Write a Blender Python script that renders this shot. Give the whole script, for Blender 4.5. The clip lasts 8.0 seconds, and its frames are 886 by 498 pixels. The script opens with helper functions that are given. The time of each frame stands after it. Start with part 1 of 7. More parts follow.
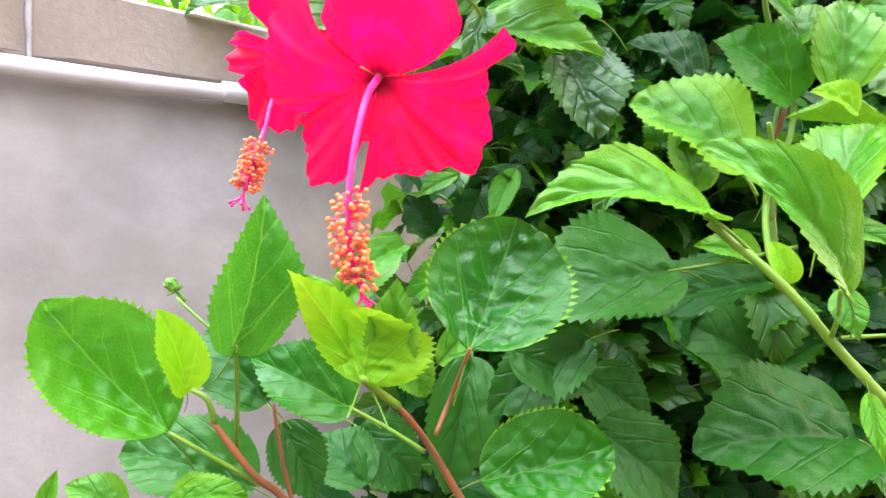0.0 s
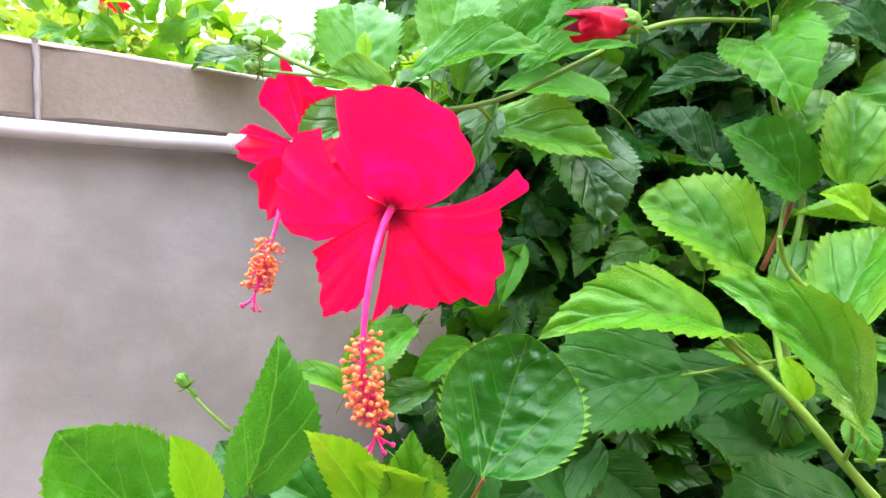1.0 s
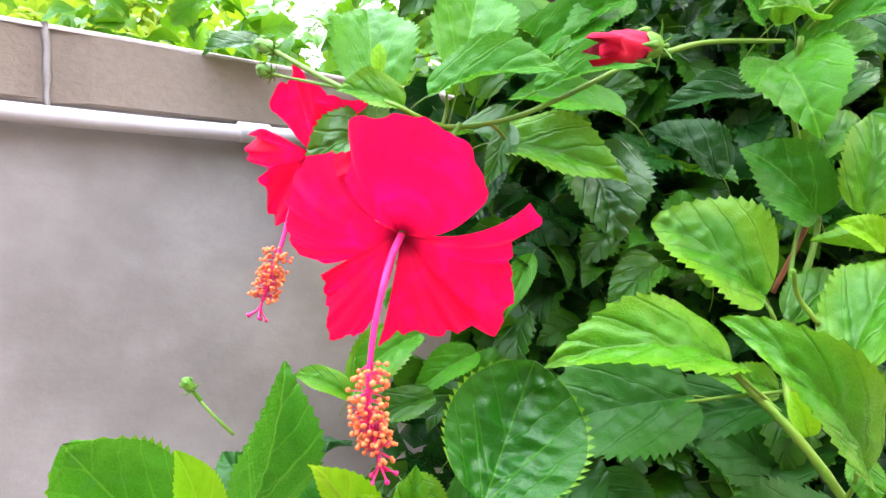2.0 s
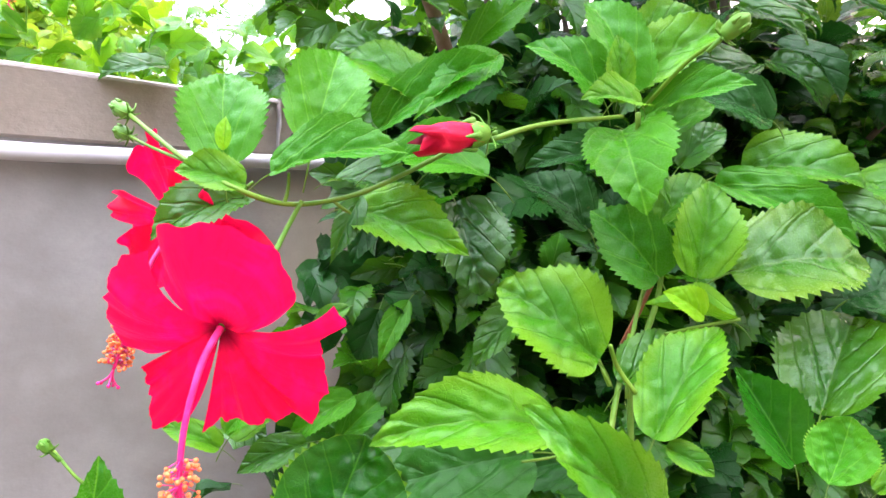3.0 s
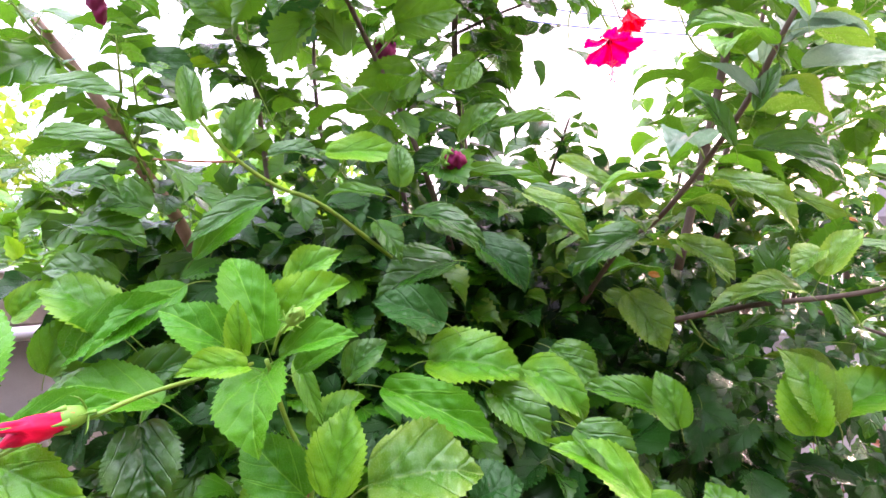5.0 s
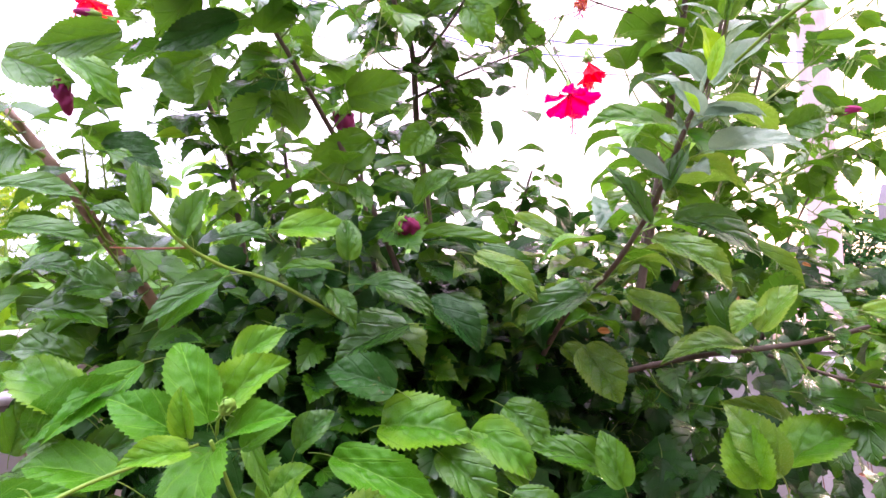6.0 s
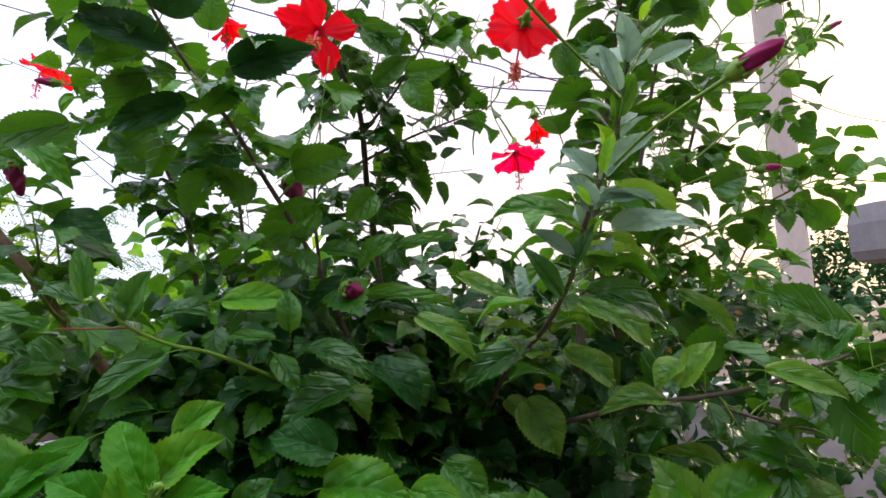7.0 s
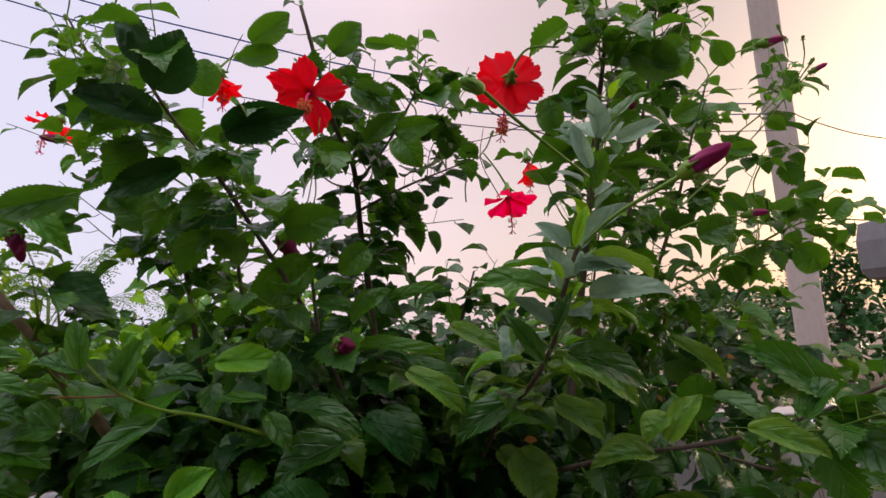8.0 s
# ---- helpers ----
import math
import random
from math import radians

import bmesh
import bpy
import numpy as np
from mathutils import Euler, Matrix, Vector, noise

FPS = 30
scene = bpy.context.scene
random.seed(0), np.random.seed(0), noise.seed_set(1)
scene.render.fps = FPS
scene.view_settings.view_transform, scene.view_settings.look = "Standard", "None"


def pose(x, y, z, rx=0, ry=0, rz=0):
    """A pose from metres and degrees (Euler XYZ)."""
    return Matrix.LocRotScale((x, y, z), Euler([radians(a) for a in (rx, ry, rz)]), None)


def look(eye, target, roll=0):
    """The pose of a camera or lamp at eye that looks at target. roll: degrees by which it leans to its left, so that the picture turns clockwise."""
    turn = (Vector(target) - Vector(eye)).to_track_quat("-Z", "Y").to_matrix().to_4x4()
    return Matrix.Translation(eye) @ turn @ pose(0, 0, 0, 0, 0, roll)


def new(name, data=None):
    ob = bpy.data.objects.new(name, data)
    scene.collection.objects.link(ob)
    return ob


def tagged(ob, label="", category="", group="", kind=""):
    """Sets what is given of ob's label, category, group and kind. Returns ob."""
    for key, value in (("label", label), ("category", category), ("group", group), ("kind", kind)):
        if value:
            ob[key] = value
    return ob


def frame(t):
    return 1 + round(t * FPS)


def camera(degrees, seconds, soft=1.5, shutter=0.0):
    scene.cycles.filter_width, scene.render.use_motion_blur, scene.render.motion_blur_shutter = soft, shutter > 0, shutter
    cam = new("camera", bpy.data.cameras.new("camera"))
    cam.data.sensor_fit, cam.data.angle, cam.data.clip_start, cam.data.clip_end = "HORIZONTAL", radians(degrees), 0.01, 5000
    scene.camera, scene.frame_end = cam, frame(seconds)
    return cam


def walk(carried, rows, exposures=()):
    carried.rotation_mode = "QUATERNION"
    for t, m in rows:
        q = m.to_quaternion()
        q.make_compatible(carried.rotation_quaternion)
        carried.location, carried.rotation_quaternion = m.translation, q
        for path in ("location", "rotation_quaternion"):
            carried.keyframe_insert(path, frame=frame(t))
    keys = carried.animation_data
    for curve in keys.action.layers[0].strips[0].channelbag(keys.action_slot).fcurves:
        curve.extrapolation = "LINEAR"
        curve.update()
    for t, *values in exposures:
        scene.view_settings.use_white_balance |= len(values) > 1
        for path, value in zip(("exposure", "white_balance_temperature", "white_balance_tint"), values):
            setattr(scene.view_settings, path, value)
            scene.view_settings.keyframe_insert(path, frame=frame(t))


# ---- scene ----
cam = camera(72.0, 8.0)
PATH = [
    (0, (0.008, -0.018, 1.174), (0.011, 1.979, 1.075), 0.4),
    (0.5, (0.009, -0.017, 1.216), (0.011, 1.98, 1.108), 0.1),
    (0.8, (0.005, -0.016, 1.240), (0.027, 1.982, 1.146), 0.15),
    (1, (0.002, -0.016, 1.241), (-0.002, 1.982, 1.153), 0.2),
    (1.2, (0.001, -0.014, 1.242), (-0.045, 1.985, 1.168), 0.1),
    (2.3, (-0.001, -0.011, 1.281), (-0.002, 1.98, 1.085), 2.7),
    (2.5, (0.01, -0.011, 1.291), (0.032, 1.978, 1.087), 2.5),
    (3, (0.073, -0.022, 1.33), (0.187, 1.963, 1.12), 2.6),
    (3.5, (0.142, -0.04, 1.366), (0.372, 1.939, 1.189), 3.0),
    (4, (0.207, -0.074, 1.415), (0.524, 1.898, 1.299), 2.6),
    (4.5, (0.259, -0.091, 1.445), (0.621, 1.875, 1.388), 1.7),
    (4.7, (0.272, -0.099, 1.457), (0.645, 1.866, 1.444), 1.2),
    (5.8, (0.339, -0.156, 1.52), (0.668, 1.815, 1.613), -0.9),
    (6, (0.352, -0.163, 1.528), (0.695, 1.804, 1.64), -1.0),
    (6.5, (0.384, -0.209, 1.552), (0.774, 1.746, 1.722), -1.6),
    (7, (0.405, -0.221, 1.575), (0.8, 1.73, 1.772), -2.3),
    (7.5, (0.42, -0.235, 1.601), (0.787, 1.718, 1.829), -3.1),
    (8, (0.43, -0.25, 1.622), (0.8, 1.698, 1.886), -3.1),
]
EXPOSURES = [(0.0, 2.55, 6500, 6), (1.0, 2.24, 6500, 6), (3.0, 2.22, 6500, 7), (3.5, 2.40, 6500, 14), (4.7, 2.24, 6500, 26), (6.0, 1.95, 6500, 38),
             (6.5, 1.26, 6500, 13), (7.0, 0.58, 6500, 8), (7.5, 0.22, 6650, 11), (8.0, -0.17, 7050, 14)]
walk(cam, [(t, look(eye, target, roll)) for t, eye, target, roll in PATH], EXPOSURES)
HAZE = 1.0

# ---- sky and light: a hazy evening, the low sun far off beyond the right side ----
SUN_AZ, SUN_EL = 62.0, 12.0
sun_way = Vector((math.sin(radians(SUN_AZ)) * math.cos(radians(SUN_EL)), math.cos(radians(SUN_AZ)) * math.cos(radians(SUN_EL)), math.sin(radians(SUN_EL))))
world = bpy.data.worlds.new("hazy_evening_sky")
scene.world = world
world.use_nodes = True
wn, wl = world.node_tree.nodes, world.node_tree.links
wn.clear()
w_out = wn.new("ShaderNodeOutputWorld")
w_sky = wn.new("ShaderNodeTexSky")
w_sky.sky_type = "NISHITA"
w_sky.sun_disc = False
w_sky.sun_elevation = radians(SUN_EL)
w_sky.sun_rotation = radians(SUN_AZ)
w_sky.dust_density = 4.0
w_bg = wn.new("ShaderNodeBackground")
w_bg.inputs["Strength"].default_value = 0.05
wl.new(w_sky.outputs["Color"], w_bg.inputs["Color"])
w_co = wn.new("ShaderNodeTexCoord")
w_dot = wn.new("ShaderNodeVectorMath")
w_dot.operation = "DOT_PRODUCT"
w_dot.inputs[1].default_value = sun_way
wl.new(w_co.outputs["Generated"], w_dot.inputs[0])
w_map = wn.new("ShaderNodeMapRange")
w_map.inputs["From Min"].default_value = -1.0
wl.new(w_dot.outputs["Value"], w_map.inputs["Value"])
w_ramp = wn.new("ShaderNodeValToRGB")
w_ramp.color_ramp.elements[0].position = 0.0
w_ramp.color_ramp.elements[0].color = (0.90, 0.93, 1.15, 1)
w_ramp.color_ramp.elements[1].position = 1.0
w_ramp.color_ramp.elements[1].color = (0.46, 0.36, 0.36, 1)
for place, colour in ((0.62, (0.78, 0.785, 1.04, 1)), (0.80, (0.90, 0.74, 0.83, 1)), (0.92, (0.55, 0.43, 0.46, 1))):
    w_ramp.color_ramp.elements.new(place).color = colour
wl.new(w_map.outputs["Result"], w_ramp.inputs["Fac"])
w_haze = wn.new("ShaderNodeBackground")
w_haze.inputs["Strength"].default_value = HAZE
wl.new(w_ramp.outputs["Color"], w_haze.inputs["Color"])
# an even haze is brightest overhead
w_dir = wn.new("ShaderNodeSeparateXYZ")
wl.new(w_co.outputs["Generated"], w_dir.inputs[0])
w_up = wn.new("ShaderNodeMapRange")
w_up.interpolation_type = "SMOOTHSTEP"
w_up.inputs["From Min"].default_value, w_up.inputs["From Max"].default_value = 0.45, 1.0
w_up.inputs["To Min"].default_value, w_up.inputs["To Max"].default_value = 0.98 * HAZE, 3.3 * HAZE
wl.new(w_dir.outputs[2], w_up.inputs["Value"])
wl.new(w_up.outputs["Result"], w_haze.inputs["Strength"])
w_add = wn.new("ShaderNodeAddShader")
wl.new(w_bg.outputs[0], w_add.inputs[0])
wl.new(w_haze.outputs[0], w_add.inputs[1])
wl.new(w_add.outputs[0], w_out.inputs["Surface"])

sun_data = bpy.data.lights.new("sun", "SUN")
sun_data.energy = 1.3
sun_data.angle = radians(14)
sun_data.color = (1.0, 0.86, 0.70)
sun = new("sun", sun_data)
sun.matrix_world = look(sun_way * 20, (0, 0, 0))


# ---- materials ----
def shader(name):
    m = bpy.data.materials.new(name)
    m.use_nodes = True
    t = m.node_tree
    t.nodes.clear()
    out = t.nodes.new("ShaderNodeOutputMaterial")
    return m, t.nodes, t.links, out


def math_node(n, l, op, a, b=None, c=None):
    node = n.new("ShaderNodeMath")
    node.operation = op
    for k, v in enumerate((a, b, c)):
        if v is None:
            continue
        if isinstance(v, (int, float)):
            node.inputs[k].default_value = v
        else:
            l.new(v, node.inputs[k])
    return node.outputs[0]


def mix_colour(n, l, fac, a, b, blend="MIX"):
    node = n.new("ShaderNodeMix")
    node.data_type = "RGBA"
    node.blend_type = blend
    for k, v in ((0, fac), (6, a), (7, b)):
        if isinstance(v, (int, float)):
            node.inputs[k].default_value = v
        elif isinstance(v, tuple):
            node.inputs[k].default_value = (*v, 1)
        else:
            l.new(v, node.inputs[k])
    return node.outputs[2]


def noise_node(n, l, vec, scale, detail=3.0, rough=0.55):
    node = n.new("ShaderNodeTexNoise")
    node.inputs["Scale"].default_value = scale
    node.inputs["Detail"].default_value = detail
    node.inputs["Roughness"].default_value = rough
    if vec is not None:
        l.new(vec, node.inputs["Vector"])
    return node.outputs["Fac"]


def smooth(n, l, v, lo, hi, to0=0.0, to1=1.0):
    node = n.new("ShaderNodeMapRange")
    node.interpolation_type = "SMOOTHSTEP"
    node.inputs["From Min"].default_value, node.inputs["From Max"].default_value = lo, hi
    node.inputs["To Min"].default_value, node.inputs["To Max"].default_value = to0, to1
    l.new(v, node.inputs["Value"])
    return node.outputs["Result"]


def leaf_material(name, deep, light, vein, mottle, rough, glow, spots=0.0, line=0.4, gloss=0.5, quilt=1.0, halo=0.5):
    """A leaf: midrib, a pair of basal veins and curved side veins from its own coordinates, darker along the veins and paler
    between them, colour that varies leaf by leaf, light that comes through."""
    m, n, l, out = shader(name)
    uv = n.new("ShaderNodeUVMap")
    uv.uv_map = "leaf"
    sep = n.new("ShaderNodeSeparateXYZ")
    l.new(uv.outputs[0], sep.inputs[0])
    across = math_node(n, l, "ABSOLUTE", math_node(n, l, "SUBTRACT", sep.outputs[0], 0.5))
    along = sep.outputs[1]
    info, geo = n.new("ShaderNodeObjectInfo"), n.new("ShaderNodeNewGeometry")
    chance = math_node(n, l, "FRACT", math_node(n, l, "ADD", info.outputs["Random"], geo.outputs["Random Per Island"]))
    shift = n.new("ShaderNodeCombineXYZ")
    l.new(math_node(n, l, "MULTIPLY", chance, 37.0), shift.inputs[2])
    place = n.new("ShaderNodeVectorMath")
    l.new(uv.outputs[0], place.inputs[0])
    l.new(shift.outputs[0], place.inputs[1])
    wobble = math_node(n, l, "SUBTRACT", noise_node(n, l, place.outputs[0], 7.0, 2.0), 0.5)
    blotch = noise_node(n, l, place.outputs[0], 5.0, 4.0, 0.62)
    grain = noise_node(n, l, place.outputs[0], 70.0, 3.0, 0.6)
    cell = n.new("ShaderNodeTexVoronoi")
    cell.feature = "DISTANCE_TO_EDGE"
    cell.inputs["Scale"].default_value = 30.0
    l.new(place.outputs[0], cell.inputs["Vector"])
    net = smooth(n, l, cell.outputs["Distance"], 0.0, 0.09, 1.0, 0.0)
    # side veins leave the midrib and curve towards the tip; the two sides are set off against each other
    lopside = math_node(n, l, "MULTIPLY", math_node(n, l, "GREATER_THAN", sep.outputs[0], 0.5), 0.045)
    q = math_node(n, l, "SUBTRACT", along, math_node(n, l, "MULTIPLY", math_node(n, l, "POWER", across, 1.15), 1.95))
    q = math_node(n, l, "ADD", math_node(n, l, "ADD", q, lopside), math_node(n, l, "MULTIPLY", wobble, 0.08))
    count = 3.3
    wave = math_node(n, l, "ABSOLUTE", math_node(n, l, "SUBTRACT", math_node(n, l, "FRACT", math_node(n, l, "MULTIPLY", q, count)), 0.5))
    side = smooth(n, l, wave, 0.012, 0.055, 1.0, 0.0)
    mid = smooth(n, l, across, 0.003, 0.011, 1.0, 0.0)
    arm = math_node(n, l, "ABSOLUTE", math_node(n, l, "SUBTRACT", across, math_node(n, l, "MULTIPLY", along, 0.50)))
    arm = math_node(n, l, "ADD", arm, math_node(n, l, "MULTIPLY", wobble, 0.010))
    arm_line = math_node(n, l, "MULTIPLY", smooth(n, l, arm, 0.003, 0.010, 1.0, 0.0), smooth(n, l, along, 0.45, 0.62, 1.0, 0.0))
    mid = math_node(n, l, "MAXIMUM", mid, math_node(n, l, "MULTIPLY", arm_line, 0.85))
    veins = math_node(n, l, "MAXIMUM", mid, math_node(n, l, "MULTIPLY", side, 0.5))
    near_vein = math_node(n, l, "MAXIMUM", smooth(n, l, math_node(n, l, "ADD", wave, math_node(n, l, "MULTIPLY", across, 0.35)), 0.01, 0.20, 1.0, 0.0), smooth(n, l, across, 0.004, 0.06, 1.0, 0.0))
    base = mix_colour(n, l, smooth(n, l, chance, 0.0, 1.0), deep, light)
    # paler towards the rim, in an uneven way
    lengthways = math_node(n, l, "MULTIPLY", math_node(n, l, "POWER", math_node(n, l, "ABSOLUTE", math_node(n, l, "SUBTRACT", along, 0.45)), 2.0), 0.35)
    outward = math_node(n, l, "ADD", math_node(n, l, "POWER", across, 2.0), lengthways)
    outward = math_node(n, l, "ADD", outward, math_node(n, l, "MULTIPLY", math_node(n, l, "SUBTRACT", blotch, 0.5), 0.15))
    outward = math_node(n, l, "SUBTRACT", outward, math_node(n, l, "MULTIPLY", near_vein, 0.03))
    between = math_node(n, l, "MULTIPLY", smooth(n, l, outward, 0.0, 0.13), mottle)
    base = mix_colour(n, l, between, base, vein)
    base = mix_colour(n, l, math_node(n, l, "MULTIPLY", near_vein, halo), base, tuple(0.62 * c for c in deep))
    base = mix_colour(n, l, math_node(n, l, "MULTIPLY", grain, 0.16), base, tuple(0.5 * c for c in deep))
    base = mix_colour(n, l, math_node(n, l, "MULTIPLY", veins, line), base, vein)
    base = mix_colour(n, l, math_node(n, l, "MULTIPLY", net, 0.22 * line), base, vein)
    if spots:
        spot = smooth(n, l, noise_node(n, l, place.outputs[0], 13.0, 2.0), 0.71, 0.75)
        base = mix_colour(n, l, math_node(n, l, "MULTIPLY", spot, spots), base, (0.16, 0.10, 0.03))
    puff = math_node(n, l, "SUBTRACT", math_node(n, l, "MULTIPLY", near_vein, -0.42 * quilt), math_node(n, l, "MULTIPLY", veins, 0.20))
    height = math_node(n, l, "ADD", puff, math_node(n, l, "ADD", math_node(n, l, "MULTIPLY", grain, 0.10), math_node(n, l, "MULTIPLY", net, -0.07)))
    height = math_node(n, l, "ADD", height, math_node(n, l, "MULTIPLY", blotch, 0.25))
    bump = n.new("ShaderNodeBump")
    bump.inputs["Strength"].default_value = 0.55
    bump.inputs["Distance"].default_value = 0.0030
    l.new(height, bump.inputs["Height"])
    p = n.new("ShaderNodeBsdfPrincipled")
    l.new(base, p.inputs["Base Color"])
    l.new(smooth(n, l, grain, 0.3, 0.8, rough - 0.06, rough + 0.12), p.inputs["Roughness"])
    p.inputs["Specular IOR Level"].default_value = gloss
    p.inputs["Specular Tint"].default_value = (0.86, 1.0, 0.76, 1)
    l.new(bump.outputs[0], p.inputs["Normal"])
    thin = n.new("ShaderNodeBsdfTranslucent")
    l.new(mix_colour(n, l, 0.4, base, tuple(min(1.0, 1.35 * c) for c in vein)), thin.inputs["Color"])
    both = n.new("ShaderNodeMixShader")
    both.inputs[0].default_value = glow
    l.new(p.outputs[0], both.inputs[1])
    l.new(thin.outputs[0], both.inputs[2])
    l.new(both.outputs[0], out.inputs["Surface"])
    return m


def petal_material(name, red, deep, glow):
    m, n, l, out = shader(name)
    uv = n.new("ShaderNodeUVMap")
    uv.uv_map = "leaf"
    sep = n.new("ShaderNodeSeparateXYZ")
    l.new(uv.outputs[0], sep.inputs[0])
    fan = math_node(n, l, "DIVIDE", math_node(n, l, "SUBTRACT", sep.outputs[0], 0.5), math_node(n, l, "ADD", sep.outputs[1], 0.16))
    vec = n.new("ShaderNodeCombineXYZ")
    l.new(math_node(n, l, "MULTIPLY", fan, 9.0), vec.inputs[0])
    l.new(math_node(n, l, "MULTIPLY", sep.outputs[1], 0.9), vec.inputs[1])
    rays = noise_node(n, l, vec.outputs[0], 4.0, 3.0)
    soft = noise_node(n, l, uv.outputs[0], 4.0, 3.0)
    base = mix_colour(n, l, smooth(n, l, sep.outputs[1], 0.02, 0.24), deep, red)
    base = mix_colour(n, l, math_node(n, l, "MULTIPLY", smooth(n, l, rays, 0.48, 0.68), 0.28), base, tuple(0.62 * c for c in red))
    base = mix_colour(n, l, math_node(n, l, "MULTIPLY", smooth(n, l, soft, 0.45, 0.7), 0.35), base, (red[0], red[1] * 1.5, red[2] * 3.0))
    bump = n.new("ShaderNodeBump")
    bump.inputs["Strength"].default_value = 0.35
    bump.inputs["Distance"].default_value = 0.002
    l.new(rays, bump.inputs["Height"])
    p = n.new("ShaderNodeBsdfPrincipled")
    l.new(base, p.inputs["Base Color"])
    p.inputs["Roughness"].default_value = 0.55
    p.inputs["Specular IOR Level"].default_value = 0.14
    p.inputs["Sheen Weight"].default_value = 0.35
    p.inputs["Sheen Roughness"].default_value = 0.4
    p.inputs["Sheen Tint"].default_value = (1.0, 0.25, 0.45, 1)
    l.new(bump.outputs[0], p.inputs["Normal"])
    thin = n.new("ShaderNodeBsdfTranslucent")
    l.new(base, thin.inputs["Color"])
    both = n.new("ShaderNodeMixShader")
    both.inputs[0].default_value = glow
    l.new(p.outputs[0], both.inputs[1])
    l.new(thin.outputs[0], both.inputs[2])
    l.new(both.outputs[0], out.inputs["Surface"])
    return m


def plain_material(name, colour, other, rough, scale, bump_mm=0.5, fine=8.0, metal=0.0, streak=None, stain=None):
    """A surface with grain and larger patches; scale: patches a metre."""
    m, n, l, out = shader(name)
    co = n.new("ShaderNodeTexCoord")
    vec = co.outputs["Object"]
    if streak:
        stretch = n.new("ShaderNodeVectorMath")
        stretch.operation = "MULTIPLY"
        stretch.inputs[1].default_value = streak
        l.new(vec, stretch.inputs[0])
        vec = stretch.outputs[0]
    patch = noise_node(n, l, vec, scale, 5.0, 0.6)
    grain = noise_node(n, l, vec, scale * fine, 4.0, 0.65)
    base = mix_colour(n, l, smooth(n, l, patch, 0.32, 0.70), colour, other)
    base = mix_colour(n, l, math_node(n, l, "MULTIPLY", grain, 0.5), base, tuple(0.6 * c for c in colour))
    if stain:
        base = mix_colour(n, l, math_node(n, l, "MULTIPLY", smooth(n, l, noise_node(n, l, co.outputs["Object"], 2.3, 6.0, 0.7), 0.55, 0.72), 0.5), base, stain)
    bump = n.new("ShaderNodeBump")
    bump.inputs["Strength"].default_value = 0.6
    bump.inputs["Distance"].default_value = bump_mm / 1000
    l.new(math_node(n, l, "ADD", grain, math_node(n, l, "MULTIPLY", patch, 0.6)), bump.inputs["Height"])
    p = n.new("ShaderNodeBsdfPrincipled")
    l.new(base, p.inputs["Base Color"])
    l.new(smooth(n, l, grain, 0.3, 0.75, rough - 0.08, min(1.0, rough + 0.1)), p.inputs["Roughness"])
    p.inputs["Metallic"].default_value = metal
    p.inputs["Specular IOR Level"].default_value = 0.3
    l.new(bump.outputs[0], p.inputs["Normal"])
    l.new(p.outputs[0], out.inputs["Surface"])
    return m


YOUNG = leaf_material("young_leaf", (0.034, 0.172, 0.004), (0.060, 0.232, 0.005), (0.165, 0.35, 0.010), 0.62, 0.30, 0.27, 0.0, 0.12, 0.36, 0.9, 0.40)
LIME = leaf_material("lime_leaf", (0.110, 0.330, 0.002), (0.17, 0.42, 0.003), (0.36, 0.56, 0.02), 0.20, 0.36, 0.42, 0.0, 0.45, 0.3, 0.5, 0.10)
FRESH = leaf_material("fresh_leaf", (0.018, 0.145, 0.003), (0.042, 0.205, 0.003), (0.15, 0.40, 0.03), 0.15, 0.28, 0.28, 0.12, 0.55, 0.24, 0.5, 0.16)
GLOSSY = leaf_material("glossy_leaf", (0.006, 0.084, 0.003), (0.013, 0.118, 0.003), (0.09, 0.30, 0.02), 0.10, 0.15, 0.24, 0.10, 0.45, 0.38, 0.5, 0.20)
# matte green for leaves low in the bush, their shade put into the colour
SHADED_MATTE = leaf_material("shaded_matte_leaf", (0.010, 0.080, 0.007), (0.022, 0.115, 0.008), (0.05, 0.18, 0.014), 0.3, 0.34, 0.26, 0.2, 0.22, 0.30, 0.8, 0.30)
MATURE = leaf_material("mature_leaf", (0.012, 0.095, 0.004), (0.034, 0.160, 0.005), (0.115, 0.265, 0.010), 0.28, 0.20, 0.36, 0.2, 0.18, 0.60, 1.6, 0.30)
# darkest green: the shade within dense foliage is put into this colour
DARK_SHADED = leaf_material("dark_shaded_leaf", (0.005, 0.042, 0.006), (0.013, 0.074, 0.009), (0.030, 0.110, 0.014), 0.22, 0.22, 0.20, 0.35, 0.14, 0.22, 0.8, 0.28)
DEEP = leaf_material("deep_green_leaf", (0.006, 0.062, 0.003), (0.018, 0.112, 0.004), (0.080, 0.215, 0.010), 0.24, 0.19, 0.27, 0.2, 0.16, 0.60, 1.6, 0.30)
PALE = leaf_material("pale_leaf", (0.026, 0.125, 0.006), (0.060, 0.190, 0.008), (0.20, 0.33, 0.03), 0.62, 0.24, 0.30, 0.3, 0.16, 0.50, 1.2, 0.42)
# pale blue-green: the sky's reflection is put into the base colour
SKY_TINTED = leaf_material("sky_tinted_leaf", (0.115, 0.225, 0.140), (0.170, 0.290, 0.190), (0.21, 0.33, 0.18), 0.3, 0.25, 0.34, 0.0, 0.15, 0.7, 0.4, 0.15)
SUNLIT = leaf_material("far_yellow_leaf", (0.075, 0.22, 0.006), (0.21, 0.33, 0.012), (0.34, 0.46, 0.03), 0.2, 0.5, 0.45)
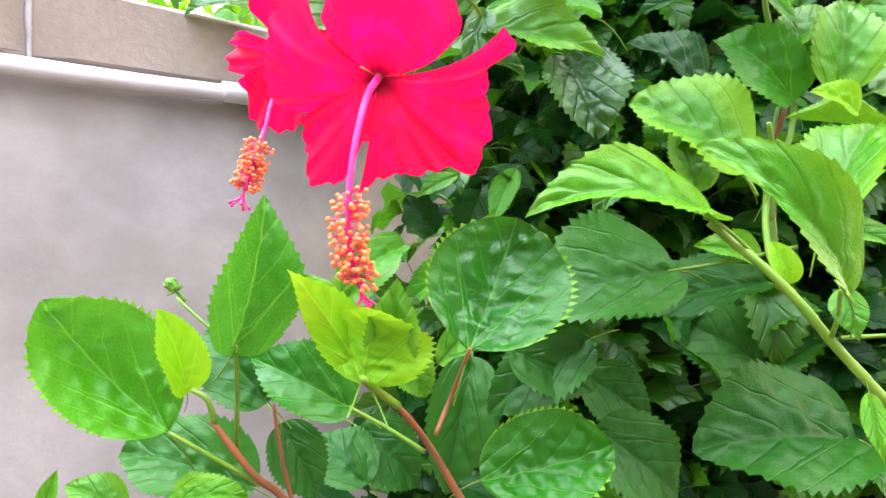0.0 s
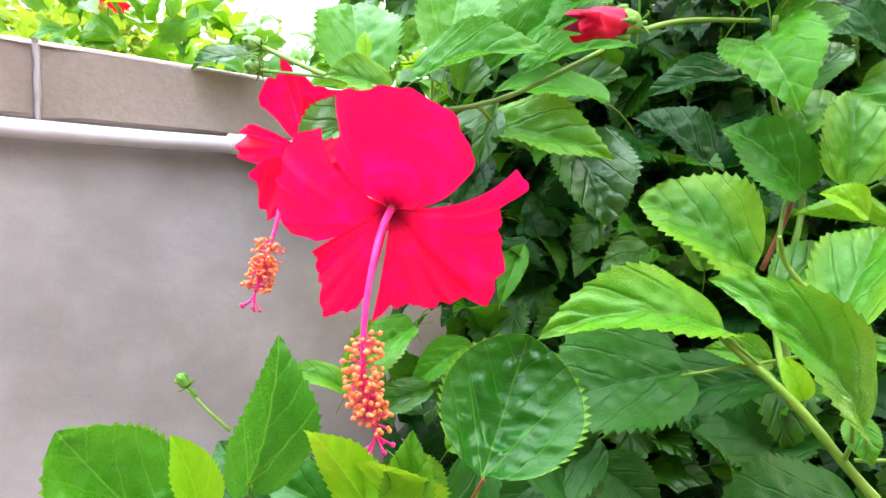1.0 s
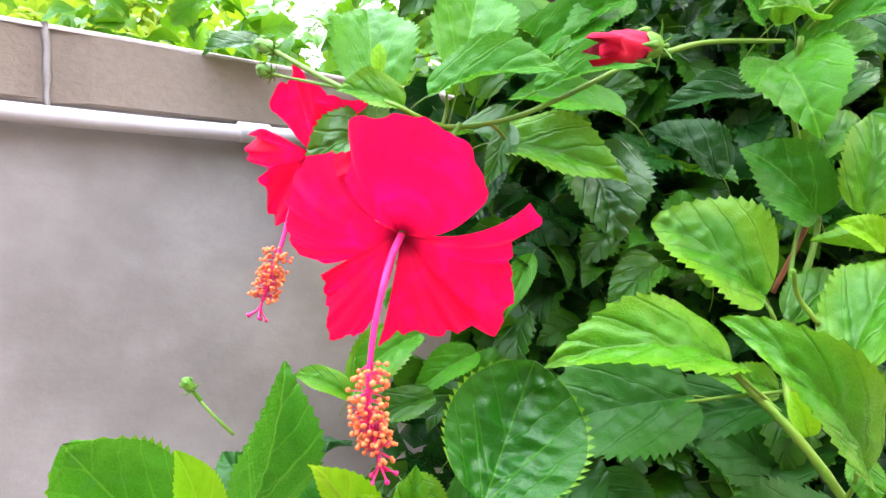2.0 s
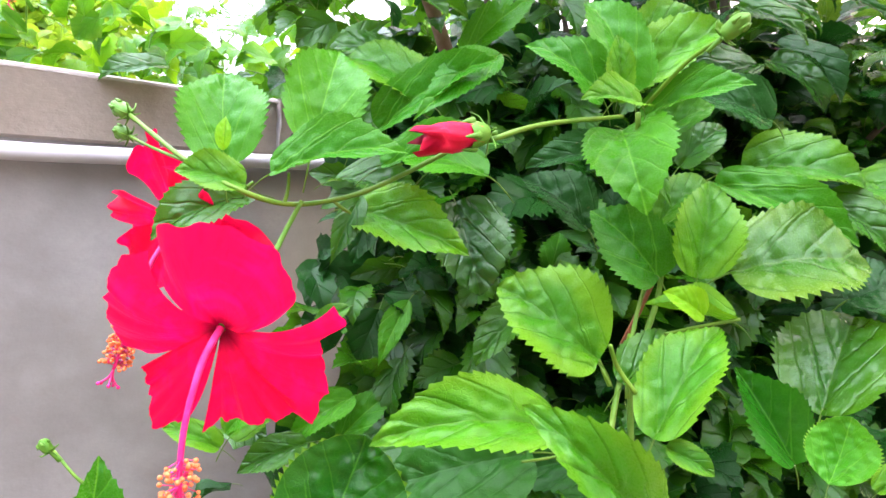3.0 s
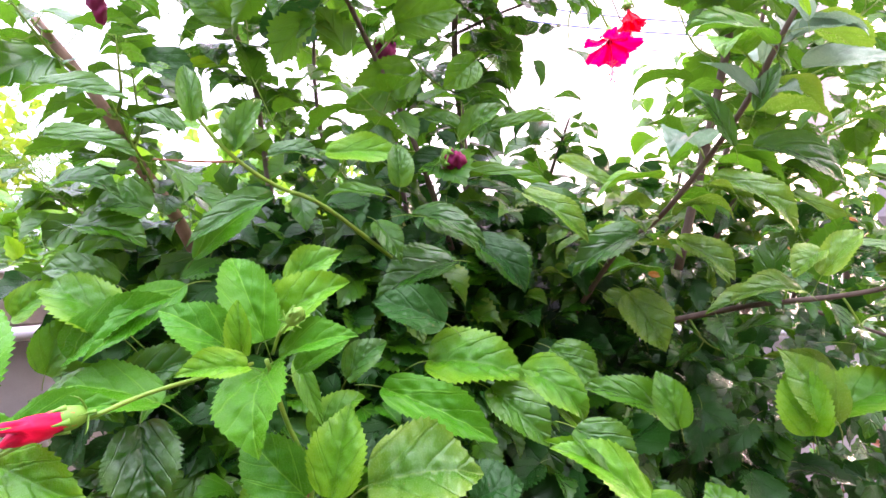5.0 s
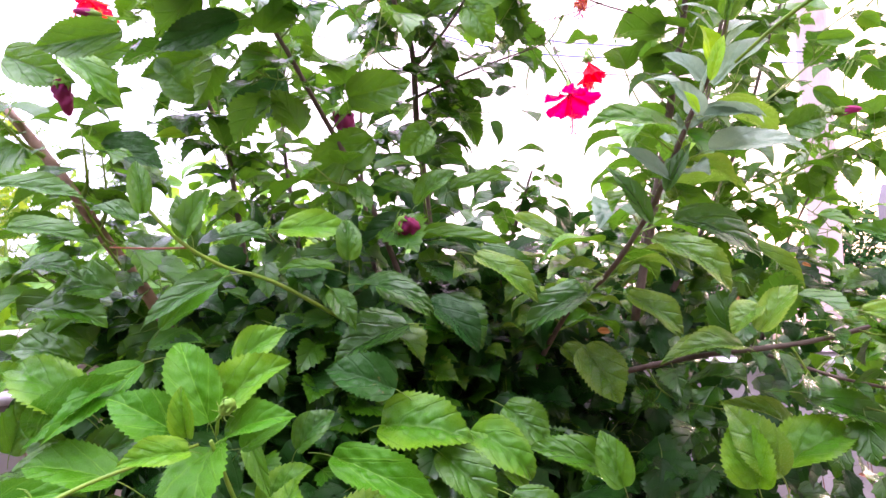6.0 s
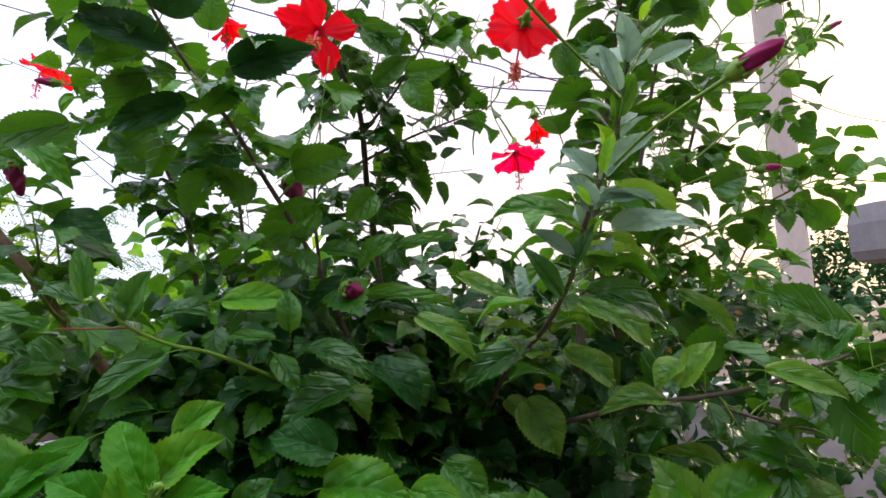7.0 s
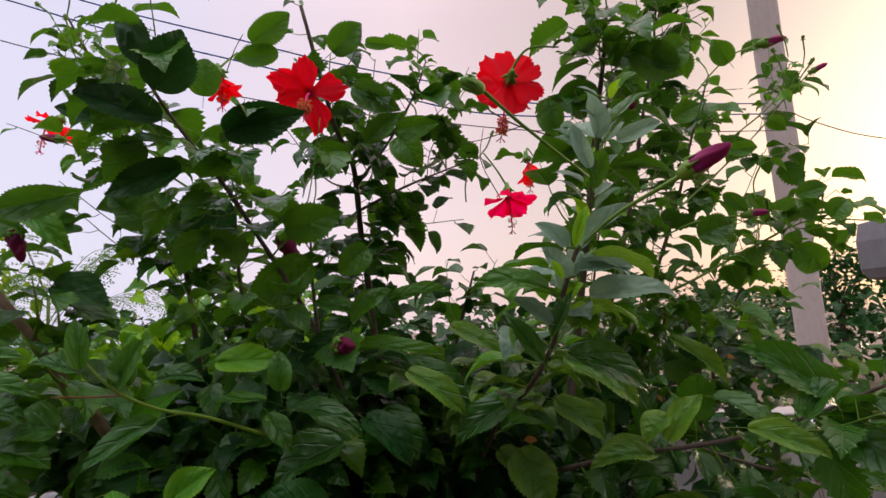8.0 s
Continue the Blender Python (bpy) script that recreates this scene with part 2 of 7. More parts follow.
DEAD = leaf_material("dead_leaf", (0.30, 0.09, 0.012), (0.42, 0.17, 0.02), (0.50, 0.30, 0.06), 0.3, 0.6, 0.35)
RUSTLEAF = leaf_material("rusty_leaf", (0.16, 0.035, 0.015), (0.24, 0.07, 0.02), (0.28, 0.12, 0.05), 0.3, 0.45, 0.3)
PETAL = petal_material("red_petal", (0.95, 0.002, 0.066), (0.24, 0.0, 0.012), 0.52)
SCARLET = petal_material("scarlet_petal", (0.96, 0.006, 0.016), (0.30, 0.001, 0.006), 0.58)
WILTED = petal_material("wilted_petal", (0.16, 0.012, 0.045), (0.08, 0.004, 0.02), 0.15)
BUDRED = petal_material("furled_petal", (0.60, 0.005, 0.034), (0.26, 0.002, 0.02), 0.15)
PLUM = petal_material("plum_petal", (0.22, 0.010, 0.065), (0.12, 0.006, 0.03), 0.12)
COLUMN = plain_material("crimson_column", (0.76, 0.008, 0.14), (0.84, 0.05, 0.26), 0.45, 90, 0.1)
ANTHER = plain_material("pollen_anther", (0.84, 0.15, 0.045), (0.90, 0.34, 0.12), 0.7, 300, 0.2)
STEM_GREEN = plain_material("green_stem", (0.090, 0.215, 0.012), (0.165, 0.265, 0.022), 0.5, 60, 0.4)
STEM_BROWN = plain_material("brown_stem", (0.25, 0.078, 0.026), (0.17, 0.090, 0.036), 0.65, 70, 0.6)
BARK = plain_material("grey_bark", (0.075, 0.052, 0.034), (0.125, 0.10, 0.07), 0.8, 50, 1.0)
BRANCH = plain_material("brown_branch", (0.20, 0.125, 0.075), (0.30, 0.21, 0.14), 0.75, 60, 1.0)
CALYX = plain_material("calyx_green", (0.085, 0.235, 0.018), (0.15, 0.30, 0.03), 0.5, 120, 0.3)
PLASTER = plain_material("weathered_plaster", (0.275, 0.258, 0.236), (0.435, 0.415, 0.385), 0.9, 4.6, 1.0, 16.0, 0.0, (1, 1, 1.25), (0.25, 0.215, 0.18))
TANBLOCK = plain_material("tan_block", (0.43, 0.365, 0.285), (0.56, 0.49, 0.40), 0.9, 4.5, 2.0, 18.0, 0.0, (1, 1, 1.4), (0.26, 0.205, 0.15))
CAPSTONE = plain_material("pale_cement", (0.36, 0.33, 0.29), (0.47, 0.43, 0.38), 0.9, 6.0, 1.5, 20.0)
MORTAR = plain_material("light_mortar", (0.52, 0.50, 0.48), (0.66, 0.64, 0.62), 0.9, 40.0, 0.8, 6.0)
PVC = plain_material("white_pvc", (0.60, 0.59, 0.60), (0.70, 0.69, 0.70), 0.42, 8.0, 0.15)
CONCRETE = plain_material("pole_concrete", (0.44, 0.365, 0.32), (0.56, 0.48, 0.43), 0.9, 2.2, 3.0, 18.0, 0.0, (1, 1, 0.25), (0.25, 0.22, 0.21))
DARKCON = plain_material("stained_concrete", (0.17, 0.16, 0.165), (0.24, 0.22, 0.22), 0.9, 1.6, 3.0, 14.0)
CABLE = plain_material("blue_cable", (0.020, 0.060, 0.22), (0.035, 0.08, 0.24), 0.5, 20, 0.2)
BLACKWIRE = plain_material("black_wire", (0.04, 0.035, 0.035), (0.06, 0.05, 0.05), 0.6, 20, 0.2)
SOIL = plain_material("dry_soil", (0.16, 0.115, 0.075), (0.23, 0.175, 0.12), 0.95, 3.0, 8.0, 22.0)


# ---- tools ----
def part(name, bm, material, parent, label=""):
    """Links a bmesh as one mesh object under a thing or a part."""
    me = bpy.data.meshes.new(name)
    bm.to_mesh(me)
    bm.free()
    for poly in me.polygons:
        poly.use_smooth = True
    for mat in material if isinstance(material, (list, tuple)) else (material,):
        me.materials.append(mat)
    ob = new(name, me)
    if parent is not None:
        ob.parent = parent
    if label:
        ob["label"] = label
    return ob


def thing(name, place, label, category, group="", kind=""):
    ob = new(name)
    ob.location = place
    ob.empty_display_size = 0.05
    return tagged(ob, label, category, group, kind)


def under(ob, parent):
    """Hangs ob, whose mesh is in world coordinates, under parent."""
    ob.parent = parent
    ob.matrix_parent_inverse = Matrix.Translation(-root_place(parent))
    return ob


def root_place(ob):
    place = Vector((0, 0, 0))
    while ob is not None:
        place = place + ob.location
        ob = ob.parent
    return place


def spline(points, steps=6):
    """A smooth line through points (Catmull-Rom)."""
    p = [Vector(v) for v in points]
    if len(p) < 3:
        return [p[0].lerp(p[-1], k / steps) for k in range(steps + 1)]
    p = [2 * p[0] - p[1], *p, 2 * p[-1] - p[-2]]
    line = []
    for a, b, c, d in zip(p, p[1:], p[2:], p[3:]):
        for k in range(steps):
            t = k / steps
            line.append(0.5 * (2 * b + (c - a) * t + (2 * a - 5 * b + 4 * c - d) * t * t + (3 * b - a - 3 * c + d) * t ** 3))
    return [*line, p[-2]]


def tube(bm, line, r0, r1, sides=7, mat=0, knots=0.0, cap=True):
    """A tapered tube along a line, with slight knots."""
    rings, side = [], None
    for k, at in enumerate(line):
        way = (line[min(k + 1, len(line) - 1)] - line[max(k - 1, 0)]).normalized()
        side = (way.orthogonal() if side is None else side - way * side.dot(way)).normalized()
        other = way.cross(side)
        f = k / max(1, len(line) - 1)
        r = (r0 + (r1 - r0) * f) * (1 + knots * (1.0 if k % 6 == 3 else 0.0) + knots * 0.3 * math.sin(k * 2.1))
        rings.append([bm.verts.new(at + r * (math.cos(a) * side + math.sin(a) * other)) for a in (2 * math.pi * s / sides for s in range(sides))])
    for a, b in zip(rings, rings[1:]):
        for s in range(sides):
            bm.faces.new((a[s], a[(s + 1) % sides], b[(s + 1) % sides], b[s])).material_index = mat
    if cap:
        bm.faces.new(rings[0][::-1]).material_index = mat
        bm.faces.new(rings[-1]).material_index = mat
    return rings


def box(bm, lo, hi, bevel=0.0):
    lo, hi = Vector(lo), Vector(hi)
    made = bmesh.ops.create_cube(bm, size=1.0)["verts"]
    for v in made:
        v.co = Vector([(lo[k] + hi[k]) / 2 + v.co[k] * (hi[k] - lo[k]) for k in range(3)])
    if bevel:
        edges = list({e for v in made for e in v.link_edges})
        bmesh.ops.bevel(bm, geom=edges, offset=bevel, segments=2, affect="EDGES", profile=0.6)


# ---- leaves ----
def leaf_sheet(width, bend, cup, pucker, ruffle, full, rows, cols, seed, petiole=0.3, lump=0.0, a=0.55, rim=False):
    """Points, faces and coordinates of one leaf, 1 long from base (0, 0, 0) to tip (0, 1, 0), face up.
    width: widest; bend: degrees it arches over; cup: how far the sides rise; full: where it is widest; lump: blisters between the veins."""
    rng = random.Random(seed)
    b = a * (1 - full) / full
    top = full ** a * (1 - full) ** b
    phase, phase2, twist, lop = rng.uniform(0, 6.28), 1.0, rng.uniform(-0.35, 0.35), rng.uniform(-0.10, 0.10)
    bend = bend * rng.uniform(0.7, 1.35)
    sharp = 0.0 if rim else 1.0
    pts, uvs, y, z = [], [], 0.0, 0.0
    spine = []
    for i in range(rows + 1):
        v = i / rows
        ang = radians(bend) * (v - 0.4) + radians(bend) * 0.8 * max(0.0, v - 0.72)
        if i:
            y += math.cos(ang) / rows
            z -= math.sin(ang) / rows
        spine.append((y, z, ang))
    ex, ez = spine[-1][0], spine[-1][1]
    far, tilt = math.hypot(ex, ez), math.atan2(ez, ex)
    half = cols // 2
    for i, (y, z, ang) in enumerate(spine):
        v = i / rows
        w = width / 2 * (max(v, 0.0) ** a * max(1 - v, 0.0) ** b / top) if 0 < i < rows else 0.004
        w = max(w * (1 - 0.32 * max(0.0, min(1.0, (v - 0.55) / 0.40)) ** 1.5 * sharp * 1.35), 0.004)
        for c in range(-half, half + 1):
            s = c / half
            if rim:
                s = math.copysign(0.965 * (abs(c) / (half - 1)) ** 0.9, c) if abs(c) < half else s
            x = s * w * (1 + lop * s)
            edge = abs(s) == 1
            vv = 0.0
            if edge and v > 0.14 and i < rows:
                tooth = (0.955, 0.975, 1.005, 1.055)[i % 4] if rows > 24 else (0.87, 1.09)[i % 2]
                x *= tooth
                vv = 0.013 if tooth > 1.03 else 0.0
            q = v - 1.05 * abs(x)
            lift = cup * abs(s) ** 1.2 * w + ruffle * abs(s) ** 3 * math.sin(9 * v + phase + (1.3 if s > 0 else 0)) * w
            lift += twist * s * w * (v - 0.4)
            lift += 0.7 * pucker * math.cos(2 * math.pi * 4.6 * q + phase2) * (1 - abs(s) ** 4) * min(1, abs(s) * 3) * 0.5
            lift += lump * noise.noise((x * 12 + seed, v * 12, 0.5)) * (1 - abs(s) ** 3)
            lift += -0.018 * (1 - min(1, abs(s) * 4)) * (1 - v)
            back = (0.0 if rim else 0.050) * abs(s) ** 1.5 * max(0.0, 1 - 4.5 * v)
            yy, zz = y + (vv - back) * math.cos(ang) + lift * math.sin(ang), z + lift * math.cos(ang)
            pts.append((x / far, (yy * math.cos(tilt) + zz * math.sin(tilt)) / far, (-yy * math.sin(tilt) + zz * math.cos(tilt)) / far))
            uvs.append((0.5 + x, v))
    faces, n = [], 2 * half + 1
    for i in range(rows):
        for c in range(n - 1):
            k = i * n + c
            faces.append((k, k + 1, k + n + 1, k + n))
    count = len(faces)
    if petiole:
        ring, sides = len(pts), 5
        for k in range(5):
            f = k / 4
            cy, cz = 0.015 - petiole * 1.1 * f, -0.008 - petiole * 0.95 * f ** 1.7
            for s in range(sides):
                ang = 2 * math.pi * s / sides
                r = 0.0085 - 0.001 * f
                pts.append((r * math.cos(ang), cy, cz + r * math.sin(ang)))
                uvs.append((0.5, 0.0))
        for k in range(4):
            for s in range(sides):
                faces.append((ring + k * sides + s, ring + k * sides + (s + 1) % sides, ring + (k + 1) * sides + (s + 1) % sides, ring + (k + 1) * sides + s))
    return pts, faces, uvs, count


def sheet_mesh(name, sheet, materials, rim=0):
    """rim: how many faces lie across the leaf, where its rim has a colour of its own."""
    pts, faces, uvs, count = sheet
    me = bpy.data.meshes.new(name)
    me.from_pydata(pts, [], faces)
    layer = me.uv_layers.new(name="leaf")
    loops = np.empty(len(me.loops), dtype=np.int32)
    me.loops.foreach_get("vertex_index", loops)
    layer.data.foreach_set("uv", np.array(uvs, dtype=np.float32)[loops].ravel())
    for mat in materials:
        me.materials.append(mat)
    slots = np.zeros(len(faces), dtype=np.int32)
    slots[count:] = 1
    if rim:
        slots[[k for k in range(count) if k % rim in (0, rim - 1)]] = 2
    me.polygons.foreach_set("material_index", slots)
    me.polygons.foreach_set("use_smooth", np.ones(len(faces), dtype=bool))
    me.update()
    return me


# kinds of leaf: width, bend, cup, pucker, ruffle, where it is widest
LEAF_KINDS = {
    "flat": (0.72, 32, 0.30, 0.012, 0.10, 0.38, 0.018),
    "oval": (0.68, 52, 0.42, 0.014, 0.14, 0.38, 0.022),
    "round": (0.92, 36, 0.36, 0.014, 0.12, 0.42, 0.028),
    "bowl": (0.94, -52, 0.46, 0.004, 0.04, 0.47, 0.055),
    "fold": (0.80, 12, 0.85, 0.014, 0.14, 0.40, 0.02),
    "arch": (0.60, 70, 0.30, 0.016, 0.12, 0.38, 0.025),
    "droop": (0.62, 88, 0.30, 0.014, 0.14, 0.36, 0.02),
    "lance": (0.46, 42, 0.26, 0.010, 0.12, 0.36, 0.015),
    "wavy": (0.74, 44, 0.22, 0.014, 0.34, 0.40, 0.02),
}
FULLNESS = {"bowl": 0.42, "round": 0.44, "lance": 0.64}
MESHES, TALLY = {}, {}


def leaf(bush, kind, material, base, tip, face, width):
    """One leaf from its base to its tip; face: the way its upper side looks; width: its widest, in metres."""
    TALLY[kind] = TALLY.get(kind, 0) + 1
    key = (kind, material.name, TALLY[kind] % 3)
    if key not in MESHES:
        w, bend, cup, pucker, ruffle, full, lump = LEAF_KINDS[kind]
        MESHES[key] = sheet_mesh("leaf_" + kind, leaf_sheet(w, bend, cup, pucker, ruffle, full, 66, 24, len(MESHES) + 5, 0.3, lump, FULLNESS.get(kind, 0.48), kind == "bowl"), (material, STEM_GREEN, YOUNG), 24 if kind == "bowl" else 0)
    base, tip, face = Vector(base), Vector(tip), Vector(face)
    along = tip - base
    length = along.length
    along = along / length
    up = (face - along * face.dot(along)).normalized()
    side = along.cross(up)
    wide = width / LEAF_KINDS[kind][0]
    deep = (length + wide) / 2
    m = Matrix(((side.x * wide, along.x * length, up.x * deep, base.x), (side.y * wide, along.y * length, up.y * deep, base.y), (side.z * wide, along.z * length, up.z * deep, base.z), (0, 0, 0, 1)))
    ob = new("leaf", MESHES[key])
    ob.parent = bush
    ob.matrix_basis = Matrix.Translation(-root_place(bush)) @ m
    return ob


def stem(bush, points, r0, r1, material, name="stem", label=""):
    bm = bmesh.new()
    tube(bm, spline(points), r0, r1, 8, 0, 0.10)
    return under(part(name, bm, material, None, label), bush)


class Foliage:
    """Many joined leaves, past the count that can be told apart."""

    def __init__(self, rows=10, cols=4, petiole=0.25, kinds=("flat", "oval", "arch", "droop", "wavy", "lance")):
        self.kinds = []
        for k in kinds:
            w, bend, cup, pucker, ruffle, full, lump = LEAF_KINDS[k]
            for again in range(2):
                pts, faces, uvs, count = leaf_sheet(w, bend, cup, pucker, ruffle, full, rows, cols, 40 + len(self.kinds), petiole, 0.0, FULLNESS.get(k, 0.53))
                self.kinds.append((np.array(pts), faces, uvs, count))
        self.pts, self.faces, self.uvs, self.slots, self.total = [], [], [], [], 0

    def add(self, base, along, face, length, wide, rng):
        pts, faces, uvs, count = self.kinds[rng.randrange(len(self.kinds))]
        along = Vector(along).normalized()
        up = (Vector(face) - along * Vector(face).dot(along)).normalized()
        side = along.cross(up)
        m = np.array([side * (length * wide), along * length, up * length])
        self.pts.append(pts @ m + np.array(base))
        self.faces += [tuple(i + self.total for i in f) for f in faces]
        self.slots += [0] * count + [1] * (len(faces) - count)
        self.uvs += uvs
        self.total += len(pts)

    def link(self, name, material, bush, label=""):
        me = bpy.data.meshes.new(name)
        me.from_pydata(np.concatenate(self.pts).tolist(), [], self.faces)
        layer = me.uv_layers.new(name="leaf")
        loops = np.empty(len(me.loops), dtype=np.int32)
        me.loops.foreach_get("vertex_index", loops)
        layer.data.foreach_set("uv", np.array(self.uvs, dtype=np.float32)[loops].ravel())
        me.materials.append(material)
        me.materials.append(STEM_GREEN)
        me.polygons.foreach_set("material_index", np.array(self.slots, dtype=np.int32))
        me.polygons.foreach_set("use_smooth", np.ones(len(self.faces), dtype=bool))
        me.update()
        ob = tagged(new(name, me), label, kind="stuff")
        return under(ob, bush) if bush is not None else ob


# ---- flowers ----
def petal_sheet(width, bend, ruffle, seed, rows=22, cols=16, horn=0.0, jag=0.0):
    """A petal, 1 long, narrow at its base, broad and frilled at its end. jag: how deep its rim is fringed."""
    rng = random.Random(seed)
    ph = [rng.uniform(0, 6.28) for _ in range(5)]
    pts, uvs = [], []
    for i in range(rows + 1):
        v = i / rows
        ang = radians(bend) * v
        y, z = v * math.cos(ang * 0.5), -v * math.sin(ang * 0.5)
        w = width / 2 * (0.16 + 0.84 * math.sin(math.pi / 2 * min(1.0, v / 0.72)) ** 1.3)
        for c in range(cols + 1):
            s = 2 * c / cols - 1
            end = 1 - 0.36 * abs(s) ** 2.3 - 0.036 * math.sin(5 * s + ph[0]) - 0.036 * math.sin(13 * s + ph[1]) - 0.012 * math.sin(27 * s + ph[4])
            end += jag * ((c % 2) * (0.55 + 0.45 * math.sin(7 * s + ph[3])) if abs(s) < 1 else 0.0)
            end += abs(horn) * max(0.0, s * (1 if horn > 0 else -1) - 0.45) ** 1.3
            x = s * w * (1 + 0.03 * math.sin(13 * v + ph[2] + s))
            frill = ruffle * v ** 2.2 * (0.080 * math.sin(5.5 * s + ph[2]) + 0.045 * math.sin(12 * s + ph[3] + 2 * v)) + ruffle * 0.05 * abs(s) ** 2 * math.sin(6 * v + ph[4] + s * 2) * v
            frill += 0.10 * s * s * v - 0.02 * (1 - abs(s)) * v
            pull = 1 + (end - 1) * (v ** 3 if jag else v)
            pts.append((x, y * pull, z * pull + frill))
            uvs.append((0.5 + x, v))
    n = cols + 1
    faces = [(i * n + c, i * n + c + 1, (i + 1) * n + c + 1, (i + 1) * n + c) for i in range(rows) for c in range(cols)]
    return pts, faces, uvs, len(faces)


def curve_at(values, s):
    """A smooth curve through evenly spaced values, at s from 0 to 1."""
    k = min(len(values) - 2, int(s * (len(values) - 1)))
    t = s * (len(values) - 1) - k
    p = [values[min(len(values) - 1, max(0, k + j))] for j in (-1, 0, 1, 2)]
    return 0.5 * (2 * p[1] + (p[2] - p[0]) * t + (2 * p[0] - 5 * p[1] + 4 * p[2] - p[3]) * t * t + (3 * p[1] - p[0] - 3 * p[2] + p[3]) * t ** 3)


def fan_petal(heart, axis, right, up, start, end, sweep0, sweep1, reach, lean, curl, layer, seed):
    """A petal spread like a fan from the heart between two turns, in degrees. sweep: by how much its edges swing outwards; reach: its length
    from one edge to the other, in metres; lean: its angle from the axis; curl: how far its rim bends back; layer: how far it lies before the others."""
    rng = random.Random(seed)
    ph = [rng.uniform(0, 6.28) for _ in range(6)]
    rows, cols = 30, 60
    pts, uvs = [], []
    lift = 1 / math.tan(radians(lean))
    for i in range(rows + 1):
        v = i / rows
        for c in range(cols + 1):
            s = c / cols
            turn = radians(start + s * (end - start) + v ** 2 * (sweep0 * (1 - s) + sweep1 * s))
            far = curve_at(reach, s) * (1 + v ** 6 * (0.022 * math.sin(19 * s + ph[3]) + 0.013 * math.sin(37 * s + ph[0]) + 0.007 * math.sin(61 * s + ph[1]) + 0.004 * math.sin(113 * s + ph[2])))
            r = far * (0.04 + 0.96 * v)
            deep = r * lift - curl * far * v ** 3 + 0.0022 * layer * min(1.0, 2.5 * v)
            deep += far * v ** 2 * (0.045 * math.sin(9 * s + ph[3]) + 0.022 * math.sin(23 * s + ph[4])) + 0.05 * far * v * math.sin(math.pi * s)
            deep += far * v ** 4 * 0.010 * math.sin(47 * s + ph[5])
            pts.append(heart + axis * deep + (math.cos(turn) * right + math.sin(turn) * up) * r)
            uvs.append((0.5 + (s - 0.5) * v * 0.9, v))
    n = cols + 1
    faces = [(i * n + c, i * n + c + 1, (i + 1) * n + c + 1, (i + 1) * n + c) for i in range(rows) for c in range(cols)]
    return [tuple(p) for p in pts], faces, uvs, len(faces)


def frame_of(along, face):
    """The turn whose y runs along and whose z looks to face."""
    along = Vector(along).normalized()
    up = (Vector(face) - along * Vector(face).dot(along)).normalized()
    return Matrix((along.cross(up), along, up)).transposed()


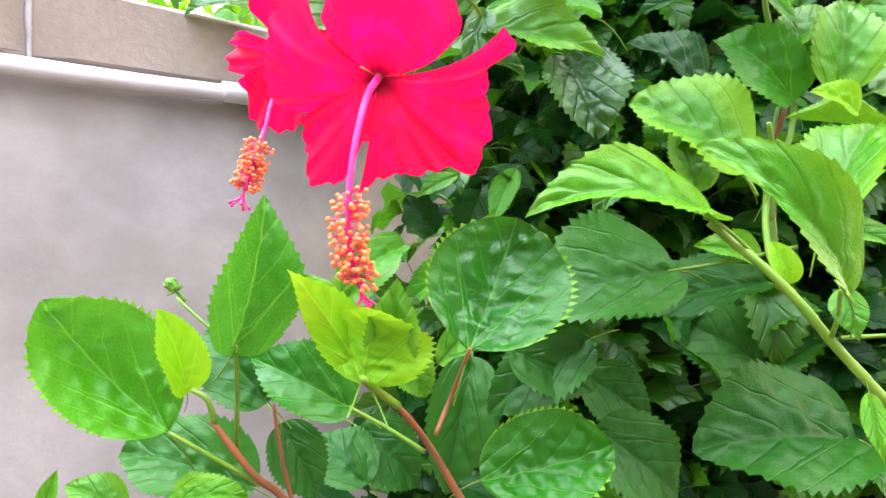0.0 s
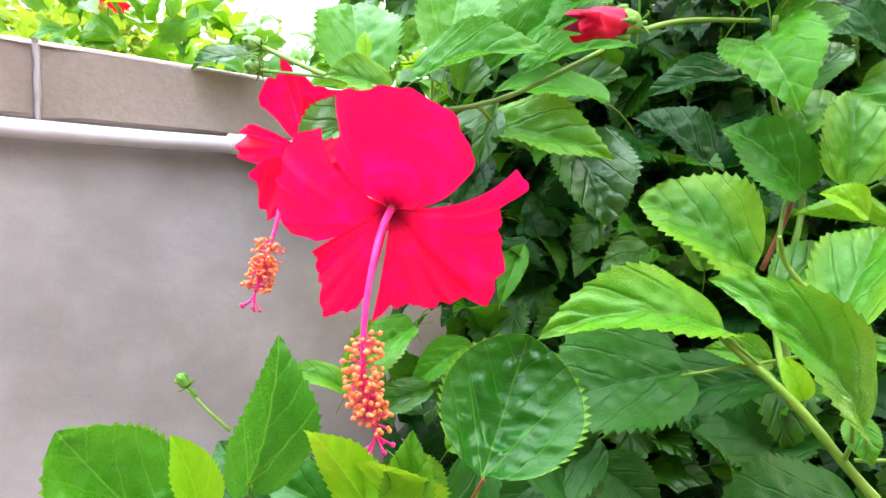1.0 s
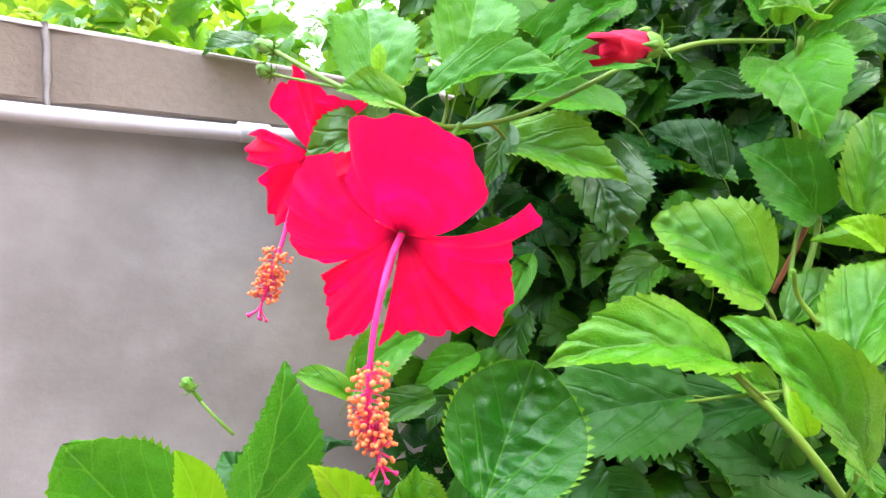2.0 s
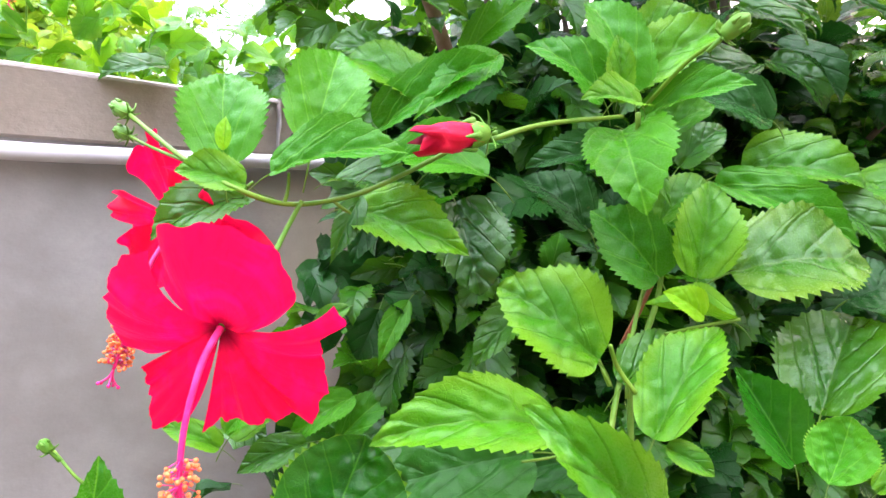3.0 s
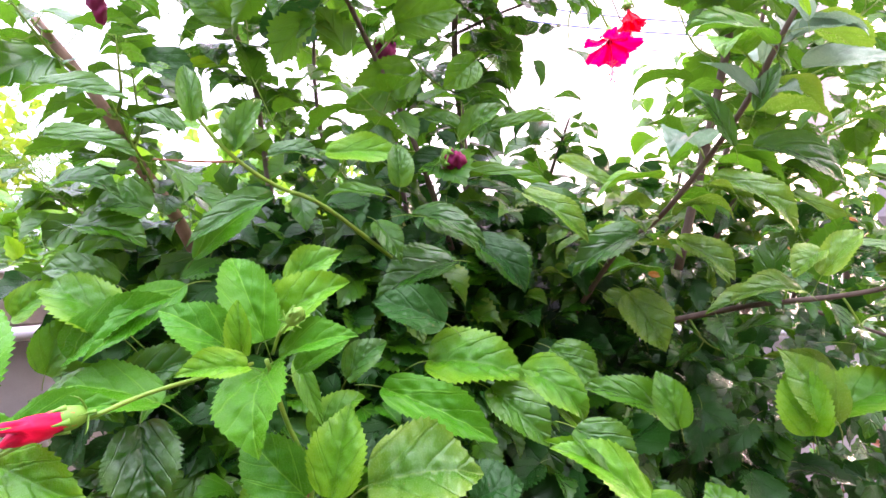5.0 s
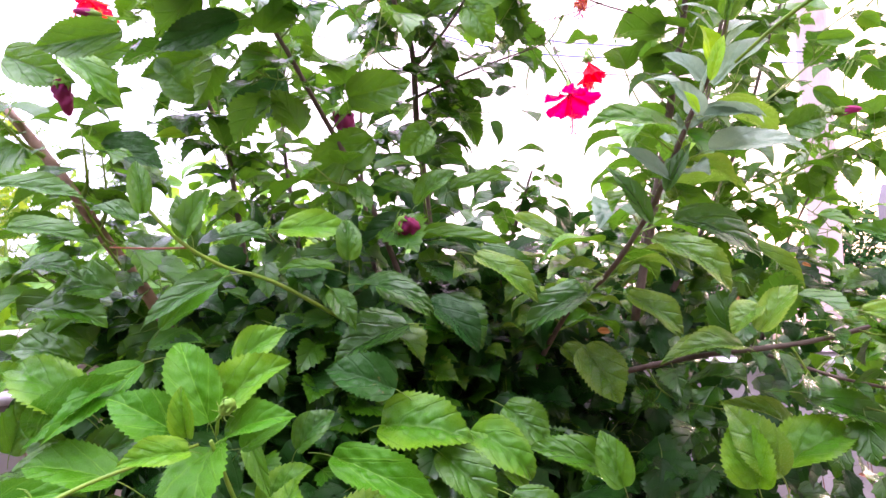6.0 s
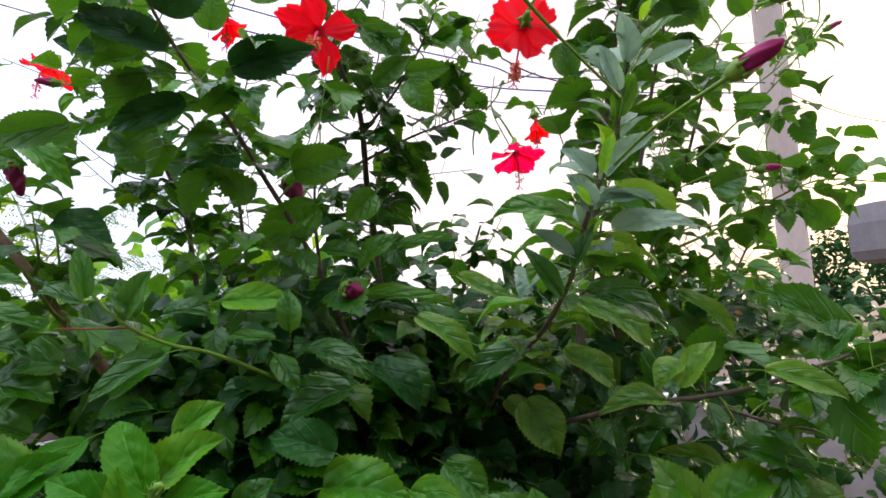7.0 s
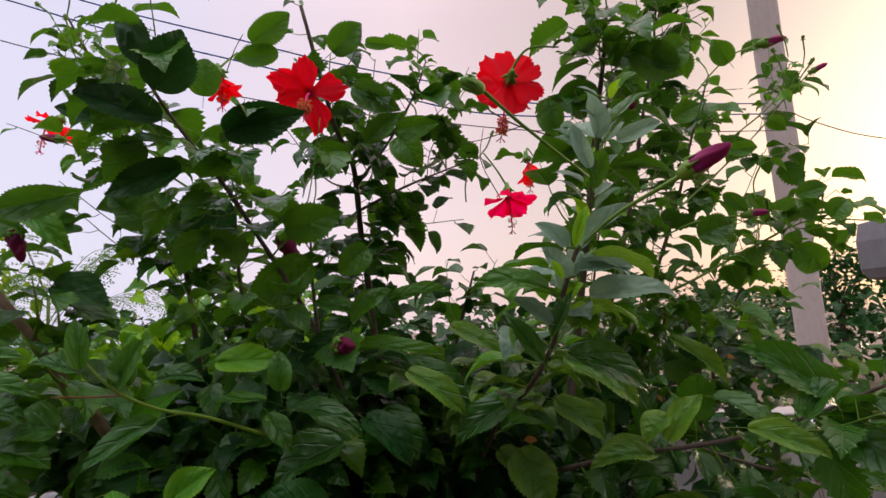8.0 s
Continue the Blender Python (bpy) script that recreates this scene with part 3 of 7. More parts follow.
def flower(bush, heart, axis, petals, column, stalk, seed, size=1.0, material=None, fine=True, label="", fans=(), jag=0.0):
    """petals: rows of (turn about the axis, lean from the axis, length, width), in degrees and metres; turn 0 is to the right of a viewer
    whom the flower faces, 90 up. column: points of the stamen column from the heart outwards; stalk: points from the heart backwards."""
    material = material or PETAL
    rng = random.Random(seed)
    heart, axis = Vector(heart), Vector(axis).normalized()
    right = Vector((0, 0, 1)).cross(axis).normalized()
    up = axis.cross(right)
    bm = bmesh.new()
    back = -axis
    line = spline(stalk, 5)
    tube(bm, line, 0.0022 * size, 0.0016 * size, 6)
    tube(bm, [heart + back * 0.002 * size, heart + back * 0.010 * size, heart + back * 0.020 * size, heart + back * 0.027 * size], 0.0085 * size, 0.0035 * size, 10)
    for k in range(5):
        a = 2 * math.pi * k / 5 + 0.3
        way = math.cos(a) * right + math.sin(a) * up
        tube(bm, [heart + back * 0.012 * size + way * 0.006 * size, heart + back * 0.006 * size + way * 0.0105 * size, heart + back * 0.004 * size + way * 0.016 * size], 0.0036 * size, 0.0006 * size, 5)
    root = under(part("flower", bm, CALYX, None, label or "open red hibiscus flower with frilled petals"), bush)
    for k, (start, end, sweep0, sweep1, reach, lean, curl, layer) in enumerate(fans):
        me = sheet_mesh("petal", fan_petal(heart, axis, right, up, start, end, sweep0, sweep1, reach, lean, curl, layer, seed * 10 + k), (material,))
        under_part(new("petal", me), root)
    for k, (turn, lean, length, width, *horn) in enumerate(petals):
        a, b = radians(turn), radians(lean)
        out = math.cos(a) * right + math.sin(a) * up
        along = math.cos(b) * axis + math.sin(b) * out
        face = math.sin(b) * axis - math.cos(b) * out + 0.22 * (-math.sin(a) * right + math.cos(a) * up)
        pts, faces, uvs, count = petal_sheet(width / length, rng.uniform(12, 34), 1.0, seed * 10 + k, *((30, 44) if fine else (14, 22)), *horn, jag=jag)
        me = sheet_mesh("petal", (pts, faces, uvs, count), (material,))
        me.transform(Matrix.Translation(heart + 0.002 * k * size * axis) @ (frame_of(along, face) * length).to_4x4())
        under_part(new("petal", me), root)
    col = spline(column, 8)
    bm = bmesh.new()
    tube(bm, col, 0.0021 * size, 0.0012 * size, 8)
    under_part(part("staminal_column", bm, COLUMN, None, "slender crimson stamen column"), root)
    bm = bmesh.new()
    first = int(len(col) * 0.58)
    for k in range(190 if fine else 34):
        f = rng.uniform(0.0, 1.0) ** 0.85
        at = col[min(len(col) - 1, first + int(f * (len(col) - 1 - first) * 0.94))]
        way = (col[-1] - col[first]).normalized()
        side = frame_of(way, way.orthogonal()) @ Vector((math.cos(6.28 * k * 0.618), rng.uniform(-0.25, 0.45), math.sin(6.28 * k * 0.618)))
        reach = rng.uniform(0.0050, 0.0105) * size
        tube(bm, [at, at + side.normalized() * reach], 0.00038 * size, 0.0003 * size, 3, 1, cap=False)
        bmesh.ops.create_icosphere(bm, subdivisions=1, radius=rng.uniform(0.0011, 0.0017) * size, matrix=Matrix.Translation(at + side.normalized() * reach))
    under_part(part("pollen_tuft", bm, (ANTHER, COLUMN), None, "tuft of orange-yellow pollen grains on thin threads"), root)
    bm = bmesh.new()
    way = (col[-1] - col[-3]).normalized()
    for k in range(5):
        side = way.orthogonal()
        side.rotate(Matrix.Rotation(2 * math.pi * k / 5, 3, way))
        end = col[-1] + way * 0.011 * size + side * 0.0048 * size
        tube(bm, spline([col[-1], col[-1] + way * 0.006 * size + side * 0.0012 * size, end], 3), 0.0007 * size, 0.0006 * size, 5)
        bmesh.ops.create_icosphere(bm, subdivisions=1, radius=0.0015 * size, matrix=Matrix.Translation(end))
    under_part(part("stigma", bm, COLUMN, None, "five-lobed crimson stigma"), root)
    return root


def under_part(ob, parent):
    ob.parent = parent
    ob.matrix_parent_inverse = Matrix.Translation(-root_place_of_part(parent))
    return ob


def root_place_of_part(ob):
    """Parts keep their meshes in world coordinates: they stand at the origin."""
    return Vector((0, 0, 0))


def bud(bush, base, tip, radius, material, stalk, name="flower_bud", label="", husk=0.42, spikes=True, split=0.0, crumple=0.0):
    """A bud: calyx from base, furled petals to tip."""
    green = STEM_GREEN if material is PLUM else CALYX
    base, tip = Vector(base), Vector(tip)
    way, length = (tip - base).normalized(), (tip - base).length
    bm = bmesh.new()
    if stalk:
        tube(bm, spline(stalk, 5), 0.0013, 0.0017, 6)
    profile = ((0.0, 0.45), (0.06, 0.72), (0.18, 0.92), (husk * 0.8, 1.0), (husk, 0.94))
    rings, side = [], way.orthogonal().normalized()
    for f, r in profile:
        rings.append([bm.verts.new(base + way * length * f + Matrix.Rotation(2 * math.pi * s / 12, 3, way) @ side * radius * r * (1.0 + 0.05 * (s % 2))) for s in range(12)])
    for a, b in zip(rings, rings[1:]):
        for s in range(12):
            bm.faces.new((a[s], a[(s + 1) % 12], b[(s + 1) % 12], b[s]))
    bm.faces.new(rings[0][::-1])
    if spikes:
        for k in range(7):
            out = Matrix.Rotation(2 * math.pi * k / 7, 3, way) @ side
            tube(bm, spline([base + out * radius * 0.4, base + out * radius * 1.3 + way * length * 0.04, base + out * radius * 1.75 + way * length * (0.16 if k % 2 else 0.08)], 3), 0.0009, 0.0003, 4)
    for k in range(5):
        out = Matrix.Rotation(2 * math.pi * (k + 0.5) / 5, 3, way) @ side
        tube(bm, [base + way * length * husk * 0.75 + out * radius * 0.97, base + way * length * husk + out * radius * 1.02, base + way * length * min(0.98, husk + 0.16) + out * radius * 0.92], radius * 0.34, radius * 0.05, 5)
    root = under(part(name, bm, green, None, label), bush)
    bm = bmesh.new()
    rings = []
    for k in range(13):
        f = k / 12
        r = radius * 0.88 * (math.sin(math.pi * min(1.0, 0.30 + 0.62 * f)) ** 0.6) * (1.0 if f < 0.85 else 1 - 0.5 * (f - 0.85) / 0.15)
        if split:
            r = radius * (0.80 + 0.16 * math.sin(math.pi * min(1.0, f * 0.8))) * (1.0 if f < 0.93 else 0.86)
        ring = []
        for s in range(15):
            a = 2 * math.pi * s / 15 + 1.4 * f
            groove = 1 + 0.16 * (1.0 if s % 3 == 0 else -0.4)
            back = split * 0.15 * length * (1.0 if s % 3 == 0 else -0.6 - 0.5 * (s % 2)) * max(0, f - 0.6) / 0.4
            ring.append(bm.verts.new(base + way * (length * (husk * 0.5 + (1 - husk * 0.5) * f) + back) + Matrix.Rotation(a, 3, way) @ side * r * groove * (1 + crumple * noise.noise((s * 1.9, f * 6.0, 0.3 + 9 * base.x)) + split * 0.9 * max(0.0, f - 0.35) * noise.noise((s * 1.7, f * 7.0, 0.3)))))
        rings.append(ring)
    for a, b in zip(rings, rings[1:]):
        for s in range(15):
            bm.faces.new((a[s], a[(s + 1) % 15], b[(s + 1) % 15], b[s]))
    bm.faces.new(rings[-1])
    layer = bm.loops.layers.uv.new("leaf")
    for face in bm.faces:
        for loop in face.loops:
            off = loop.vert.co - base
            loop[layer].uv = (0.5 + 6 * off.dot(side), max(0.0, off.dot(way) / length))
    under_part(part("furled_petals", bm, material, None), root)
    return root


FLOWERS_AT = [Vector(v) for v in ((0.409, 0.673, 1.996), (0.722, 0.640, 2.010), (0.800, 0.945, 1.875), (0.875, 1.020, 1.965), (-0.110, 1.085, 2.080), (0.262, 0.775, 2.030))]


def hides_flower(at):
    """Whether a leaf would stand before a flower in the camera's view; way points roughly at the camera."""
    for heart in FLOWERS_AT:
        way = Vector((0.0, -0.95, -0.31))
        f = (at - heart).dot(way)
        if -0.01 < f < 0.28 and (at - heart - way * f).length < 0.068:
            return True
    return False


def leafy_stem(bush, points, r0, r1, material, count, size, rng, foliage, twigs=0, reach=0.13, first=0.08, thick=0.62):
    """A stem with leaves all along it in a spiral, each on its own stalk, smaller towards its end, and side twigs with leaves of their own.
    thick: how densely it is set with leaves."""
    stem(bush, points, r0, r1, material)
    line = spline(points)
    count, twigs, size = round(count * thick), round(twigs * thick), size * 1.28
    stalks = bmesh.new()

    def dress(line, count, size, first):
        turn = rng.uniform(0, 6.28)
        for k in range(count):
            f = first + (1 - first) * (k + rng.uniform(0, 0.8)) / count
            i = min(len(line) - 2, int(f * (len(line) - 1)))
            at, way = line[i].lerp(line[i + 1], rng.random()), (line[i + 1] - line[max(0, i - 1)]).normalized()
            turn += 2.4 + rng.uniform(-0.4, 0.4)
            out = way.orthogonal()
            out.rotate(Matrix.Rotation(turn, 3, way))
            out = (out + rng.uniform(0.2, 0.8) * way).normalized()
            length = size * rng.choice((0.55, 0.75, 0.9, 1.05, 1.2)) * rng.uniform(0.85, 1.12) * (1.0 if f < 0.85 else 1.0 - 2.4 * (f - 0.85))
            base = at + out * length * rng.uniform(0.3, 0.6) + Vector((0, 0, 0.06 * length))
            flat = Vector((out.x, out.y, 0.35 * out.z))
            tip = flat.normalized() + Vector((rng.gauss(0, 0.25), rng.gauss(0, 0.25), -rng.triangular(0.0, 1.3, 0.45)))
            face = Vector((0, 0, 1.0)) + 0.45 * out + Vector((rng.gauss(0, 0.34), rng.gauss(-0.12, 0.36), 0))
            if hides_flower(base + tip.normalized() * length * 0.5):
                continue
            foliage.add(base, tip, face, length, rng.uniform(0.9, 1.25), rng)
            tube(stalks, [at, at.lerp(base, 0.55) - Vector((0, 0, 0.05 * length)), base + tip.normalized() * 0.02 * length], 0.00085, 0.0006, 4, cap=False)

    dress(line, count, size, first)
    for k in range(twigs):
        bm = bmesh.new()
        f = 0.10 + 0.82 * (k + rng.random()) / twigs
        i = min(len(line) - 2, int(f * (len(line) - 1)))
        at, way = line[i], (line[i + 1] - line[max(0, i - 1)]).normalized()
        out = way.orthogonal()
        out.rotate(Matrix.Rotation(rng.uniform(0, 6.28), 3, way))
        out.y *= 0.7
        far = reach * rng.uniform(0.6, 1.4) * (1.15 - 0.5 * f)
        twig = spline([at, at + (out * 0.6 + way * 0.35) * far * 0.6, at + (out * 0.75 + way * 0.8 + Vector((0, 0, 0.15))) * far], 6)
        tube(bm, twig, r1 * 0.55 + 0.0006, 0.0007, 5)
        dress(twig, rng.randint(5, 8), size * 0.9, 0.2)
        under(part("twig", bm, STEM_GREEN, None), bush)
    if line[-1].z > 1.76:
        for k in range(2):
            at = line[-1 - 5 * k]
            way = Vector((rng.gauss(0, 0.6), rng.gauss(-0.2, 0.4), rng.uniform(0.5, 1.2))).normalized()
            end = at + way * rng.uniform(0.035, 0.065)
            bud(bush, end, end + way * 0.010, rng.uniform(0.0026, 0.0036), CALYX, [at, at.lerp(end, 0.5) + Vector((0.004, 0, 0)), end], label="small closed green bud", husk=0.7)
    tagged(under(part("stalkwork", stalks, STEM_GREEN, None, "thin green leaf stalks"), bush), kind="stuff")


# ---- ground, walls, pipe ----
bm = bmesh.new()
side = [-600, -60, -12, -6, -3, -1.5, 0, 1.5, 3, 6, 12, 60, 600]
grid = [[bm.verts.new((x, y, 0.015 * noise.noise((x * 1.3, y * 1.3, 0)) if max(abs(x), abs(y)) < 10 else -0.02)) for x in side] for y in side]
for a, b in zip(grid, grid[1:]):
    for k in range(len(side) - 1):
        bm.faces.new((a[k], a[k + 1], b[k + 1], b[k]))
tagged(part("ground", bm, SOIL, None), "dry brown earth under the bushes", "ground", kind="structure")


def garden_wall(name, start, end, height, label):
    """A plastered wall with a slightly uneven face and a cement cap."""
    a, b = Vector((*start, 0)), Vector((*end, 0))
    way = (b - a).normalized()
    back = Vector((-way.y, way.x, 0)) * 0.13
    length = (b - a).length
    n = int(length / 0.1)
    bm = bmesh.new()
    front, rear = [], []
    for k in range(n + 1):
        at = a + way * length * k / n
        rows = []
        for z in [height * j / 14 for j in range(15)]:
            off = 0.004 * noise.noise((at.x * 3, at.y * 3, z * 3)) + 0.0018 * noise.noise((at.x * 17, at.y * 17, z * 17))
            rows.append(bm.verts.new(at - back.normalized() * off + Vector((0, 0, z - 0.05))))
        front.append(rows)
        rear.append([bm.verts.new(at + back + Vector((0, 0, z))) for z in (-0.05, height - 0.05)])
    for p, q, r, s in zip(front, front[1:], rear, rear[1:]):
        for j in range(14):
            bm.faces.new((p[j], q[j], q[j + 1], p[j + 1]))
        bm.faces.new((s[0], r[0], r[1], s[1]))
        bm.faces.new((p[-1], q[-1], s[1], r[1]))
    for p, r in ((front[0], rear[0]), (front[-1], rear[-1])):
        bm.faces.new([*p, r[1], r[0]])
    wall = tagged(part(name, bm, PLASTER, None), label, "wall", kind="structure")
    bm = bmesh.new()
    line = []
    for k in range(n + 1):
        at = a + way * length * k / n + Vector((0, 0, height - 0.047))
        wob = 0.002 * noise.noise((at.x * 8, at.y * 8, 3))
        out = back.normalized()
        line.append([bm.verts.new(at + out * u + Vector((0, 0, v + wob))) for u, v in ((-0.008, -0.004), (-0.007, 0.000), (0.000, 0.003), (0.065, 0.006), (0.130, 0.003), (0.134, -0.004))])
    for p, q in zip(line, line[1:]):
        for j in range(5):
            bm.faces.new((p[j], q[j], q[j + 1], p[j + 1]))
        bm.faces.new((p[5], q[5], q[0], p[0]))
    for p in (line[0][::-1], line[-1]):
        bm.faces.new(p)
    cap = part("coping", bm, CAPSTONE, wall, "thin worn cement coping")
    for poly in cap.data.polygons:
        poly.use_smooth = False
    return wall


W1A, W1B = Vector((-2.30, -0.786, 0)), Vector((0.834, 1.815, 0))
garden_wall("wall_west", W1A[:2], W1B[:2], 1.50, "weathered beige plastered garden wall with stains")
garden_wall("wall_north", (0.836, 1.815), (5.0, 0.82), 1.34, "grey-beige plastered garden wall behind the bushes")

# the top course of the first wall: browner blocks above the pipe
west = bpy.data.objects["wall_west"]
along = (W1B - W1A).normalized()
outward = Vector((along.y, -along.x, 0))
for k in range(9):
    bm = bmesh.new()
    long = min(0.434, (W1B - W1A).length - 0.165 - 0.44 * k)
    n = 10
    rows = []
    for i in range(n + 1):
        at = W1A + along * (0.16 + 0.44 * k + long * i / n)
        lift = [0.0035 + 0.0022 * noise.noise((at.x * 9, at.y * 9, z * 9)) if 0 < i < n else 0.0004 for z in (1.368, 1.39, 1.42, 1.444)]
        lift[0] = lift[-1] = 0.0004
        rows.append([bm.verts.new(at + outward * (e + 0.0035) + Vector((0, 0, z))) for e, z in zip(lift, (1.364, 1.368, 1.449, 1.4528))])
    for a, b in zip(rows, rows[1:]):
        for j in range(3):
            bm.faces.new((a[j], b[j], b[j + 1], a[j + 1]))
    bmesh.ops.solidify(bm, geom=bm.faces[:], thickness=0.006)
    block = part("block", bm, TANBLOCK, west)
    for poly in block.data.polygons:
        poly.use_smooth = False

# light mortar that ran down the joints between the blocks
for k in (3, 4, 5, 6):
    bm = bmesh.new()
    rows = []
    for i in range(15):
        z = 1.456 - (0.100 if k % 2 else 0.082) * i / 14
        at = W1A + along * (0.16 + 0.44 * k - 0.003 + 0.002 * noise.noise((k, z * 40, 0.5))) + Vector((0, 0, z))
        w = (0.0048 + 0.0030 * noise.noise((k * 3.1, z * 55, 2.0))) * (1 - 0.6 * (i / 14) ** 3)
        rows.append([bm.verts.new(at + along * u * w + outward * e) for u, e in ((-1, 0.0045), (-0.5, 0.0088), (0.4, 0.0090), (1, 0.0045))])
    for a, b in zip(rows, rows[1:]):
        for j in range(3):
            bm.faces.new((a[j], b[j], b[j + 1], a[j + 1]))
    bmesh.ops.solidify(bm, geom=bm.faces[:], thickness=0.004)
    part("mortar_run", bm, MORTAR, west, "light run of mortar in the joint")

# unseen wall added behind the camera to keep low skylight off the leaves
bm = bmesh.new()
box(bm, (-4.0, -2.5, 0), (6.0, -2.3, 3.4), 0.01)
tagged(part("added_wall_south", bm, DARKCON, None), "unseen plain grey wall added to block low skylight", "wall", kind="structure")

# the white pipe along the first wall, held by clamps
way = (W1B - W1A).normalized()
out = Vector((way.y, -way.x, 0))
pipe = thing("water_pipe", W1A + out * 0.02 + Vector((0, 0, 1.334)), "white plastic water pipe clamped along the garden wall", "pipe")
start, end = W1A + out * 0.018 + Vector((0, 0, 1.322)), W1B - way * 0.25 + out * 0.018 + Vector((0, 0, 1.364))
bm = bmesh.new()
tube(bm, [start.lerp(end, k / 40) + Vector((0, 0, 0.002 * math.sin(k * 0.9))) for k in range(41)], 0.0115, 0.0115, 16)
under(part("pipe", bm, PVC, None), pipe)
for f in (0.36, 0.681):
    at = start.lerp(end, f)
    bm = bmesh.new()
    tube(bm, [at - way * 0.022, at - way * 0.020, at + way * 0.020, at + way * 0.022], 0.0145, 0.0145, 16)
    under(part("coupling", bm, PVC, None, "white pipe coupling"), pipe)
for f in (0.30, 0.52, 0.76):
    at = start.lerp(end, f)
    bm = bmesh.new()
    tube(bm, [at - way * 0.006, at + way * 0.006], 0.0132, 0.0132, 16)
    under(part("clamp", bm, PVC, None, "narrow pipe clamp"), pipe)
pipe2 = thing("water_pipe", (1.5, 1.63, 1.25), "pale plastic pipe along the wall behind the bushes", "pipe")
bm = bmesh.new()
w2 = (Vector((5.0, 0.82, 0)) - Vector((0.836, 1.815, 0))).normalized()
p2 = Vector((0.95, 1.76, 1.262))
tube(bm, [p2 + w2 * k * 0.2 for k in range(16)], 0.0135, 0.0135, 12)
under(part("pipe", bm, PVC, None), pipe2)

# ---- utility pole, cables, water tank ----
pole = thing("utility_pole", (5.53, 5.68, 0), "leaning grey concrete utility pole with stains", "pole")
bm = bmesh.new()
foot, top = Vector((5.64, 5.66, -0.2)), Vector((4.81, 4.88, 6.9))
lines = []
for k in range(25):
    f = k / 24
    at = foot.lerp(top, f)
    w, d = 0.150 - 0.014 * f, 0.115 - 0.01 * f
    ring = []
    for u, v in ((-1, -0.8), (-0.8, -1), (0.8, -1), (1, -0.8), (1, 0.8), (0.8, 1), (-0.8, 1), (-1, 0.8)):
        wob = 1 + 0.03 * noise.noise((u * 2, v * 2, k * 0.7))
        ring.append(bm.verts.new(at + Vector((0.72, -0.69, 0)) * u * w * wob + Vector((0.69, 0.72, 0)) * v * d * wob))
    lines.append(ring)
for a, b in zip(lines, lines[1:]):
    for s in range(8):
        bm.faces.new((a[s], a[(s + 1) % 8], b[(s + 1) % 8], b[s]))
bm.faces.new(lines[-1])
shaft = part("shaft", bm, CONCRETE, None)
under(shaft, pole)
for poly in shaft.data.polygons:
    poly.use_smooth = False

def cable(points, radius, material, label):
    bm = bmesh.new()
    tube(bm, spline(points, 10), radius, radius, 6)
    ob = part("overhead_cable", bm, material, None)
    return tagged(ob, label, "cable", "cables on the pole")


cable([(-7.802, 6.908, 7.342), (-3.901, 5.425, 5.228), (-1.971, 4.861, 4.411), (-1.219, 4.754, 4.145), (-0.206, 4.651, 3.864), (0.974, 4.617, 3.595), (2.132, 4.722, 3.466)] + [(4.95, 5.10, 3.66)], 0.0062, CABLE, "blue overhead cable sagging towards the concrete pole")
cable([(-7.243, 6.829, 7.141), (-3.426, 5.332, 5.250), (-1.454, 4.812, 4.423), (-0.207, 4.676, 4.061), (0.564, 4.657, 3.875), (1.843, 4.747, 3.690), (2.417, 4.754, 3.593)] + [(4.96, 5.12, 3.78)], 0.0062, CABLE, "blue overhead cable sagging above the bushes")
cable([(5.03, 5.12, 3.78), (6.012, 5.588, 3.740), (7.662, 6.296, 3.803), (12.0, 8.2, 4.3)], 0.0065, BLACKWIRE, "thin black wire running on from the concrete pole")
cable([(4.98, 5.10, 3.48), (3.0, 4.9, 3.38), (1.5, 4.8, 3.42), (-1.0, 4.7, 3.75), (-6.0, 4.8, 5.2)], 0.0045, BLACKWIRE, "thin black wire low above the bushes")

tank = thing("water_tank", (8.9, 7.6, 0), "dark grey concrete overhead water tank", "water tank")
bm = bmesh.new()
c = Vector((9.06, 7.50, 0))
rings = []
for z, r in ((2.02, 0.30), (2.06, 0.56), (2.20, 0.66), (2.62, 0.68), (2.90, 0.62), (2.93, 0.50)):
    rings.append([bm.verts.new(c + Vector((math.cos(a) * r, math.sin(a) * r, z))) for a in (2 * math.pi * (s + 0.5) / 8 for s in range(8))])
for a, b in zip(rings, rings[1:]):
    for s in range(8):
        bm.faces.new((a[s], a[(s + 1) % 8], b[(s + 1) % 8], b[s]))
bm.faces.new(rings[-1])
bm.faces.new(rings[0][::-1])
body = under(part("tank_body", bm, DARKCON, None), tank)
for poly in body.data.polygons:
    poly.use_smooth = False
bm = bmesh.new()
tube(bm, [c + Vector((0.12, 0.1, -0.1)), c + Vector((0.12, 0.1, 2.05))], 0.16, 0.15, 10)
under(part("column", bm, DARKCON, None), tank)


# ---- far trees and shrubs ----
def crown(foliage, centre, radius, count, size, rng, squash=0.8, hollow=0.35):
    clumps = [Vector(centre) + Vector((rng.gauss(0, 0.45) * radius, rng.gauss(0, 0.45) * radius, rng.gauss(0, 0.40) * radius * squash)) for _ in range(max(6, count // 60))]
    for k in range(count):
        c = clumps[k % len(clumps)]
        at = c + Vector((rng.gauss(0, 1), rng.gauss(0, 1), rng.gauss(0, 0.8))) * radius * 0.20
        way = Vector((rng.gauss(0, 1), rng.gauss(0, 1), rng.gauss(-0.3, 0.6)))
        foliage.add(at, way, Vector((rng.gauss(0, 0.6), rng.gauss(0, 0.6), 1)), size * rng.uniform(0.7, 1.3), rng.uniform(0.8, 1.1), rng)
    return clumps


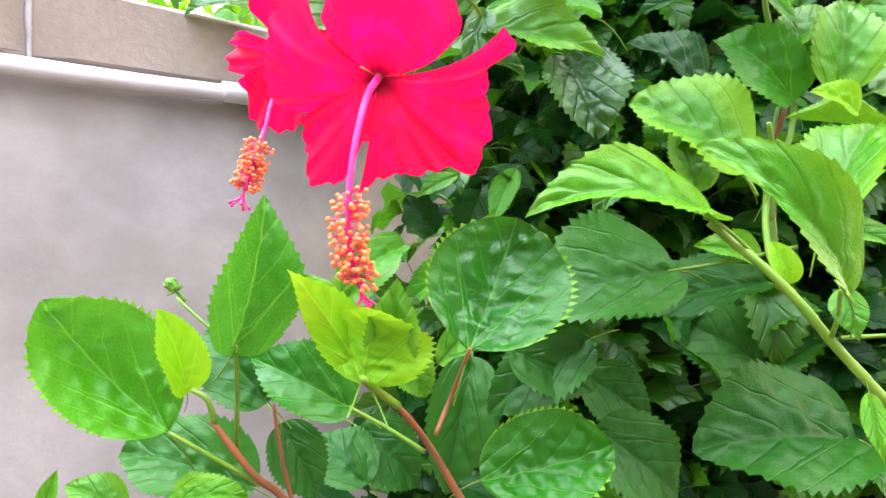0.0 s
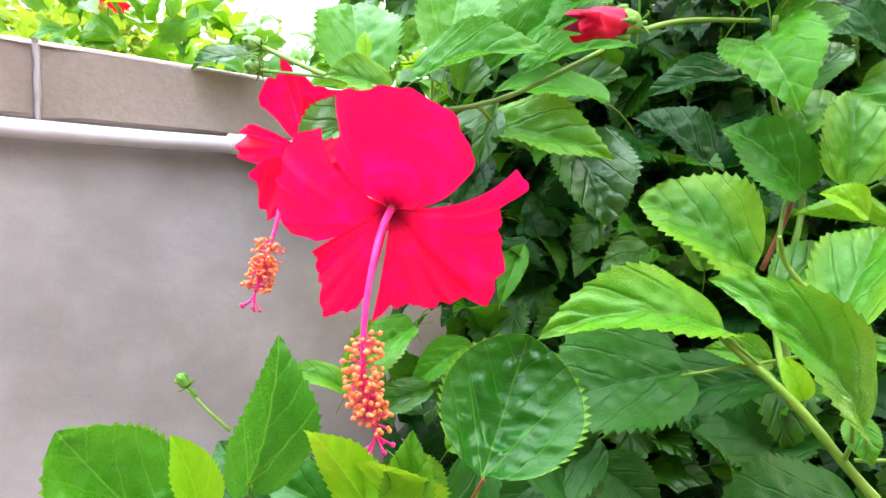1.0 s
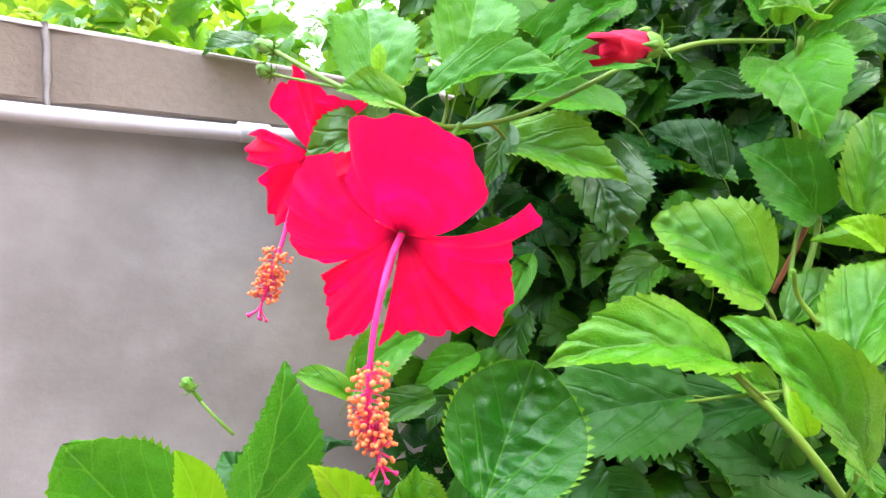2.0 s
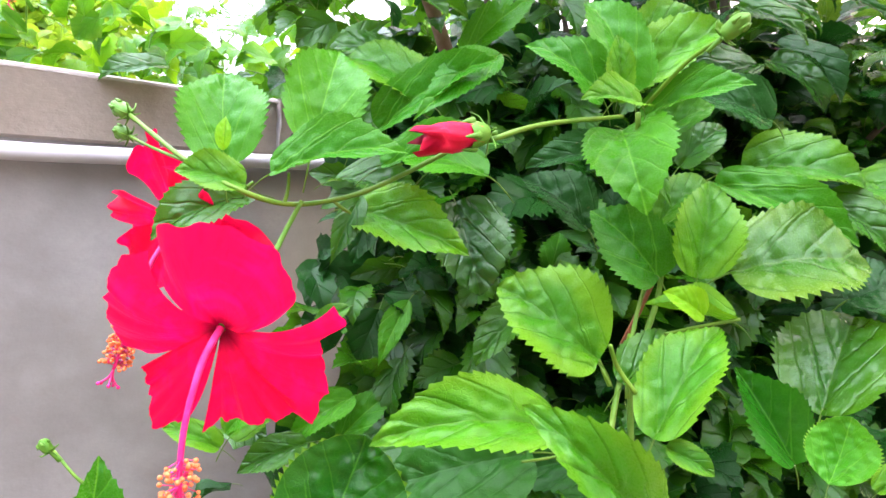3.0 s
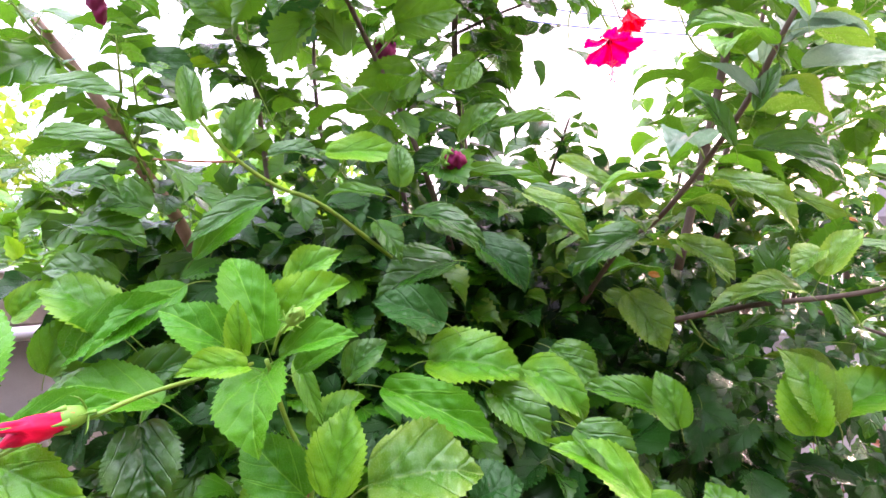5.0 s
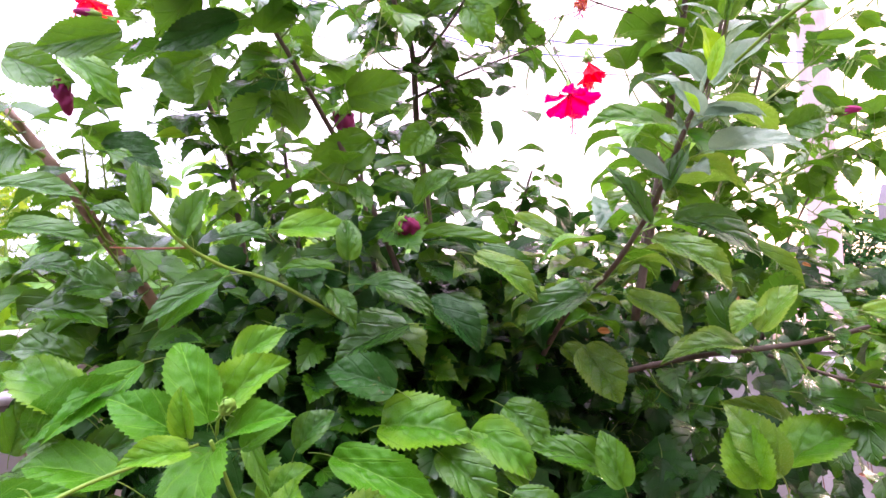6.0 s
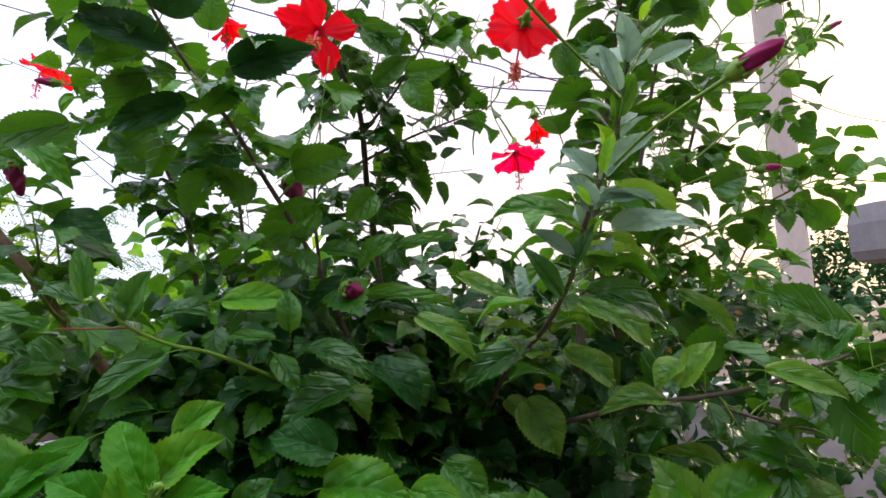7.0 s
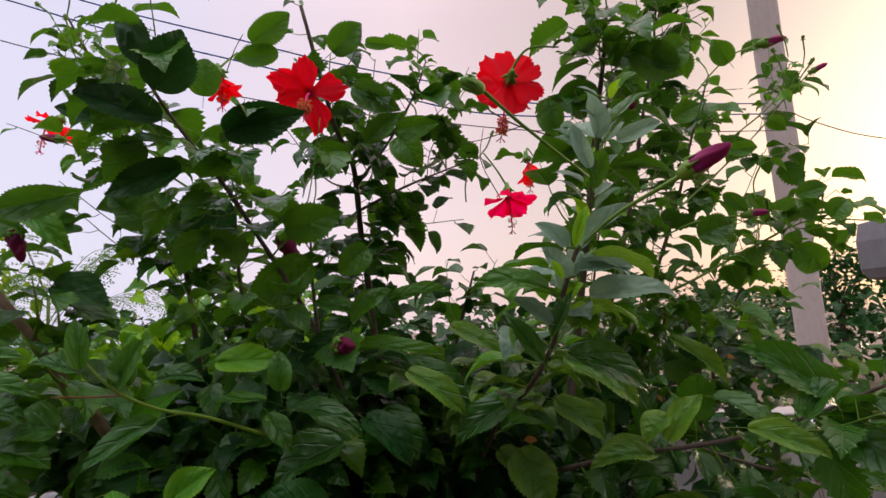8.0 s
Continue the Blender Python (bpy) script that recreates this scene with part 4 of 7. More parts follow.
def broad_tree(name, foot, height, radius, count, size, seed, leafage, label, category="tree"):
    rng = random.Random(seed)
    foot = Vector(foot)
    tree = thing(name, foot, label, category)
    centre = foot + Vector((0, 0, height - radius * 0.8))
    leaves = Foliage(5, 2, 0.0, ("flat", "oval", "arch"))
    clumps = crown(leaves, centre, radius, count, size, rng)
    bm = bmesh.new()
    fork = foot + Vector((rng.uniform(-0.1, 0.1), 0, (height - radius * 1.6)))
    tube(bm, spline([foot - Vector((0, 0, 0.1)), foot.lerp(fork, 0.5) + Vector((0.04, 0, 0)), fork]), 0.035 * height, 0.022 * height, 8)
    for c in clumps[:9]:
        tube(bm, spline([fork - Vector((0, 0, 0.05)), fork.lerp(c, 0.5) + Vector((0, 0, 0.08 * radius)), c], 4), 0.014 * height, 0.003 * height, 5)
    under(part("trunk", bm, BARK, None), tree)
    leaves.link("crown", leafage, tree)
    return tree


broad_tree("far_tree", (11.9, 11.9, 0), 3.3, 1.05, 1500, 0.11, 3, DARK_SHADED, "dark leafy tree far behind the wall")
broad_tree("far_tree", (12.9, 11.2, 0), 2.7, 0.8, 900, 0.10, 4, DARK_SHADED, "small dark tree far behind the wall")
broad_tree("far_tree", (6.1, 8.6, 0), 2.05, 0.75, 1500, 0.075, 5, DARK_SHADED, "low spreading tree behind the garden wall")
broad_tree("far_tree", (7.6, 9.6, 0), 1.9, 0.8, 900, 0.09, 6, DARK_SHADED, "low spreading tree behind the garden wall")
broad_tree("shrub", (-1.75, 2.5, 0), 2.30, 0.75, 4200, 0.060, 7, SUNLIT, "yellow-green shrub beyond the garden wall", "shrub")
flowering = broad_tree("shrub", (-1.05, 1.75, 0), 1.74, 0.36, 1500, 0.050, 17, SUNLIT, "yellow-green shrub with a red flower beyond the garden wall", "shrub")
broad_tree("shrub", (-1.62, 2.75, 0), 2.25, 0.45, 3000, 0.055, 8, SUNLIT, "yellow-green shrub beyond the garden wall", "shrub")
broad_tree("shrub", (-2.7, 2.2, 0), 2.3, 0.8, 2500, 0.065, 9, SUNLIT, "yellow-green shrub beyond the garden wall", "shrub")
broad_tree("shrub", (-0.45, 2.3, 0), 1.58, 0.45, 2400, 0.055, 10, YOUNG, "bright green shrub beyond the garden wall", "shrub")
broad_tree("shrub", (0.3, 2.6, 0), 1.72, 0.45, 2000, 0.055, 13, YOUNG, "bright green shrub beyond the garden wall", "shrub")
hedge = Foliage(4, 2, 0.0, ("flat", "oval"))
far = random.Random(14)
for k in range(5200):
    az = radians(far.uniform(-62, 70))
    r = far.uniform(15, 19)
    z = far.uniform(0.0, 1.0) ** 0.7 * (2.1 + 0.35 * noise.noise((az * 9, 0.3, 0.7)) + 0.25 * noise.noise((az * 31, 1.3, 0.7)))
    hedge.add((0.4 + r * math.sin(az), -0.2 + r * math.cos(az), z), Vector((far.gauss(0, 1), far.gauss(0, 1), far.gauss(-0.2, 0.6))), Vector((far.gauss(0, 0.5), far.gauss(-0.5, 0.5), 1)), far.uniform(0.18, 0.38), 1.0, far)
tagged(hedge.link("far_thicket", DARK_SHADED, None), "far line of hazy green thicket at the horizon", "thicket", kind="stuff")


def feathery_shrub(foot, fronds, seed, height):
    """A thin-stemmed shrub with twice-feathered leaves."""
    rng = random.Random(seed)
    foot = Vector(foot)
    shrub = thing("feathery_shrub", foot, "airy shrub with fine feathery green leaves beyond the wall", "shrub")
    bm = bmesh.new()
    head = foot + Vector((0.02, 0.0, height))
    tube(bm, spline([foot, foot + Vector((0.03, 0, 0.9)), head]), 0.012, 0.006, 7)
    blades = bmesh.new()
    uv = blades.loops.layers.uv.new("leaf")
    for k in range(fronds):
        az, rise = rng.uniform(0, 6.28), rng.uniform(0.0, 1.1)
        out = Vector((math.cos(az), 0.6 * math.sin(az), rise)).normalized()
        far = rng.uniform(0.38, 0.62)
        start = head - Vector((0, 0, rng.uniform(0.0, 0.35)))
        line = spline([start, start + out * far * 0.55 + Vector((0, 0, 0.03)), start + out * far + Vector((0, 0, -0.06))], 9)
        tube(bm, line, 0.0022, 0.0008, 4)
        for i in range(3, len(line) - 1, 2):
            way = (line[i + 1] - line[i]).normalized()
            for sign in (-1, 1):
                side = way.cross(Vector((0, 0, 1))).normalized() * sign
                pin = (side * 0.8 + way * 0.6 + Vector((0, 0, -0.35))).normalized()
                reach = 0.12 * math.sin(math.pi * (0.18 + 0.8 * i / len(line)))
                for j in range(1, 10):
                    at = line[i] + pin * reach * j / 9 + Vector((0, 0, -0.03 * (j / 9) ** 2))
                    for s2 in (-1, 1):
                        fin = (pin.cross(Vector((0, 0.4, 1))).normalized() * s2 + pin * 0.5).normalized() * 0.020 * (1.1 - 0.06 * j) * rng.uniform(0.5, 1.3) + Vector((0, 0, rng.uniform(-0.006, 0.002)))
                        wid = pin * 0.0042
                        face = blades.faces.new([blades.verts.new(v) for v in (at, at + fin * 0.5 + wid, at + fin, at + fin * 0.5 - wid)])
                        for loop, (u, v) in zip(face.loops, ((0.5, 0), (0.6, 0.5), (0.5, 1), (0.4, 0.5))):
                            loop[uv].uv = (u, v)
    under(part("stem", bm, STEM_GREEN, None), shrub)
    tagged(under(part("leaflet_spray", blades, YOUNG, None), shrub), "tiny green leaflets", kind="stuff")


feathery_shrub((-0.68, 2.40, 0), 24, 15, 1.84)
feathery_shrub((-0.98, 2.55, 0), 14, 16, 1.74)


# ---- the two hibiscus bushes ----
front = thing("hibiscus_bush", (0.25, 0.75, 0), "low hibiscus bush with bright green leaves and red flowers", "bush")
rear = thing("hibiscus_bush", (0.75, 0.95, 0), "tall hibiscus bush with dark leaves, red flowers and purple buds", "bush")
rear_leaves = Foliage(20, 6, 0.0, ("flat", "oval", "flat", "wavy", "oval", "arch"))
rear_dark = Foliage(20, 6, 0.0, ("flat", "oval", "flat", "wavy", "oval", "arch"))
rear_young = Foliage(20, 6, 0.0, ("flat", "oval", "lance", "arch"))
shoots = random.Random(5)

# leaves and stems of the low front bush
leaf(front, "bowl", FRESH, (-0.144, 0.317, 1.054), (-0.203, 0.301, 1.130), (0.59, -0.75, 0.30), 0.061)
leaf(front, "oval", LIME, (-0.135, 0.321, 1.077), (-0.148, 0.313, 1.124), (0.78, -0.61, 0.10), 0.027)
leaf(front, "oval", FRESH, (-0.094, 0.280, 1.110), (-0.080, 0.284, 1.185), (0.66, -0.75, 0.17), 0.042)
leaf(front, "lance", LIME, (-0.027, 0.258, 1.101), (-0.058, 0.241, 1.152), (-0.14, 0.96, 0.24), 0.026)
leaf(front, "round", LIME, (-0.028, 0.253, 1.101), (-0.024, 0.245, 1.135), (0.26, 0.94, 0.21), 0.051)
leaf(front, "oval", YOUNG, (-0.016, 0.264, 1.107), (-0.012, 0.256, 1.147), (0.04, -0.98, 0.05), 0.024)
leaf(front, "bowl", GLOSSY, (0.023, 0.307, 1.103), (0.052, 0.341, 1.175), (0.03, -0.91, 0.66), 0.078)
leaf(front, "round", SHADED_MATTE, (0.163, 0.396, 1.140), (0.067, 0.396, 1.113), (-0.16, -0.83, 0.79), 0.087)
leaf(front, "arch", YOUNG, (0.169, 0.354, 1.176), (0.055, 0.324, 1.175), (0.19, -0.74, 0.89), 0.043)
leaf(front, "round", SHADED_MATTE, (0.303, 0.416, 1.018), (0.189, 0.412, 1.008), (-0.05, -0.67, 0.74), 0.094)
leaf(front, "bowl", GLOSSY, (0.031, 0.335, 1.020), (0.110, 0.336, 1.042), (-0.18, -0.72, 0.67), 0.060)
leaf(front, "flat", SHADED_MATTE, (0.119, 0.402, 1.027), (0.176, 0.405, 0.978), (0.29, -0.91, 0.30), 0.060)
leaf(front, "oval", GLOSSY, (-0.045, 0.327, 1.066), (-0.104, 0.338, 1.091), (0.05, -0.86, 0.51), 0.040)
leaf(front, "oval", SHADED_MATTE, (-0.096, 0.338, 1.067), (-0.139, 0.360, 1.103), (0.01, -0.85, 0.53), 0.041)
leaf(front, "round", SHADED_MATTE, (-0.123, 0.390, 0.991), (-0.214, 0.398, 1.011), (0.11, -0.62, 0.78), 0.062)
leaf(front, "flat", SHADED_MATTE, (-0.095, 0.373, 1.038), (-0.074, 0.376, 0.990), (0.50, -0.85, 0.17), 0.037)
leaf(front, "oval", YOUNG, (-0.179, 0.332, 1.003), (-0.215, 0.337, 1.014), (0.18, -0.54, 0.82), 0.023)
leaf(front, "oval", YOUNG, (-0.206, 0.300, 1.012), (-0.202, 0.310, 1.035), (0.36, -0.88, 0.31), 0.010)
leaf(front, "oval", YOUNG, (-0.136, 0.304, 1.020), (-0.096, 0.305, 1.022), (-0.04, -0.59, 0.80), 0.018)
leaf(front, "oval", YOUNG, (0.217, 0.384, 1.150), (0.175, 0.387, 1.157), (0.01, -0.92, 0.65), 0.023)
leaf(front, "oval", SHADED_MATTE, (0.239, 0.422, 1.129), (0.144, 0.432, 1.100), (-0.26, -0.79, 0.81), 0.050)
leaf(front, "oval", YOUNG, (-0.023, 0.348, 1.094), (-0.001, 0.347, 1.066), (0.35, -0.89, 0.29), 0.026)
leaf(front, "flat", SHADED_MATTE, (0.107, 0.401, 1.089), (0.041, 0.402, 1.037), (-0.38, -0.80, 0.46), 0.051)
leaf(front, "flat", SHADED_MATTE, (0.057, 0.392, 1.085), (0.114, 0.402, 1.055), (0.35, -0.85, 0.39), 0.047)
leaf(front, "flat", SHADED_MATTE, (0.121, 0.449, 1.053), (0.169, 0.445, 1.017), (0.19, -0.92, 0.35), 0.048)
leaf(front, "oval", YOUNG, (-0.077, 0.510, 1.101), (-0.029, 0.550, 1.151), (0.12, -0.83, 0.79), 0.046)
leaf(front, "lance", YOUNG, (0.019, 0.538, 1.213), (-0.016, 0.530, 1.192), (-0.02, -0.93, 0.61), 0.018)
leaf(front, "lance", FRESH, (-0.000, 0.669, 1.159), (0.096, 0.707, 1.210), (0.09, -0.87, 0.74), 0.036)
leaf(front, "lance", YOUNG, (0.007, 0.471, 1.058), (0.045, 0.484, 1.093), (-0.15, -0.86, 0.49), 0.028)
leaf(front, "lance", YOUNG, (0.227, 0.314, 1.136), (0.231, 0.304, 1.110), (-0.45, -0.86, 0.51), 0.018)
leaf(front, "flat", SHADED_MATTE, (0.030, 0.429, 1.068), (0.012, 0.413, 0.975), (-0.06, -0.98, 0.18), 0.050)
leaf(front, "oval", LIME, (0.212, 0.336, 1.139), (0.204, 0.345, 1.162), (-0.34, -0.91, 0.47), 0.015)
leaf(front, "flat", SHADED_MATTE, (-0.047, 0.427, 0.979), (-0.091, 0.459, 1.001), (-0.02, -0.59, 0.81), 0.048)
leaf(front, "flat", SHADED_MATTE, (-0.054, 0.451, 1.009), (-0.010, 0.455, 0.962), (0.46, -0.80, 0.38), 0.053)
leaf(front, "flat", SHADED_MATTE, (0.269, 0.480, 1.058), (0.206, 0.514, 1.089), (-0.20, -0.84, 0.50), 0.063)
leaf(front, "flat", SHADED_MATTE, (0.263, 0.478, 1.049), (0.336, 0.515, 1.090), (-0.15, -0.59, 0.79), 0.058)
leaf(front, "lance", YOUNG, (0.237, 0.303, 1.081), (0.237, 0.290, 1.049), (-0.57, -0.76, 0.32), 0.012)
leaf(front, "round", FRESH, (-0.055, 0.405, 1.339), (-0.068, 0.450, 1.404), (0.06, -0.81, 0.83), 0.059)
leaf(front, "oval", FRESH, (0.003, 0.422, 1.356), (0.014, 0.470, 1.429), (0.22, -0.83, 0.76), 0.058)
leaf(front, "oval", FRESH, (-0.014, 0.382, 1.334), (0.070, 0.386, 1.349), (-0.06, -0.83, 0.80), 0.038)
leaf(front, "oval", YOUNG, (-0.034, 0.374, 1.325), (-0.074, 0.368, 1.331), (0.20, -0.92, 0.58), 0.026)
leaf(front, "lance", LIME, (-0.051, 0.391, 1.347), (-0.052, 0.400, 1.369), (0.16, -0.91, 0.63), 0.010)
leaf(front, "oval", MATURE, (-0.045, 0.423, 1.316), (-0.098, 0.391, 1.284), (0.16, -0.82, 0.80), 0.040)
leaf(front, "oval", FRESH, (0.056, 0.399, 1.342), (0.133, 0.404, 1.359), (-0.05, -0.87, 0.74), 0.028)
leaf(front, "oval", FRESH, (0.234, 0.446, 1.375), (0.237, 0.392, 1.315), (-0.49, -0.66, 0.82), 0.061)
leaf(front, "oval", FRESH, (0.264, 0.446, 1.377), (0.309, 0.455, 1.401), (-0.10, -0.87, 0.74), 0.027)
leaf(front, "oval", YOUNG, (0.252, 0.485, 1.453), (0.301, 0.488, 1.483), (-0.15, -0.93, 0.58), 0.036)
leaf(front, "oval", DARK_SHADED, (0.242, 0.495, 1.363), (0.172, 0.509, 1.347), (-0.28, -0.86, 0.67), 0.033)
leaf(front, "oval", YOUNG, (0.280, 0.474, 1.307), (0.326, 0.488, 1.341), (-0.24, -0.76, 0.86), 0.034)
leaf(front, "oval", YOUNG, (0.033, 0.427, 1.309), (0.115, 0.393, 1.282), (-0.21, -0.87, 0.69), 0.046)
leaf(front, "oval", FRESH, (0.269, 0.444, 1.267), (0.219, 0.465, 1.314), (-0.21, -0.95, 0.46), 0.052)
leaf(front, "oval", LIME, (0.282, 0.390, 1.247), (0.255, 0.397, 1.261), (-0.10, -0.96, 0.52), 0.021)
leaf(front, "round", YOUNG, (0.209, 0.397, 1.213), (0.140, 0.419, 1.257), (-0.06, -0.93, 0.75), 0.074)
leaf(front, "oval", YOUNG, (0.235, 0.343, 1.179), (0.295, 0.390, 1.238), (-0.35, -0.52, 1.03), 0.048)
leaf(front, "arch", YOUNG, (0.216, 0.295, 1.139), (0.138, 0.297, 1.212), (0.13, -0.98, 0.42), 0.036)
leaf(front, "oval", YOUNG, (0.242, 0.339, 1.171), (0.269, 0.331, 1.157), (-0.02, -0.90, 0.68), 0.017)
leaf(front, "oval", MATURE, (0.232, 0.396, 1.195), (0.282, 0.427, 1.219), (-0.08, -0.53, 1.10), 0.032)
leaf(front, "oval", MATURE, (0.177, 0.508, 1.218), (0.135, 0.489, 1.175), (-0.26, -0.77, 0.83), 0.036)
leaf(front, "lance", FRESH, (0.074, 0.543, 1.218), (0.050, 0.519, 1.163), (-0.16, -0.88, 0.71), 0.025)
leaf(front, "oval", FRESH, (-0.026, 0.504, 1.150), (-0.076, 0.487, 1.110), (-0.13, -0.84, 0.77), 0.034)
leaf(front, "oval", YOUNG, (-0.078, 0.471, 1.106), (-0.125, 0.478, 1.118), (0.09, -0.68, 0.98), 0.023)
leaf(front, "oval", FRESH, (0.025, 0.531, 1.129), (-0.028, 0.515, 1.091), (-0.17, -0.80, 0.83), 0.033)
leaf(front, "lance", FRESH, (0.017, 0.524, 1.093), (0.072, 0.543, 1.138), (-0.20, -0.79, 0.58), 0.032)
leaf(front, "oval", MATURE, (-0.012, 0.496, 1.099), (-0.066, 0.486, 1.076), (-0.15, -0.75, 0.65), 0.029)
leaf(front, "round", DARK_SHADED, (0.146, 0.617, 1.283), (0.111, 0.597, 1.233), (-0.19, -0.85, 0.74), 0.036)
leaf(front, "oval", DARK_SHADED, (0.068, 0.594, 1.280), (0.041, 0.584, 1.254), (-0.09, -0.88, 0.71), 0.023)
leaf(front, "oval", DARK_SHADED, (0.039, 0.603, 1.309), (0.019, 0.578, 1.248), (-0.06, -0.91, 0.65), 0.039)
leaf(front, "oval", DARK_SHADED, (0.108, 0.614, 1.226), (0.147, 0.588, 1.168), (-0.06, -0.92, 0.63), 0.046)
leaf(front, "round", MATURE, (0.377, 0.390, 1.180), (0.435, 0.444, 1.239), (-0.35, -0.49, 1.05), 0.077)
leaf(front, "oval", PALE, (0.332, 0.442, 1.273), (0.431, 0.428, 1.281), (-0.16, -0.75, 0.90), 0.092)
leaf(front, "oval", YOUNG, (0.295, 0.429, 1.271), (0.310, 0.455, 1.342), (-0.15, -0.92, 0.62), 0.050)
leaf(front, "round", DEEP, (0.114, 0.513, 1.312), (0.135, 0.479, 1.239), (-0.11, -0.91, 0.65), 0.068)
leaf(front, "oval", YOUNG, (0.407, 0.575, 1.361), (0.507, 0.540, 1.344), (-0.19, -0.80, 0.81), 0.073)
leaf(front, "oval", FRESH, (0.351, 0.516, 1.342), (0.458, 0.477, 1.293), (-0.10, -0.88, 0.72), 0.050)
leaf(front, "droop", YOUNG, (0.513, 0.568, 1.348), (0.574, 0.536, 1.296), (-0.06, -0.89, 0.71), 0.044)
leaf(front, "arch", YOUNG, (0.564, 0.381, 1.265), (0.487, 0.412, 1.307), (0.09, -0.71, 0.95), 0.043)
leaf(front, "oval", MATURE, (0.708, 0.432, 1.182), (0.680, 0.465, 1.246), (-0.43, -0.87, 0.50), 0.059)
leaf(front, "oval", YOUNG, (0.623, 0.412, 1.188), (0.554, 0.440, 1.224), (-0.10, -0.87, 0.73), 0.050)
leaf(front, "lance", YOUNG, (0.598, 0.440, 1.247), (0.645, 0.405, 1.211), (-0.28, -0.84, 0.71), 0.024)
leaf(front, "oval", YOUNG, (0.089, 0.543, 1.402), (0.005, 0.573, 1.442), (-0.04, -0.84, 0.80), 0.053)
leaf(front, "lance", FRESH, (0.145, 0.533, 1.446), (0.073, 0.480, 1.380), (0.19, -0.85, 0.74), 0.039)
leaf(front, "lance", FRESH, (0.127, 0.689, 1.478), (0.220, 0.702, 1.558), (-0.06, -0.97, 0.48), 0.042)
leaf(front, "flat", YOUNG, (0.288, 0.585, 1.597), (0.374, 0.569, 1.594), (-0.17, -0.95, 0.50), 0.039)
leaf(front, "lance", YOUNG, (0.260, 0.494, 1.377), (0.287, 0.466, 1.317), (-0.06, -0.91, 0.66), 0.020)
leaf(front, "oval", MATURE, (0.310, 0.508, 1.357), (0.349, 0.515, 1.391), (-0.25, -0.86, 0.70), 0.033)
leaf(front, "lance", MATURE, (0.037, 0.413, 1.318), (0.020, 0.396, 1.272), (0.15, -0.95, 0.53), 0.019)
leaf(front, "fold", YOUNG, (0.315, 0.411, 1.239), (0.252, 0.421, 1.247), (0.06, -0.36, 0.93), 0.026)
leaf(front, "oval", YOUNG, (0.225, 0.390, 1.390), (0.178, 0.366, 1.387), (0.36, -0.78, 0.75), 0.026)
leaf(front, "oval", YOUNG, (0.219, 0.419, 1.397), (0.215, 0.417, 1.441), (-0.02, -1.00, 0.19), 0.020)
leaf(front, "oval", FRESH, (0.208, 0.423, 1.399), (0.151, 0.425, 1.431), (0.16, -0.92, 0.60), 0.043)
leaf(front, "oval", FRESH, (0.234, 0.434, 1.408), (0.202, 0.465, 1.475), (-0.04, -0.91, 0.65), 0.043)
leaf(front, "oval", YOUNG, (0.237, 0.457, 1.409), (0.308, 0.442, 1.455), (-0.36, -0.90, 0.50), 0.045)
leaf(front, "oval", FRESH, (0.250, 0.443, 1.389), (0.315, 0.409, 1.410), (-0.52, -0.74, 0.68), 0.033)
leaf(front, "bowl", FRESH, (0.305, 0.281, 1.178), (0.323, 0.293, 1.212), (-0.53, -0.62, 0.82), 0.033)
leaf(front, "fold", GLOSSY, (0.345, 0.370, 1.151), (0.315, 0.400, 1.207), (-0.22, -0.91, 0.61), 0.043)
leaf(front, "oval", YOUNG, (0.349, 0.298, 1.166), (0.389, 0.303, 1.186), (-0.35, -0.46, 1.07), 0.015)
leaf(front, "oval", PALE, (0.378, 0.292, 1.165), (0.404, 0.306, 1.200), (-0.58, -0.51, 0.88), 0.027)
leaf(front, "oval", DARK_SHADED, (0.415, 0.558, 1.407), (0.338, 0.580, 1.428), (-0.15, -0.91, 0.64), 0.055)
leaf(front, "oval", DARK_SHADED, (0.237, 0.536, 1.298), (0.179, 0.563, 1.339), (0.00, -0.83, 0.80), 0.055)
leaf(front, "oval", MATURE, (0.093, 0.545, 1.344), (0.168, 0.544, 1.374), (-0.18, -0.90, 0.65), 0.044)
leaf(front, "oval", MATURE, (0.002, 0.587, 1.330), (0.085, 0.562, 1.305), (-0.01, -0.71, 0.95), 0.052)
leaf(front, "flat", DARK_SHADED, (0.424, 0.438, 1.254), (0.471, 0.434, 1.268), (-0.27, -0.67, 0.94), 0.062)
leaf(front, "oval", YOUNG, (0.233, 0.526, 1.202), (0.219, 0.552, 1.263), (0.05, -0.92, 0.65), 0.046)
leaf(front, "round", MATURE, (0.567, 0.614, 1.365), (0.616, 0.589, 1.320), (-0.15, -0.92, 0.60), 0.052)
leaf(front, "lance", PALE, (0.875, 0.504, 1.293), (0.825, 0.543, 1.375), (-0.40, -0.90, 0.43), 0.057)
leaf(front, "oval", YOUNG, (0.849, 0.510, 1.279), (0.849, 0.537, 1.354), (-0.67, -0.70, 0.49), 0.053)
leaf(front, "oval", MATURE, (0.663, 0.518, 1.306), (0.573, 0.544, 1.331), (-0.11, -0.85, 0.76), 0.041)
leaf(front, "oval", MATURE, (0.670, 0.497, 1.297), (0.654, 0.520, 1.353), (-0.38, -0.89, 0.51), 0.039)
leaf(front, "oval", YOUNG, (0.933, 0.563, 1.285), (1.030, 0.556, 1.314), (-0.26, -0.63, 0.98), 0.065)
leaf(front, "lance", YOUNG, (0.563, 0.527, 1.295), (0.501, 0.560, 1.353), (0.16, -0.78, 0.86), 0.038)
